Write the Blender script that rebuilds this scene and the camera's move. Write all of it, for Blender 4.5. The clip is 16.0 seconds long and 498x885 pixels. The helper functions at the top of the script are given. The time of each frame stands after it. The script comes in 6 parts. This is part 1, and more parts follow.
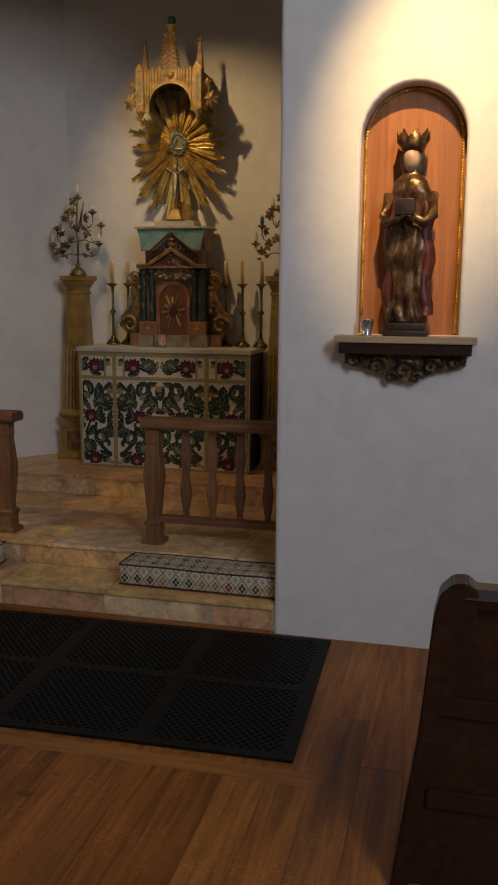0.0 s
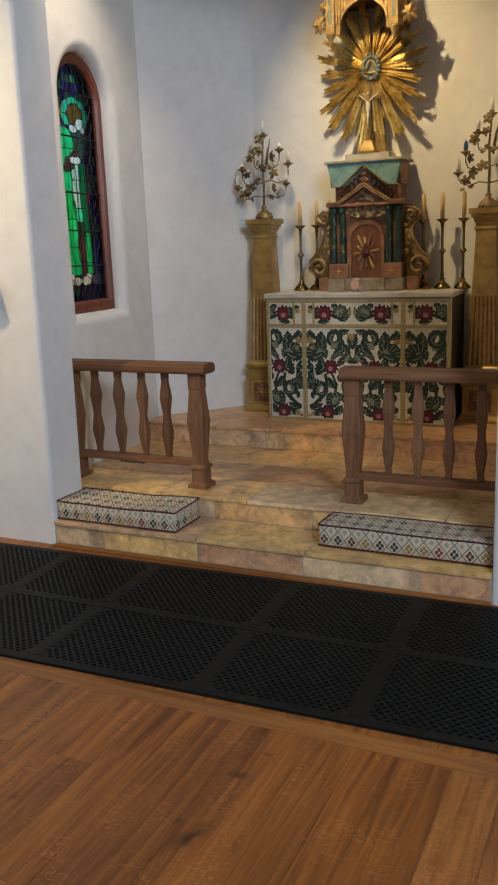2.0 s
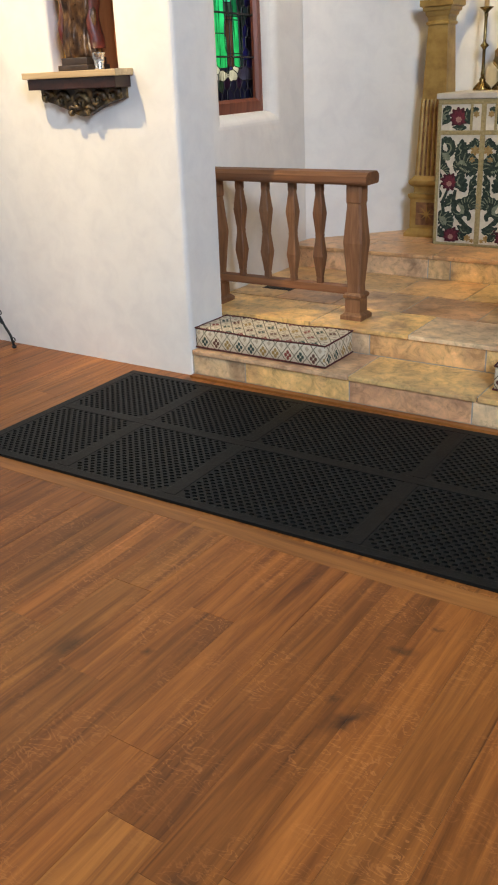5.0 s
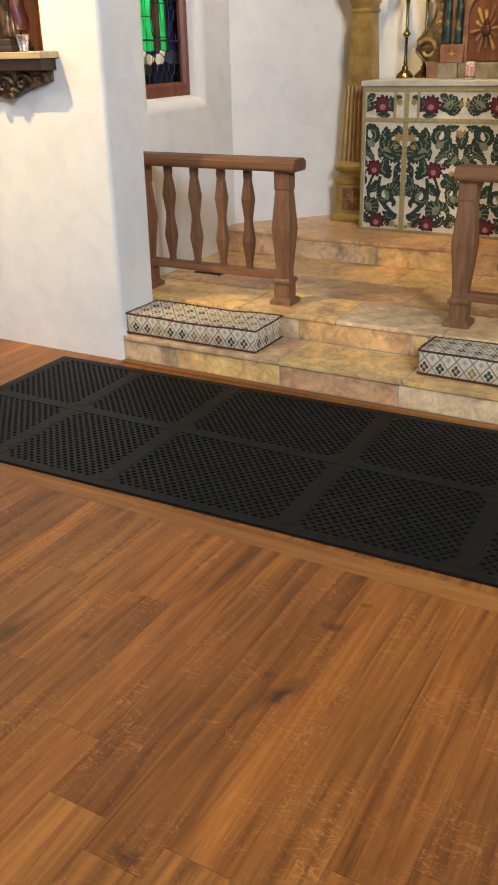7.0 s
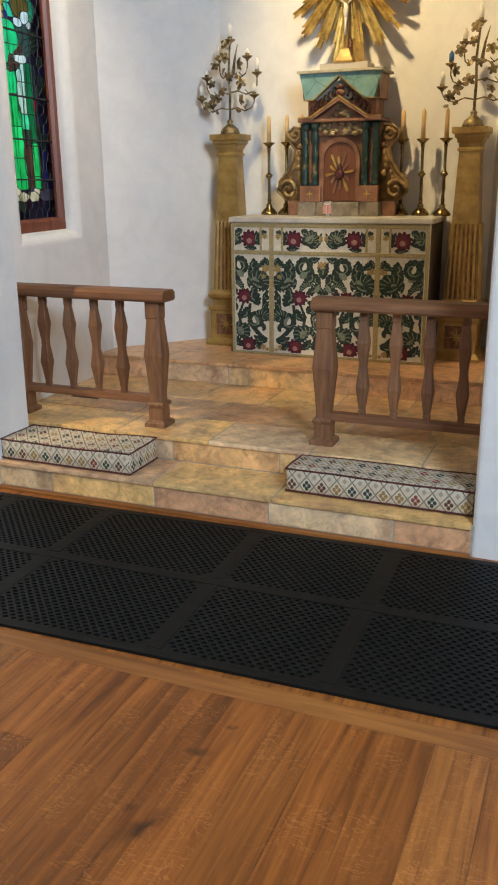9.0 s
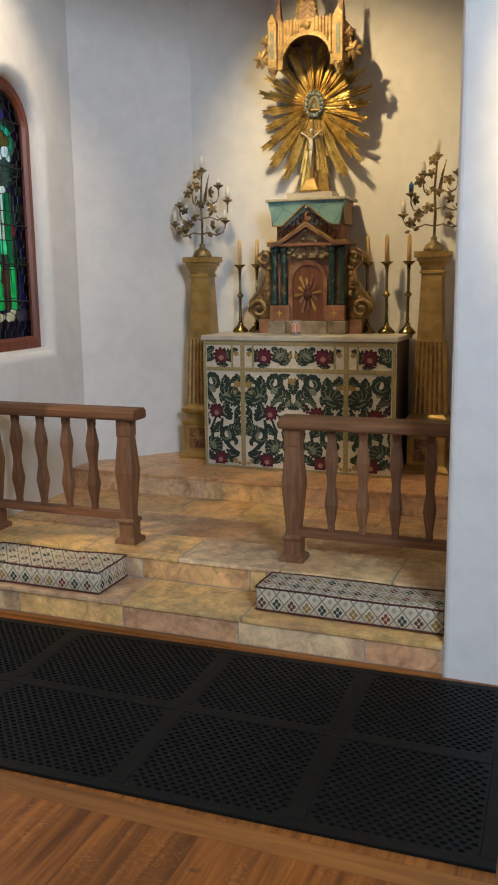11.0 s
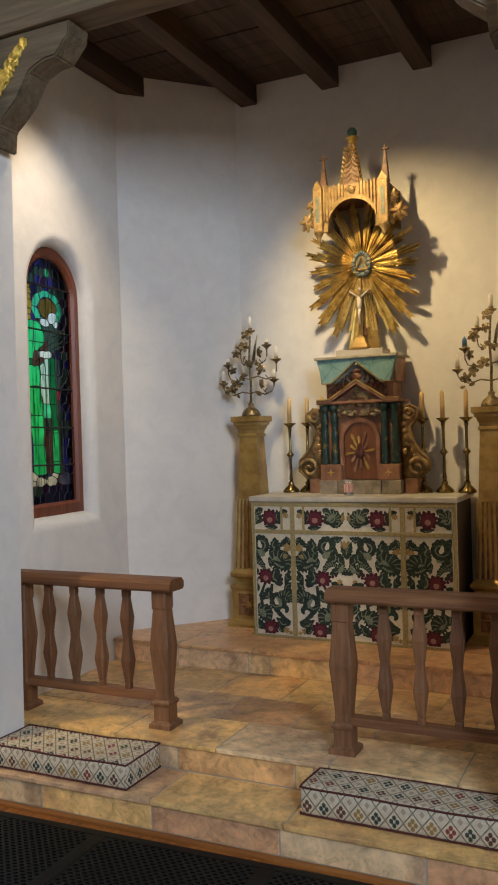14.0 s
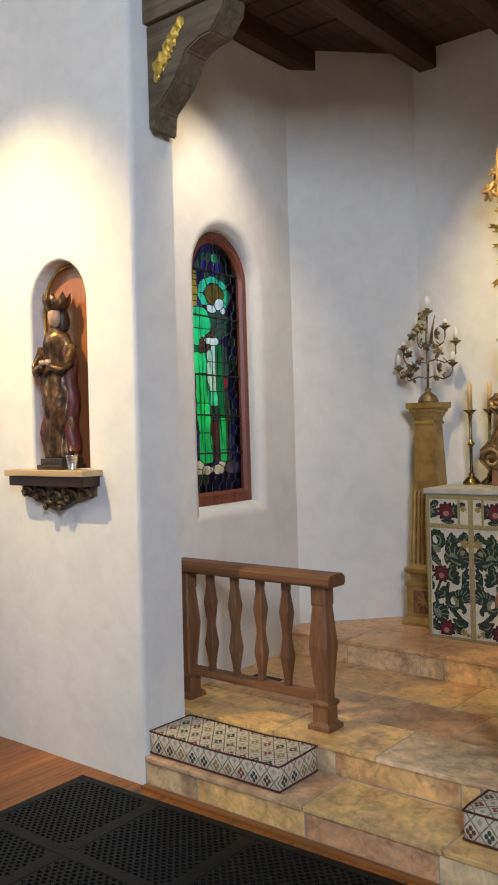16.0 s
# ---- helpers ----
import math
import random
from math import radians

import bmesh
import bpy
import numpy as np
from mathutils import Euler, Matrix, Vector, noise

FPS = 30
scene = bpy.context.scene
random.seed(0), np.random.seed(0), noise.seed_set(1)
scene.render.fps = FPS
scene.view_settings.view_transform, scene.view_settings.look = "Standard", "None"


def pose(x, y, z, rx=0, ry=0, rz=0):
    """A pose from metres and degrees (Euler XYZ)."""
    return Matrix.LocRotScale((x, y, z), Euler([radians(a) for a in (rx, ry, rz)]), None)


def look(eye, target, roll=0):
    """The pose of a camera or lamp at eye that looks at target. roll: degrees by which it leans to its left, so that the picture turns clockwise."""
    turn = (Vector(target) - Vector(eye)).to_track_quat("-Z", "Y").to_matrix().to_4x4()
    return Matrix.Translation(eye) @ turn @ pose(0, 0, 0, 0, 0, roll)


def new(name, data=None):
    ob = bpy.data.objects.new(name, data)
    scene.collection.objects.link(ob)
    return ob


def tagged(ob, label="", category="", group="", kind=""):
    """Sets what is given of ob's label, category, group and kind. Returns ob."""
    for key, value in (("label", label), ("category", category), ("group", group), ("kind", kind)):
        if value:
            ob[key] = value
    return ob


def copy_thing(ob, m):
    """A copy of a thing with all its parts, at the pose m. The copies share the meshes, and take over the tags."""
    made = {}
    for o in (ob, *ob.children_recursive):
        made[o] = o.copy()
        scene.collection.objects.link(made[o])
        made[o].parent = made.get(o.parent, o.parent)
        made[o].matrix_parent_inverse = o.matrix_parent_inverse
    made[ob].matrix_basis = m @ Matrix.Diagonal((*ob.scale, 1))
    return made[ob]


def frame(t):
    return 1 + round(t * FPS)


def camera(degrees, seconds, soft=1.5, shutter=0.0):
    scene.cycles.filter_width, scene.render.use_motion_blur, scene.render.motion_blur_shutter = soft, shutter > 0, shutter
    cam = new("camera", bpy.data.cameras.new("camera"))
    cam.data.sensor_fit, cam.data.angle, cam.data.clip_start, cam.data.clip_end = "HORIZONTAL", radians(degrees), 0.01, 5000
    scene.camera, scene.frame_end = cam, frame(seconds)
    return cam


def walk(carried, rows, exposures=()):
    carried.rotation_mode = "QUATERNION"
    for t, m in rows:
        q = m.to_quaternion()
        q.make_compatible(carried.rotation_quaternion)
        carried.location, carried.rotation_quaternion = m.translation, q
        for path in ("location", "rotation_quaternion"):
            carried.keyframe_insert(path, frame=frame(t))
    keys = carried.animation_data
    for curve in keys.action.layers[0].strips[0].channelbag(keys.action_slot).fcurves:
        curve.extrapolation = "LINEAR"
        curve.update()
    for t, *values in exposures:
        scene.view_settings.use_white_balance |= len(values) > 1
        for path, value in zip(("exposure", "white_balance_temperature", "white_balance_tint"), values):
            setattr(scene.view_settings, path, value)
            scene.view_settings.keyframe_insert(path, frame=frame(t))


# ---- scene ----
cam = camera(32.7, 16.0, 2.0)
PATH = [
    (0, (2.143, -4.226, 1.791), (1.678, -2.311, 1.447), 0.4),
    (0.5, (2.088, -4.138, 1.774), (1.461, -2.28, 1.378), -0.7),
    (1, (1.979, -4.066, 1.769), (1.255, -2.25, 1.346), -1.2),
    (1.5, (1.913, -4.009, 1.761), (1.147, -2.218, 1.31), -0.9),
    (2, (1.859, -3.944, 1.746), (1.027, -2.183, 1.291), -2.2),
    (2.5, (1.831, -3.825, 1.667), (0.916, -2.093, 1.263), -2.6),
    (3, (1.775, -3.643, 1.625), (0.821, -1.954, 1.14), -0.1),
    (3.5, (1.686, -3.543, 1.586), (0.682, -1.927, 0.97), -0.7),
    (4, (1.563, -3.531, 1.543), (0.515, -1.977, 0.844), -2.1),
    (6.5, (1.491, -3.611, 1.585), (0.482, -2.114, 0.722), -2.0),
    (7, (1.536, -3.607, 1.594), (0.631, -2.036, 0.749), -1.5),
    (7.5, (1.574, -3.602, 1.595), (0.73, -1.985, 0.774), -1.2),
    (8, (1.616, -3.607, 1.614), (0.806, -1.951, 0.839), -0.9),
    (8.5, (1.652, -3.62, 1.646), (0.894, -1.899, 0.965), -0.6),
    (9, (1.683, -3.614, 1.663), (0.953, -1.853, 1.059), -0.7),
    (11.5, (1.751, -3.578, 1.749), (1.035, -1.735, 1.45), -0.6),
    (12, (1.774, -3.546, 1.757), (1.007, -1.71, 1.548), 0.1),
    (12.5, (1.808, -3.507, 1.778), (1.033, -1.666, 1.681), 0.8),
    (13, (1.781, -3.438, 1.779), (0.968, -1.611, 1.733), 0.2),
    (13.5, (1.737, -3.331, 1.79), (0.93, -1.5, 1.768), -0.6),
    (14, (1.754, -3.247, 1.79), (0.888, -1.444, 1.774), -1.7),
    (14.5, (1.829, -3.157, 1.788), (0.892, -1.39, 1.779), -0.5),
    (15, (1.905, -3.063, 1.805), (0.882, -1.344, 1.779), 0.3),
    (15.5, (1.884, -2.989, 1.778), (0.772, -1.327, 1.749), 0.2),
    (16, (1.795, -2.947, 1.787), (0.535, -1.394, 1.755), -1.7),
]
EXPOSURES = [(0, -1.15, 7700, 18), (0.5, -0.52, 7300, 14), (1, -0.12, 7100, 12), (1.5, -0.02, 6800, 10), (2, 0.0, 6700, 10), (3, 0.3, 6600, 10), (4, 0.55, 6700, 10), (7, 0.78, 7300, 10), (8, 0.78, 7200, 10), (9, 0.62, 6700, 8), (11.5, 0.17, 6800, 9), (12.5, 0.12, 6900, 9), (13.5, 0.08, 6900, 10), (14.5, 0.16, 7000, 11), (15.5, 0.38, 6900, 10), (16, 0.26, 6800, 10)]
walk(cam, [(t, look(eye, target, roll)) for t, eye, target, roll in PATH], EXPOSURES)

# ---- light ----
world = bpy.data.worlds.new("world")
scene.world = world
world.use_nodes = True
wn = world.node_tree.nodes
sky = wn.new("ShaderNodeTexSky")
sky.sky_type, sky.sun_disc, sky.sun_elevation, sky.sun_rotation = "NISHITA", False, radians(40), radians(250)
wn["Background"].inputs["Strength"].default_value = 0.15
world.node_tree.links.new(sky.outputs[0], wn["Background"].inputs["Color"])


def spot(name, eye, target, watts, cone, colour, soft=0.04, blend=0.6):
    data = bpy.data.lights.new(name, "SPOT")
    data.energy, data.spot_size, data.spot_blend, data.color, data.shadow_soft_size = watts, radians(cone), blend, colour, soft
    ob = new(name, data)
    ob.matrix_world = look(eye, target)
    return ob


def area(name, eye, target, watts, sx, sy, colour):
    data = bpy.data.lights.new(name, "AREA")
    data.shape, data.size, data.size_y, data.energy, data.color = "RECTANGLE", sx, sy, watts, colour
    ob = new(name, data)
    ob.matrix_world = look(eye, target)
    return ob


WARM, COOL = (1.0, 0.76, 0.40), (0.60, 0.76, 1.0)
# halogen spots of the place: on the altar, on each niche, down the window wall
spot("altar_spot", (-0.25, 1.02, 4.22), (0.32, 2.45, 2.12), 235, 76, WARM, 0.03, 1.0)
spot("niche_spot_east", (2.20, -1.75, 4.75), (1.98, 0.0, 2.62), 1500, 27, WARM, 0.04, 1.0)
spot("niche_spot_west", (-2.40, -1.9, 4.6), (-2.05, 0.0, 2.3), 520, 48, WARM, 0.04, 1.0)
spot("window_wall_spot", (-0.80, 0.62, 4.22), (-1.62, 0.95, 2.45), 105, 66, (1.0, 0.82, 0.60), 0.04, 1.0)
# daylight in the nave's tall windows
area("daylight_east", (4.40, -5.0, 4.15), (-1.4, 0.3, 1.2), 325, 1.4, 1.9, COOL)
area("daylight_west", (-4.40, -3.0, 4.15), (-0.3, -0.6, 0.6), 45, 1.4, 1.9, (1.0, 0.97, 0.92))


# ---- materials ----
def mat(name, rough=0.6, metal=0.0):
    m = bpy.data.materials.new(name)
    m.use_nodes = True
    b = m.node_tree.nodes["Principled BSDF"]
    b.inputs["Roughness"].default_value, b.inputs["Metallic"].default_value = rough, metal
    return m, m.node_tree.nodes, m.node_tree.links, b


def node(ns, kind, **inputs):
    n = ns.new("ShaderNode" + kind)
    for key, value in inputs.items():
        n.inputs[key.replace("_", " ")].default_value = value
    return n


def ramp(ns, ls, fac, stops):
    r = ns.new("ShaderNodeValToRGB")
    while len(r.color_ramp.elements) < len(stops):
        r.color_ramp.elements.new(0.5)
    for e, (at, c) in zip(r.color_ramp.elements, stops):
        e.position, e.color = at, (*c, 1)
    ls.new(fac, r.inputs[0])
    return r.outputs[0]


def mix(ns, ls, fac, a, b, how="MIX"):
    n = ns.new("ShaderNodeMix")
    n.data_type, n.blend_type = "RGBA", how
    for sock, v in ((n.inputs[0], fac), (n.inputs[6], a), (n.inputs[7], b)):
        if isinstance(v, bpy.types.NodeSocket):
            ls.new(v, sock)
        else:
            sock.default_value = v if not isinstance(v, tuple) else (*v, 1)
    return n.outputs[2]


def coords(ns, ls, scale=(1, 1, 1), random_shift=False):
    tc = ns.new("ShaderNodeTexCoord")
    mp = ns.new("ShaderNodeMapping")
    mp.inputs["Scale"].default_value = scale
    ls.new(tc.outputs["Object"], mp.inputs[0])
    if random_shift:
        info = ns.new("ShaderNodeObjectInfo")
        mul = ns.new("ShaderNodeVectorMath")
        mul.operation = "SCALE"
        mul.inputs[0].default_value = (17.0, 31.0, 23.0)
        ls.new(info.outputs["Random"], mul.inputs["Scale"])
        ls.new(mul.outputs[0], mp.inputs["Location"])
    return mp.outputs[0]


def noise_tex(ns, ls, vec, scale, detail=4, rough=0.55, distort=0.0):
    n = node(ns, "TexNoise", Scale=scale, Detail=detail, Roughness=rough, Distortion=distort)
    ls.new(vec, n.inputs["Vector"])
    return n.outputs["Fac"]


def bump(ns, ls, b, height, strength, distance=0.01):
    n = node(ns, "Bump", Strength=strength, Distance=distance)
    ls.new(height, n.inputs["Height"])
    ls.new(n.outputs[0], b.inputs["Normal"])
    return n


def simple(name, colours, scale=8, rough=0.6, metal=0.0, bumpy=0.15, bscale=60, vec_scale=(1, 1, 1), shift=False):
    m, ns, ls, b = mat(name, rough, metal)
    v = coords(ns, ls, vec_scale, shift)
    a = noise_tex(ns, ls, v, scale, 6)
    ls.new(ramp(ns, ls, a, [(0.3 + 0.4 * i / max(1, len(colours) - 1), c) for i, c in enumerate(colours)]), b.inputs["Base Color"])
    f = noise_tex(ns, ls, v, bscale, 5)
    if bumpy:
        bump(ns, ls, b, f, bumpy, 0.004)
    mr = node(ns, "MapRange", To_Min=max(0.05, rough - 0.12), To_Max=min(1, rough + 0.15))
    ls.new(f, mr.inputs["Value"])
    ls.new(mr.outputs[0], b.inputs["Roughness"])
    return m


def wood(name, dark, light, rough=0.45, along=2, fine=34, flecks=0.0, shift=True, spread=0.25, knots=False):
    m, ns, ls, b = mat(name, rough)
    sc = [fine, fine, fine]
    sc[along] = fine * 0.05
    v = coords(ns, ls, tuple(sc), shift)
    g = noise_tex(ns, ls, v, 1.0, 8, 0.65, 0.6)
    big = [3, 3, 3]
    big[along] = 0.5
    v2 = coords(ns, ls, tuple(big), shift)
    g2 = noise_tex(ns, ls, v2, 1.0, 3, 0.5, 0.8)
    base = ramp(ns, ls, g, [(0.3, dark), (0.68, light)])
    tint = ramp(ns, ls, g2, [(0.3, tuple(1 - spread for _ in range(3))), (0.7, (1, 1, 1))])
    col = mix(ns, ls, 1.0, base, tint, "MULTIPLY")
    info = ns.new("ShaderNodeObjectInfo")
    r2 = ramp(ns, ls, info.outputs["Random"], [(0.0, (0.76, 0.70, 0.64)), (0.35, (1.0, 0.92, 0.86)), (0.65, (0.98, 1.0, 1.0)), (1.0, (1.15, 1.14, 1.08))])
    if shift:
        col = mix(ns, ls, 1.0, col, r2, "MULTIPLY")
    if flecks:
        # medullary figure: wavy pale lines in patches
        fs = [13, 13, 13]
        fs[along] = 30
        fig = noise_tex(ns, ls, coords(ns, ls, tuple(fs), shift), 1.0, 3, 0.5, 0.7)
        pp = ns.new("ShaderNodeMath")
        pp.operation = "MULTIPLY"
        pp.inputs[1].default_value = 6.0
        ls.new(fig, pp.inputs[0])
        fr = ns.new("ShaderNodeMath")
        fr.operation = "PINGPONG"
        fr.inputs[1].default_value = 0.5
        ls.new(pp.outputs[0], fr.inputs[0])
        line = ramp(ns, ls, fr.outputs[0], [(0.36, (0, 0, 0)), (0.49, (1, 1, 1))])
        where = ramp(ns, ls, noise_tex(ns, ls, coords(ns, ls, (4, 4, 4), shift), 1.0, 2), [(0.42, (0, 0, 0)), (0.66, (flecks, flecks, flecks))])
        f = mix(ns, ls, 1.0, line, where, "MULTIPLY")
        col = mix(ns, ls, f, col, tuple(min(1, c * 1.5 + 0.05) for c in light))
    if knots:
        ks = [4.2, 4.2, 4.2]
        ks[along] = 1.5
        wob = node(ns, "TexNoise", Scale=7.0, Detail=3.0)
        kv = coords(ns, ls, tuple(ks), shift)
        ls.new(kv, wob.inputs["Vector"])
        add = ns.new("ShaderNodeVectorMath")
        add.operation = "MULTIPLY_ADD"
        add.inputs[1].default_value = (0.16, 0.16, 0.16)
        ls.new(wob.outputs["Color"], add.inputs[0])
        ls.new(kv, add.inputs[2])
        vo = node(ns, "TexVoronoi", Scale=1.0)
        ls.new(add.outputs[0], vo.inputs["Vector"])
        near = ramp(ns, ls, vo.outputs["Distance"], [(0.03, (0.9, 0.9, 0.9)), (0.12, (0.35, 0.35, 0.35)), (0.26, (0, 0, 0))])
        pick = ns.new("ShaderNodeSeparateColor")
        ls.new(vo.outputs["Color"], pick.inputs[0])
        some = ramp(ns, ls, pick.outputs[0], [(0.60, (0, 0, 0)), (0.62, (1, 1, 1))])
        col = mix(ns, ls, mix(ns, ls, 1.0, near, some, "MULTIPLY"), col, tuple(c * 0.16 for c in dark))
        # the large dark knots of this floor
        geo = ns.new("ShaderNodeNewGeometry")
        wobble = node(ns, "TexNoise", Scale=28.0, Detail=3.0)
        ls.new(geo.outputs["Position"], wobble.inputs["Vector"])
        bent = ns.new("ShaderNodeVectorMath")
        bent.operation = "MULTIPLY_ADD"
        bent.inputs[1].default_value = (0.05, 0.05, 0.0)
        ls.new(wobble.outputs["Color"], bent.inputs[0])
        ls.new(geo.outputs["Position"], bent.inputs[2])
        for kx, ky, rx, ry, turn, deep in ((0.700, -1.68, 0.05, 0.028, 0.2, 0.85), (0.695, -2.015, 0.040, 0.125, -0.42, 0.8), (0.699, -2.017, 0.018, 0.05, -0.42, 0.9), (0.625, -1.96, 0.026, 0.02, 0.0, 0.6), (0.64, -2.63, 0.06, 0.025, 0.0, 0.7), (0.063, -2.065, 0.03, 0.022, 0.3, 0.7), (0.75, -1.535, 0.025, 0.016, 0.3, 0.7), (1.205, -1.36, 0.03, 0.06, 0.0, 0.35)):
            mp = ns.new("ShaderNodeMapping")
            mp.vector_type = "TEXTURE"
            mp.inputs["Location"].default_value = (kx + 0.025, ky + 0.025, 0)
            mp.inputs["Rotation"].default_value = (0, 0, turn)
            mp.inputs["Scale"].default_value = (rx, ry, 1)
            ls.new(bent.outputs[0], mp.inputs[0])
            ln = ns.new("ShaderNodeVectorMath")
            ln.operation = "LENGTH"
            ls.new(mp.outputs[0], ln.inputs[0])
            col = mix(ns, ls, ramp(ns, ls, ln.outputs["Value"], [(0.0, (deep, deep, deep)), (0.45, (deep * 0.55,) * 3), (1.0, (0, 0, 0))]), col, (0.035, 0.013, 0.006))
    ls.new(col, b.inputs["Base Color"])
    bump(ns, ls, b, g, 0.12, 0.002)
    return m


def plaster(name, colour):
    m, ns, ls, b = mat(name, 0.85)
    v = coords(ns, ls)
    a = noise_tex(ns, ls, v, 1.3, 5)
    c2 = tuple(c * 0.91 for c in colour)
    clouds = ramp(ns, ls, a, [(0.3, c2), (0.7, colour)])
    dabs = ramp(ns, ls, noise_tex(ns, ls, v, 7.0, 6, 0.6, 0.5), [(0.34, (0.93, 0.93, 0.94)), (0.6, (1, 1, 1))])
    ls.new(mix(ns, ls, 1.0, clouds, dabs, "MULTIPLY"), b.inputs["Base Color"])
    lo = noise_tex(ns, ls, v, 3.5, 3)
    hi = noise_tex(ns, ls, v, 90, 4)
    m1 = mix(ns, ls, 0.04, lo, hi)
    bump(ns, ls, b, m1, 0.30, 0.03)
    return m


PLASTER = plaster("white_plaster", (0.80, 0.775, 0.73))
OAK = wood("oak_planks", (0.15, 0.045, 0.010), (0.51, 0.180, 0.037), 0.40, 1, 30, 0.30, True, 0.46, True)
OAK.node_tree.nodes["Principled BSDF"].inputs["Specular IOR Level"].default_value = 0.35
RAIL_WOOD = wood("brown_rail_wood", (0.13, 0.052, 0.021), (0.30, 0.138, 0.062), 0.58, 2, 40)
RAIL_WOOD_X = wood("brown_rail_wood_long", (0.13, 0.052, 0.021), (0.30, 0.138, 0.062), 0.58, 0, 40)
DARK_WOOD = wood("dark_pew_wood", (0.014, 0.006, 0.004), (0.055, 0.021, 0.013), 0.3, 1, 36)
BEAM_WOOD = wood("dark_ceiling_wood", (0.028, 0.014, 0.008), (0.095, 0.050, 0.028), 0.75, 1, 22)
BEAM_WOOD_X = wood("dark_ceiling_boards", (0.018, 0.011, 0.008), (0.07, 0.042, 0.028), 0.8, 0, 22)
GREY_WOOD = wood("weathered_beam_wood", (0.095, 0.072, 0.042), (0.27, 0.215, 0.135), 0.75, 0, 26)
RED_WOOD = wood("red_brown_window_wood", (0.16, 0.045, 0.022), (0.30, 0.09, 0.045), 0.45, 2, 40)
NICHE_WOOD = wood("orange_niche_panel", (0.30, 0.10, 0.035), (0.50, 0.20, 0.08), 0.4, 2, 30)
CARVED = simple("carved_walnut", [(0.06, 0.025, 0.011), (0.19, 0.085, 0.035), (0.32, 0.165, 0.07)], 22, 0.5, 0.0, 0.5, 70)
GOLD = simple("worn_gilding", [(0.20, 0.105, 0.025), (0.62, 0.40, 0.10), (0.90, 0.66, 0.22)], 12, 0.30, 0.75, 0.3, 60)
GOLD_DULL = simple("dull_gold_paint", [(0.22, 0.125, 0.035), (0.36, 0.225, 0.065), (0.46, 0.31, 0.105)], 9, 0.36, 0.35, 0.2, 60)
BRONZE = simple("old_bronze", [(0.06, 0.045, 0.025), (0.22, 0.16, 0.08), (0.36, 0.27, 0.14)], 30, 0.42, 0.8, 0.3, 90)
BRASS = simple("dark_brass", [(0.12, 0.08, 0.03), (0.34, 0.24, 0.09)], 12, 0.24, 1.0, 0.1, 80)
WAX = simple("beeswax", [(0.62, 0.40, 0.16), (0.78, 0.54, 0.26)], 12, 0.45, 0.0, 0.1, 40)
WHITE_WAX = simple("white_wax", [(0.78, 0.72, 0.60), (0.86, 0.82, 0.72)], 12, 0.45, 0.0, 0.1, 40)
BLACK_IRON = simple("black_iron", [(0.01, 0.01, 0.01), (0.03, 0.03, 0.03)], 20, 0.5, 0.3, 0.2)
RUBBER = simple("black_rubber", [(0.003, 0.0032, 0.003), (0.006, 0.0064, 0.006)], 18, 0.6, 0.0, 0.2, 120)
RUBBER.node_tree.nodes["Principled BSDF"].inputs["Specular IOR Level"].default_value = 0.25
TURQUOISE = simple("turquoise_marbled_paint", [(0.08, 0.18, 0.165), (0.15, 0.29, 0.27), (0.25, 0.39, 0.365)], 7, 0.6, 0.0, 0.15, 50)
tn, tl = TURQUOISE.node_tree.nodes, TURQUOISE.node_tree.links
crack = node(tn, "TexVoronoi", Scale=9.0)
crack.feature = "DISTANCE_TO_EDGE"
tl.new(coords(tn, tl, (1, 1, 1)), crack.inputs["Vector"])
tint_in = tn["Principled BSDF"].inputs["Base Color"]
tl.new(mix(tn, tl, ramp(tn, tl, crack.outputs["Distance"], [(0.0, (0.55, 0.55, 0.55)), (0.05, (0, 0, 0))]), tint_in.links[0].from_socket, (0.03, 0.09, 0.08)), tint_in)
GREEN_COL = simple("green_gilt_column", [(0.006, 0.022, 0.018), (0.010, 0.034, 0.027), (0.018, 0.045, 0.035), (0.26, 0.17, 0.05)], 26, 0.35, 0.1, 0.3, 60)
MARBLE = simple("pale_marble", [(0.38, 0.34, 0.28), (0.58, 0.54, 0.47)], 7, 0.4, 0.0, 0.1, 50)


# ---- mesh helpers ----
def part(name, bm, material, parent=None, label="", smooth=False):
    me = bpy.data.meshes.new(name)
    bm.normal_update()
    bm.to_mesh(me)
    bm.free()
    me.materials.append(material)
    if smooth:
        me.polygons.foreach_set("use_smooth", [True] * len(me.polygons))
    ob = new(name, me)
    if parent:
        ob.parent = parent
    if label:
        ob["label"] = label
    return ob


def thing(name, label, category, group="", at=(0, 0, 0), rz=0):
    ob = new(name)
    ob.matrix_basis = pose(*at, 0, 0, rz)
    return tagged(ob, label, category, group)


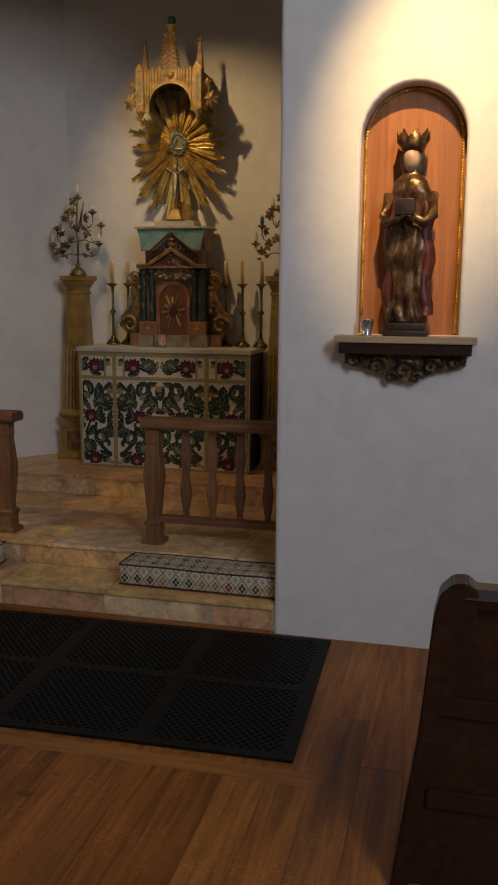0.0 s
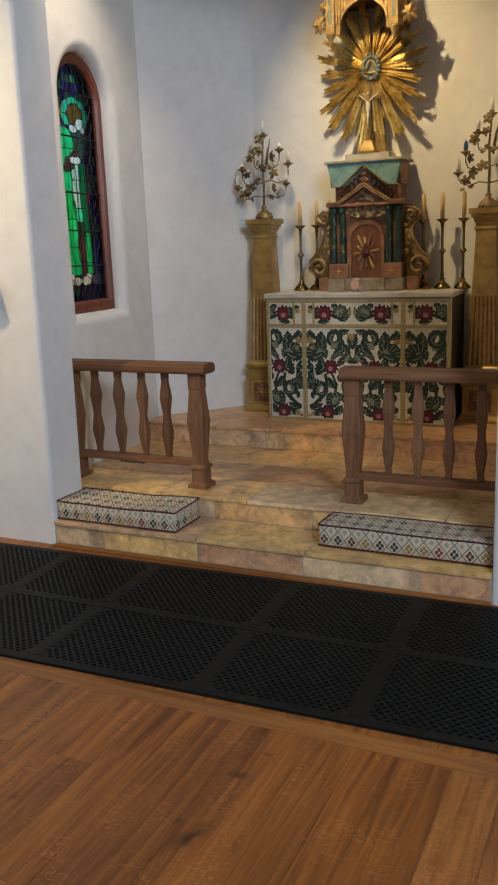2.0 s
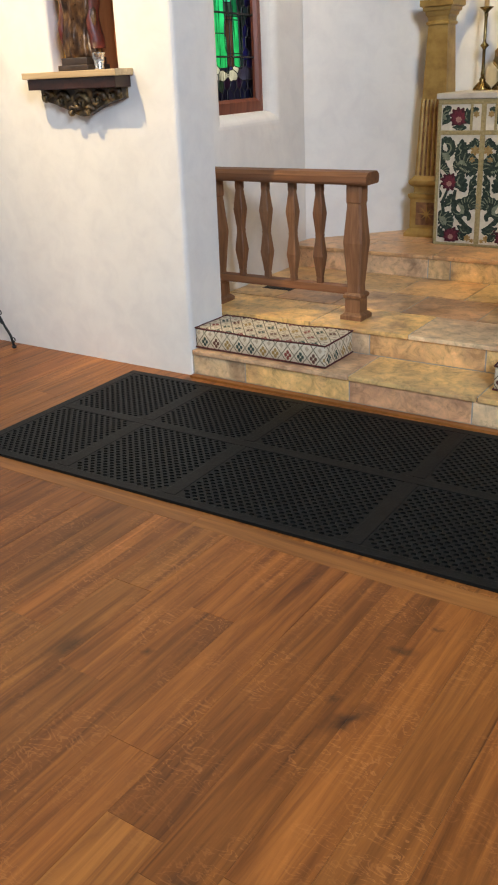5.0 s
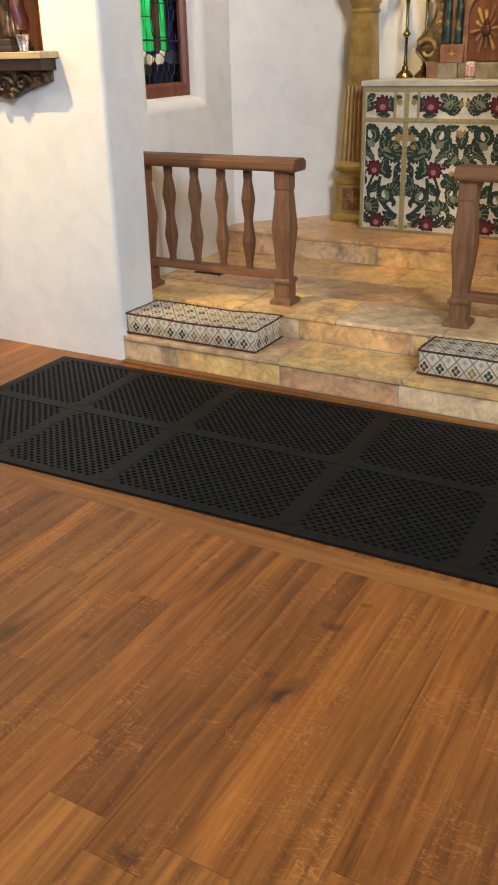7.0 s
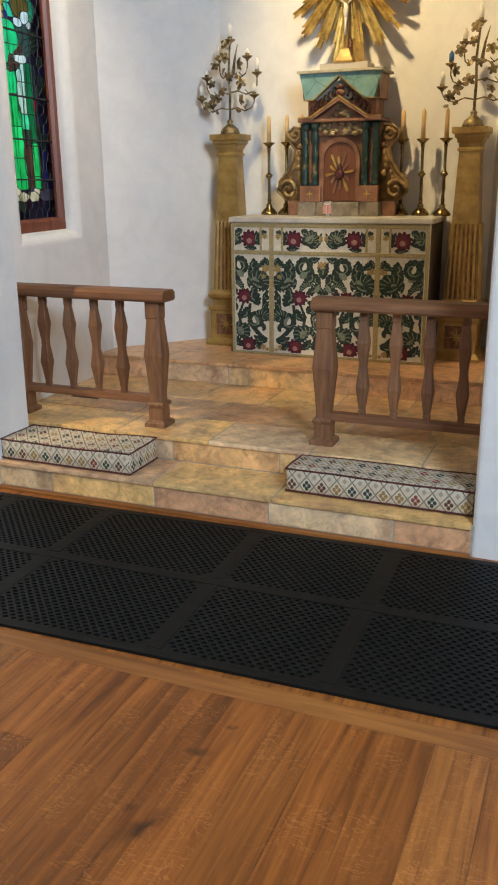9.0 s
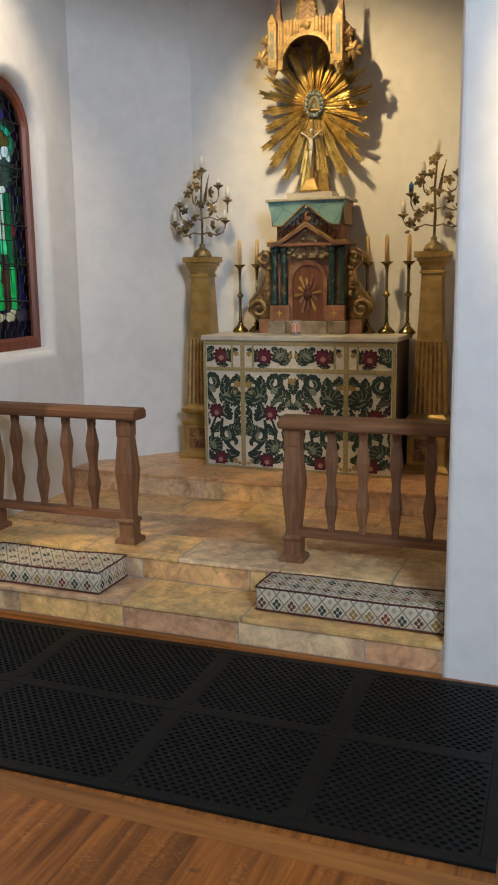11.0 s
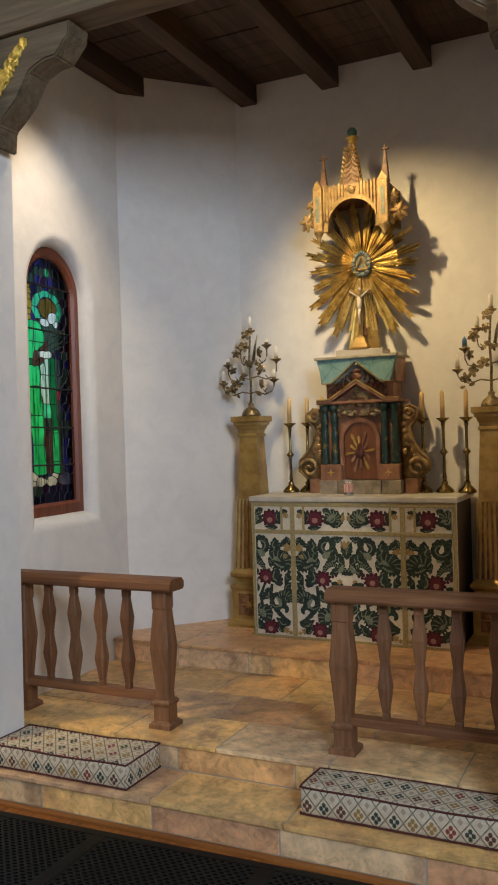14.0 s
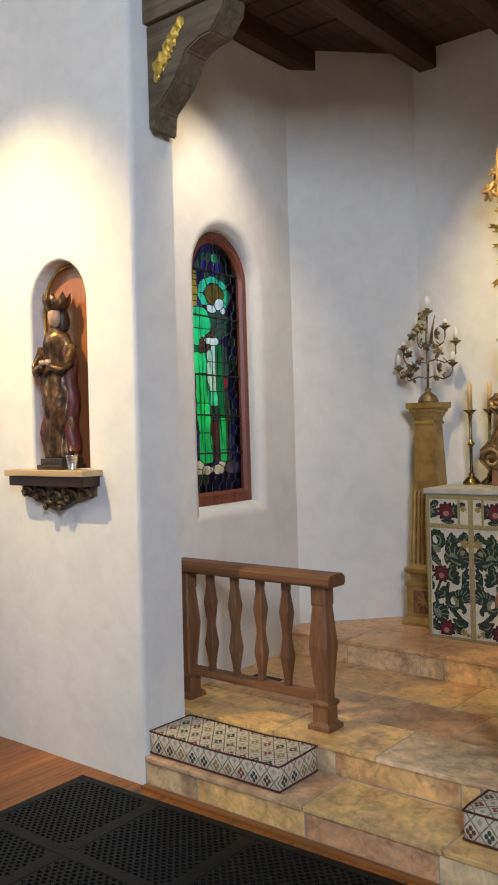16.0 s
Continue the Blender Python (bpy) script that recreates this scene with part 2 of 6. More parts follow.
def box(bm, x0, x1, y0, y1, z0, z1, bevel=0.0, taper=None, m=None):
    vs = []
    for z in (z0, z1):
        for x, y in ((x0, y0), (x1, y0), (x1, y1), (x0, y1)):
            if taper and z == z1:
                cx, cy = (x0 + x1) / 2, (y0 + y1) / 2
                x, y = cx + (x - cx) * taper, cy + (y - cy) * taper
            vs.append(bm.verts.new((x, y, z)))
    fs = [bm.faces.new([vs[i] for i in f]) for f in ((3, 2, 1, 0), (4, 5, 6, 7), (0, 1, 5, 4), (1, 2, 6, 5), (2, 3, 7, 6), (3, 0, 4, 7))]
    if bevel:
        es = list({e for f in fs for e in f.edges})
        made = bmesh.ops.bevel(bm, geom=es, offset=bevel, segments=2, profile=0.6, affect="EDGES")
        vs = list({v for f in made["faces"] for v in f.verts} | {v for v in vs if v.is_valid})
    if m is not None:
        bmesh.ops.transform(bm, matrix=m, verts=vs)
    return vs


def prism(bm, outline, y0, y1, axis="y"):
    """A solid from an outline in two axes, pushed along the third."""
    def put(a, b, d):
        return {"y": (a, d, b), "x": (d, a, b), "z": (a, b, d)}[axis]
    lo = [bm.verts.new(put(a, b, y0)) for a, b in outline]
    hi = [bm.verts.new(put(a, b, y1)) for a, b in outline]
    bm.faces.new(lo)
    bm.faces.new(hi[::-1])
    for i in range(len(lo)):
        j = (i + 1) % len(lo)
        bm.faces.new((lo[j], lo[i], hi[i], hi[j]))
    bmesh.ops.recalc_face_normals(bm, faces=bm.faces)
    return lo + hi


def lathe(bm, profile, segs=16, at=(0, 0, 0), square=False):
    """A turned solid from (radius, height) pairs; square: four sides."""
    n = 4 if square else segs
    k = math.sqrt(2) if square else 1.0
    rings = []
    for r, z in profile:
        ring = []
        for i in range(n):
            a = 2 * math.pi * i / n + (math.pi / 4 if square else 0)
            ring.append(bm.verts.new((at[0] + k * r * math.cos(a), at[1] + k * r * math.sin(a), at[2] + z)))
        rings.append(ring)
    for a, b in zip(rings, rings[1:]):
        for i in range(n):
            bm.faces.new((a[i], a[(i + 1) % n], b[(i + 1) % n], b[i]))
    bm.faces.new(rings[0][::-1])
    bm.faces.new(rings[-1])
    return rings


def tube(bm, pts, radius, segs=8, taper=1.0):
    pts = [Vector(p) for p in pts]
    rings = []
    for i, p in enumerate(pts):
        d = (pts[min(i + 1, len(pts) - 1)] - pts[max(i - 1, 0)]).normalized()
        u = d.cross(Vector((0, 0, 1)) if abs(d.z) < 0.9 else Vector((1, 0, 0))).normalized()
        w = d.cross(u)
        r = radius * (1 + (taper - 1) * i / (len(pts) - 1))
        rings.append([bm.verts.new(p + r * (u * math.cos(2 * math.pi * k / segs) + w * math.sin(2 * math.pi * k / segs))) for k in range(segs)])
    for a, b in zip(rings, rings[1:]):
        for i in range(segs):
            bm.faces.new((a[i], a[(i + 1) % segs], b[(i + 1) % segs], b[i]))
    bm.faces.new(rings[0][::-1])
    bm.faces.new(rings[-1])


def blob(bm, at, size, seed=0, rough=0.2, sub=2):
    made = bmesh.ops.create_icosphere(bm, subdivisions=sub, radius=1.0)
    for v in made["verts"]:
        k = 1 + rough * noise.noise(v.co * 1.7 + Vector((seed * 3.1, seed * 1.7, seed)))
        v.co = Vector((v.co.x * size[0] * k + at[0], v.co.y * size[1] * k + at[1], v.co.z * size[2] * k + at[2]))


def arch_outline(x0, x1, z0, z1, steps=14):
    """Outline of a round-headed opening, from its lower left corner round to its lower right."""
    r = (x1 - x0) / 2
    cx = (x0 + x1) / 2
    pts = [(x0, z0)]
    for i in range(steps + 1):
        a = math.pi - math.pi * i / steps
        pts.append((cx + r * math.cos(a), z1 - r + r * math.sin(a)))
    pts.append((x1, z0))
    return pts


def structure(name, bm, material, label, category, smooth=False):
    return tagged(part(name, bm, material, smooth=smooth), label, category, "", "structure")


def wall_with_arch(bm, u0, u1, z0, z1, hole, depth, put, round_hole=0.03, round_side=0.02):
    """A wall slab u0..u1 by z0..z1 with one round-headed hole (outline), put(u, z, d) giving places; d from 0 to depth."""
    cx, half = (hole[0][0] + hole[-1][0]) / 2, (hole[-1][0] - hole[0][0]) / 2
    ring = [bm.verts.new(put(u, z, 0)) for u, z in hole]
    rim = []
    for u, z in hole:
        side = abs(u - cx) > 0.9 * half
        rim.append(bm.verts.new(put((u0 if u < cx else u1) if side else u, z if side else z1, 0)))
    for k in range(len(hole) - 1):
        side_a, side_b = abs(hole[k][0] - cx) > 0.9 * half, abs(hole[k + 1][0] - cx) > 0.9 * half
        if side_a != side_b:
            corner = bm.verts.new(put(u0 if hole[k][0] < cx else u1, z1, 0))
            bm.faces.new((ring[k], ring[k + 1], rim[k + 1], corner, rim[k]))
        else:
            bm.faces.new((ring[k], ring[k + 1], rim[k + 1], rim[k]))
    c = [bm.verts.new(put(u, z0, 0)) for u in (u0, u1)]
    bm.faces.new((c[0], c[1], rim[-1], ring[-1], ring[0], rim[0]))
    front = list(bm.faces)
    back = bmesh.ops.extrude_face_region(bm, geom=front, use_keep_orig=True)
    shift = Vector(put(0, 0, depth)) - Vector(put(0, 0, 0))
    bmesh.ops.translate(bm, vec=shift, verts=[g for g in back["geom"] if isinstance(g, bmesh.types.BMVert)])
    bmesh.ops.recalc_face_normals(bm, faces=bm.faces)
    ring_set = set(ring)
    inner = [e for e in bm.edges if e.verts[0] in ring_set and e.verts[1] in ring_set and any(f not in front for f in e.link_faces)]
    front_set = {v for f in front for v in f.verts} - ring_set
    def u_of(v):
        return min(abs((v.co - Vector(put(u, v.co.z, 0))).length) for u in (u0, u1))
    sides = [e for e in bm.edges if e.verts[0] in front_set and e.verts[1] in front_set and u_of(e.verts[0]) < 1e-4 and u_of(e.verts[1]) < 1e-4
             and abs(e.verts[0].co.z - e.verts[1].co.z) > 1e-4]
    bmesh.ops.bevel(bm, geom=inner, offset=round_hole, segments=7, profile=0.5, affect="EDGES")
    bmesh.ops.bevel(bm, geom=[e for e in sides if e.is_valid], offset=round_side, segments=3, profile=0.5, affect="EDGES")


# ---- the chancel and the nave ----
C = -0.045                       # the middle line of the altar
LEFT, RIGHT = -1.336, 1.26       # jambs of the chancel opening
TOP = 4.38                       # chancel ceiling
BACK = 2.48
H1, H2, H3 = 0.15, 0.287, 0.435  # the three steps
NAVE_TOP = 5.6
# floor under the planks
bm = bmesh.new()
box(bm, -4.5, 4.5, -8.0, 3.2, -0.2, -0.02)
floor = structure("floor", bm, BLACK_IRON, "wide oiled oak plank floor of the nave", "floor")
bm = bmesh.new()
prism(bm, [(0.0095, -0.02), (0.0095, H1 - 0.003), (0.3595, H1 - 0.003), (0.3595, H2 - 0.003), (1.5695, H2 - 0.003), (1.5695, H3 - 0.003), (BACK + 0.1, H3 - 0.003), (BACK + 0.1, -0.02)], -1.75, 1.66, "x")
GROUT = simple("blue_grey_grout", [(0.34, 0.31, 0.25), (0.46, 0.43, 0.36)], 20, 0.85)
steps = structure("chancel_steps", bm, GROUT, "three stone steps of yellow and pink slabs up to the altar", "steps")


def niche_wall(name, x0, x1, n0, n1, top, lean=0.0):
    bm = bmesh.new()
    wall_with_arch(bm, x0, x1, -0.02, NAVE_TOP, arch_outline(n0, n1, 1.60, top), 0.298, lambda u, z, d: (u + lean * z, d, z), 0.02, 0.025)
    return structure(name, bm, PLASTER, "white rough-plastered nave wall with a round-headed niche", "wall")


NICHES = ((-2.15, -1.685, 2.73), (1.655, 2.145, 2.77))
niche_wall("wall_west", -4.5, LEFT, NICHES[0][0] - 0.025, NICHES[0][1] - 0.025, NICHES[0][2], 0.012)
niche_wall("wall_east", RIGHT, 4.5, *NICHES[1])
bm = bmesh.new()
box(bm, LEFT + 0.002, RIGHT - 0.002, 0.006, 0.29, 4.12, NAVE_TOP - 0.01)
structure("wall_over_opening", bm, PLASTER, "white plaster wall above the chancel opening", "wall")
W0, W1, BC = (-1.57, 0.30), (-1.64, 1.79), (-1.03, BACK)
E0, E1, EC = (2 * C - W0[0], 0.30), (2 * C - W1[0], W1[1]), (2 * C - BC[0], BACK)


def wall_strip(name, a, b, thick, z0=-0.02, z1=TOP + 0.3, label="white hand-plastered chancel wall"):
    bm = bmesh.new()
    d = Vector((b[0] - a[0], b[1] - a[1]))
    n = Vector((-d.y, d.x)).normalized() * thick
    prism(bm, [(a[0], a[1]), (b[0], b[1]), (b[0] + n.x, b[1] + n.y), (a[0] + n.x, a[1] + n.y)], z0, z1, "z")
    return structure(name, bm, PLASTER, label, "wall")


WIN = (0.835, 1.328, 1.372, 2.965)


def wx(y, d):
    return W0[0] + (W1[0] - W0[0]) * (y - 0.3) / 1.49 - d


bm = bmesh.new()
wall_with_arch(bm, 0.30, 1.79, -0.02, TOP + 0.3, arch_outline(WIN[0] - 0.05, WIN[1] + 0.055, WIN[2] - 0.05, WIN[3] + 0.055, 26), 0.26, lambda u, z, d: (wx(u, d), u, z), 0.075, 0.004)
structure("wall_window", bm, PLASTER, "white plastered chancel wall round a stained-glass window", "wall")
wall_strip("wall_slant_west", W1, BC, 0.3)
wall_strip("wall_back", BC, EC, 0.3, label="white chancel back wall behind the altar")
wall_strip("wall_slant_east", EC, E1, 0.3)
wall_strip("wall_chancel_east", E1, E0, 0.3)
bm = bmesh.new()
box(bm, RIGHT + 0.001, E0[0] + 0.3, 0.2985, 0.32, -0.02, TOP + 0.3)
structure("wall_return_east", bm, PLASTER, "white plastered return of the chancel wall", "wall")
bm = bmesh.new()
box(bm, W0[0] - 0.3, LEFT - 0.001, 0.2985, 0.304, -0.02, TOP + 0.3)
structure("wall_return_west", bm, PLASTER, "white plastered return of the chancel wall", "wall")

# chancel ceiling: boards and beams in one mesh
bm = bmesh.new()
box(bm, -2.3, 2.2, 0.29, 2.9, TOP + 0.012, TOP + 0.06)
y = 0.30
while y < 2.6:
    w = random.uniform(0.13, 0.2)
    box(bm, -2.25, 2.15, y, y + w - 0.008, TOP - random.uniform(0, 0.008), TOP + 0.014)
    y += w
for bx in (-1.56, -0.915, -0.275, 0.385, 1.04):
    box(bm, bx - 0.065, bx + 0.065, 0.29, BACK + 0.05, TOP - 0.145, TOP + 0.004, 0.008)
structure("ceiling", bm, BEAM_WOOD, "dark boarded chancel ceiling with heavy beams", "ceiling")
bm = bmesh.new()
box(bm, -4.8, 4.8, -8.3, 0.0, NAVE_TOP, NAVE_TOP + 0.1)
structure("ceiling_nave", bm, BEAM_WOOD, "dark wooden nave ceiling", "ceiling")


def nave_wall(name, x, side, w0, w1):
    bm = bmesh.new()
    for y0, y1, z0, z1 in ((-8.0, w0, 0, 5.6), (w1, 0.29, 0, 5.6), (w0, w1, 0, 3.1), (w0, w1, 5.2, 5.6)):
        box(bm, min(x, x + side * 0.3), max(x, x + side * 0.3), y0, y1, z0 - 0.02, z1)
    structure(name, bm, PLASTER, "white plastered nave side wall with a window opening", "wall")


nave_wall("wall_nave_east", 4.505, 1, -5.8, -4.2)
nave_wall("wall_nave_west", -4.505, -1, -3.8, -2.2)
bm = bmesh.new()
box(bm, -4.8, 4.8, -8.3, -8.0, -0.02, NAVE_TOP)
structure("wall_nave_end", bm, PLASTER, "white plastered end wall of the nave", "wall")

# ---- lintel beam and its corbels ----
bm = bmesh.new()
box(bm, LEFT + 0.04, RIGHT + 0.05, 0.10, 0.285, 3.84, 4.11, 0.012)
lintel = tagged(part("lintel_beam", bm, GREY_WOOD), "weathered grey-brown timber lintel over the chancel opening", "beam")
GILT_LEAF = simple("gilt_leaf", [(0.42, 0.26, 0.04), (0.85, 0.60, 0.12)], 40, 0.4, 0.6, 0.8, 50)


def corbel(mirror):
    ob = thing("corbel", "carved weathered wooden corbel with gilded leaf under the lintel", "corbel", "corbels")
    edge = [(0.0, 3.32), (0.05, 3.295), (0.062, 3.41), (0.11, 3.445), (0.19, 3.515), (0.235, 3.582), (0.272, 3.64), (0.36, 3.675), (0.435, 3.68), (0.52, 3.77), (0.53, 3.838), (0.0, 3.838)]
    x0 = RIGHT if mirror else LEFT + 0.042
    s = -1 if mirror else 1
    bm = bmesh.new()
    prism(bm, [(x0 + s * a, b) for a, b in edge], 0.125, 0.285)
    bmesh.ops.bevel(bm, geom=[e for e in bm.edges], offset=0.009, segments=2, affect="EDGES")
    part("bracket", bm, GREY_WOOD, ob)
    for k in range(12):
        t, u = (k % 6) / 5, k // 6
        a, z = 0.075 + 0.17 * t * (1 - 0.3 * u), 3.62 + 0.165 * t * (1 - 0.1 * u) - 0.055 * u
        bm = bmesh.new()
        blob(bm, (x0 + s * a, 0.122, z), (0.026, 0.011, 0.030), k, 0.6)
        part("gilded_leaf", bm, GILT_LEAF, ob, "gilded carved leaf")
    return ob


corbel(False)
corbel(True)


# ---- stained-glass window ----
def glass(name, colour, rough=0.3):
    m, ns, ls, b = mat(name, rough)
    v = coords(ns, ls)
    a = noise_tex(ns, ls, v, 16, 4)
    tone = ramp(ns, ls, a, [(0.3, tuple(c * 0.6 for c in colour)), (0.7, colour)])
    # drawn folds: thin dark upright strokes fired on the glass
    fold = noise_tex(ns, ls, coords(ns, ls, (1, 1, 0.07)), 55, 3, 0.6, 0.4)
    ls.new(mix(ns, ls, 1.0, tone, ramp(ns, ls, fold, [(0.36, (0.05, 0.06, 0.05)), (0.50, (1, 1, 1))]), "MULTIPLY"), b.inputs["Base Color"])
    b.inputs["Transmission Weight"].default_value = 1.0
    b.inputs["IOR"].default_value = 1.05
    return m


GLASS = {k: glass(k + "_glass", c) for k, c in dict(green=(0.02, 0.75, 0.24), mint=(0.05, 0.72, 0.38), pale=(0.55, 0.78, 0.68), milk=(0.95, 0.97, 0.90),
         blue=(0.035, 0.03, 0.22), night=(0.02, 0.02, 0.06), amber=(0.55, 0.32, 0.05), grey=(0.05, 0.09, 0.07), brown=(0.10, 0.05, 0.035), deep=(0.008, 0.16, 0.06), leaf=(0.015, 0.55, 0.15), hair=(0.20, 0.12, 0.03), plum=(0.035, 0.015, 0.05), ruby=(0.35, 0.02, 0.03), smoke=(0.16, 0.14, 0.20)).items()}
LEAD = simple("dark_lead", [(0.015, 0.015, 0.017), (0.04, 0.04, 0.045)], 20, 0.5, 0.4)


def window():
    ob = thing("window_1", "round-headed stained-glass window in green and blue, red-brown wooden frame", "window")
    ob["kind"] = "structure"
    y0, y1, z0, z1 = WIN
    outer = arch_outline(y0 - 0.052, y1 + 0.057, z0 - 0.052, z1 + 0.057, 20)
    inner = arch_outline(y0 + 0.012, y1 - 0.012, z0 + 0.03, z1 - 0.012, 20)
    bm = bmesh.new()
    rings = []
    for outline, d in ((outer, 0.135), (outer, 0.088), (arch_outline(y0 - 0.004, y1 + 0.004, z0 + 0.012, z1 + 0.004, 20), 0.080), (inner, 0.100), (inner, 0.14), (outer, 0.14)):
        rings.append([bm.verts.new((wx(u, d), u, z)) for u, z in outline])
    for a, b in zip(rings, rings[1:]):
        for i in range(len(a)):
            j = (i + 1) % len(a)
            bm.faces.new((a[i], a[j], b[j], b[i]))
    bmesh.ops.recalc_face_normals(bm, faces=bm.faces)
    part("window_frame", bm, RED_WOOD, ob, "red-brown varnished wooden frame")
    gy0, gy1, gz0, gz1 = y0 + 0.012, y1 - 0.012, z0 + 0.03, z1 - 0.012
    R = (gy1 - gy0) / 2
    rows, cols = 84, 26
    rnd = random.Random(4)

    def width(z):
        over = z - (gz1 - R)
        return R if over <= 0 else math.sqrt(max(1e-5, R * R - over * over))

    def place(u, v):
        z = gz0 + (gz1 - 0.004 - gz0) * v
        return (gy0 + R + (2 * u - 1) * width(z), z)
    # small dark honeycomb panes behind the figure
    seeds = []
    for j in range(27):
        for i in range(8):
            seeds.append(((i + 0.5 * (j % 2) + rnd.uniform(-0.2, 0.2)) / 7.0, (j + 0.5 + rnd.uniform(-0.2, 0.2)) / 27.0, rnd.choice(("night", "blue", "night", "grey", "plum"))))

    def oval(u, v, cu, cv, ru, rv):
        return math.hypot((u - cu) / ru, (v - cv) / rv)

    def piece(u, v):
        """The pane that a spot of the window belongs to: (glass, number)."""
        if oval(u, v, 0.51, 0.945, 0.06, 0.018) < 1:
            return ("green", 90)
        if oval(u, v, 0.60, 0.765, 0.095, 0.026) < 1:
            return ("milk", 1)
        if oval(u, v, 0.68, 0.737, 0.06, 0.017) < 1:
            return ("milk", 2)
        if oval(u, v, 0.52, 0.797, 0.20, 0.043) < 1:
            return ("hair", 1)
        ring = oval(u, v, 0.50, 0.797, 0.33, 0.072)
        if 0.66 < ring < 1 and v > 0.745:
            return ("mint", int((math.atan2(v - 0.797, (u - 0.5) * 0.22) + math.pi) / 0.9))
        if oval(u, v, 0.44, 0.735, 0.11, 0.015) < 1:
            return ("milk", 3)
        if oval(u, v, 0.42, 0.608, 0.16, 0.017) < 1:
            return ("milk", 4)
        lute = (v - 0.64) - 0.16 * (u - 0.55)
        if abs(lute) < 0.032 and 0.16 < u < 0.88:
            return ("brown" if u < 0.5 else "grey", 5 + (abs(lute) < 0.012) + 2 * (u > 0.7))
        if oval(u, v, 0.17, 0.662, 0.27, 0.082) < 1:
            return ("green", 10 + (v > 0.66) + 2 * (u > 0.2))
        if oval(u, v, 0.20, 0.588, 0.22, 0.030) < 1:
            return ("deep", 14)
        if oval(u, v, 0.55, 0.70, 0.24, 0.05) < 1:
            return ("grey", 15 + (u > 0.55))
        if v > 0.735 and v < 0.885 and u < 0.17:
            return ("amber", 20 + int(v * 38))
        sway = 0.025 * math.sin(v * 9)
        if 0.115 < v < 0.60:
            w = u - sway
            step = int((v + 0.07 * (w > 0.33)) * 8.5)
            if 0.08 < w < 0.345:
                return ("green" if step % 3 else "leaf", 30 + step)
            if 0.345 < w < 0.53:
                return (("pale" if v > 0.40 else "mint") if v > 0.34 else ("grey" if v > 0.30 else "brown"), 40 + step + 20 * (w > 0.44))
            if 0.53 < w < 0.67:
                return ("deep" if v > 0.30 else "green", 60 + step)
            if 0.67 < w < 0.75:
                return ("ruby" if 0.42 < v < 0.46 else "grey", 70 + step)
        for k, (cu, cv, ru) in enumerate(((0.10, 0.112, 0.10), (0.06, 0.085, 0.09), (0.25, 0.086, 0.13), (0.50, 0.088, 0.13), (0.58, 0.112, 0.09))):
            if oval(u, v, cu, cv, ru, 0.017) < 1:
                return ("milk", 80 + k)
        if oval(u, v, 0.82, 0.09, 0.2, 0.024) < 1:
            return ("smoke", 86)
        near = min(range(len(seeds)), key=lambda k: (u - seeds[k][0]) ** 2 * 0.09 + (v - seeds[k][1]) ** 2)
        return (seeds[near][2], 100 + near)

    def at(p, d):
        return Vector((wx(p[0], d), p[0], p[1]))
    tint = [[piece((c + 0.5) / cols, (r + 0.5) / rows) for c in range(cols)] for r in range(rows)]
    grid = [[place(c / cols, r / rows) for c in range(cols + 1)] for r in range(rows + 1)]
    # edges between unlike cells, then their corners eased into flowing lines
    seams = []
    for r in range(rows):
        for c in range(cols):
            if c and tint[r][c] != tint[r][c - 1]:
                seams.append(((r, c), (r + 1, c)))
            if r and tint[r][c] != tint[r - 1][c]:
                seams.append(((r, c), (r, c + 1)))
    meets = {}
    for a, b in seams:
        meets.setdefault(a, []).append(b)
        meets.setdefault(b, []).append(a)
    for turn in range(4):
        moved = {}
        for (r, c), others in meets.items():
            if 0 < r < rows and 0 < c < cols:
                k = len(others)
                moved[r, c] = tuple(0.4 * grid[r][c][i] + 0.6 * sum(grid[q][w][i] for q, w in others) / k for i in (0, 1))
        for (r, c), p in moved.items():
            grid[r][c] = p
    done = set()
    for r0 in range(rows):
        for c0 in range(cols):
            if (r0, c0) in done:
                continue
            cells, todo = [], [(r0, c0)]
            done.add((r0, c0))
            while todo:
                r, c = todo.pop()
                cells.append((r, c))
                for q, w in ((r + 1, c), (r - 1, c), (r, c + 1), (r, c - 1)):
                    if 0 <= q < rows and 0 <= w < cols and (q, w) not in done and tint[q][w] == tint[r0][c0]:
                        done.add((q, w))
                        todo.append((q, w))
            bm = bmesh.new()
            front, back = {}, {}
            for r, c in cells:
                loop = [(r, c), (r, c + 1), (r + 1, c + 1), (r + 1, c)]
                for k in loop:
                    if k not in front:
                        front[k] = bm.verts.new(at(grid[k[0]][k[1]], 0.118))
                        back[k] = bm.verts.new(at(grid[k[0]][k[1]], 0.122))
                bm.faces.new([front[k] for k in loop])
                bm.faces.new([back[k] for k in loop[::-1]])
                for a, b in zip(loop, loop[1:] + loop[:1]):
                    q, w = {0: (r - 1, c), 1: (r, c + 1), 2: (r + 1, c), 3: (r, c - 1)}[loop.index(a)]
                    if (q, w) not in cells:
                        bm.faces.new((front[b], front[a], back[a], back[b]))
            pane = part("pane", bm, GLASS[tint[r0][c0][0]], ob)
            pane.visible_shadow = False
    bm = bmesh.new()
    for a, b in seams:
        p, q = at(grid[a[0]][a[1]], 0.116), at(grid[b[0]][b[1]], 0.116)
        if (q - p).length > 1e-4:
            tube(bm, [p, q], 0.0028, 4)
    tagged(part("lead_cames", bm, LEAD, ob), kind="stuff")
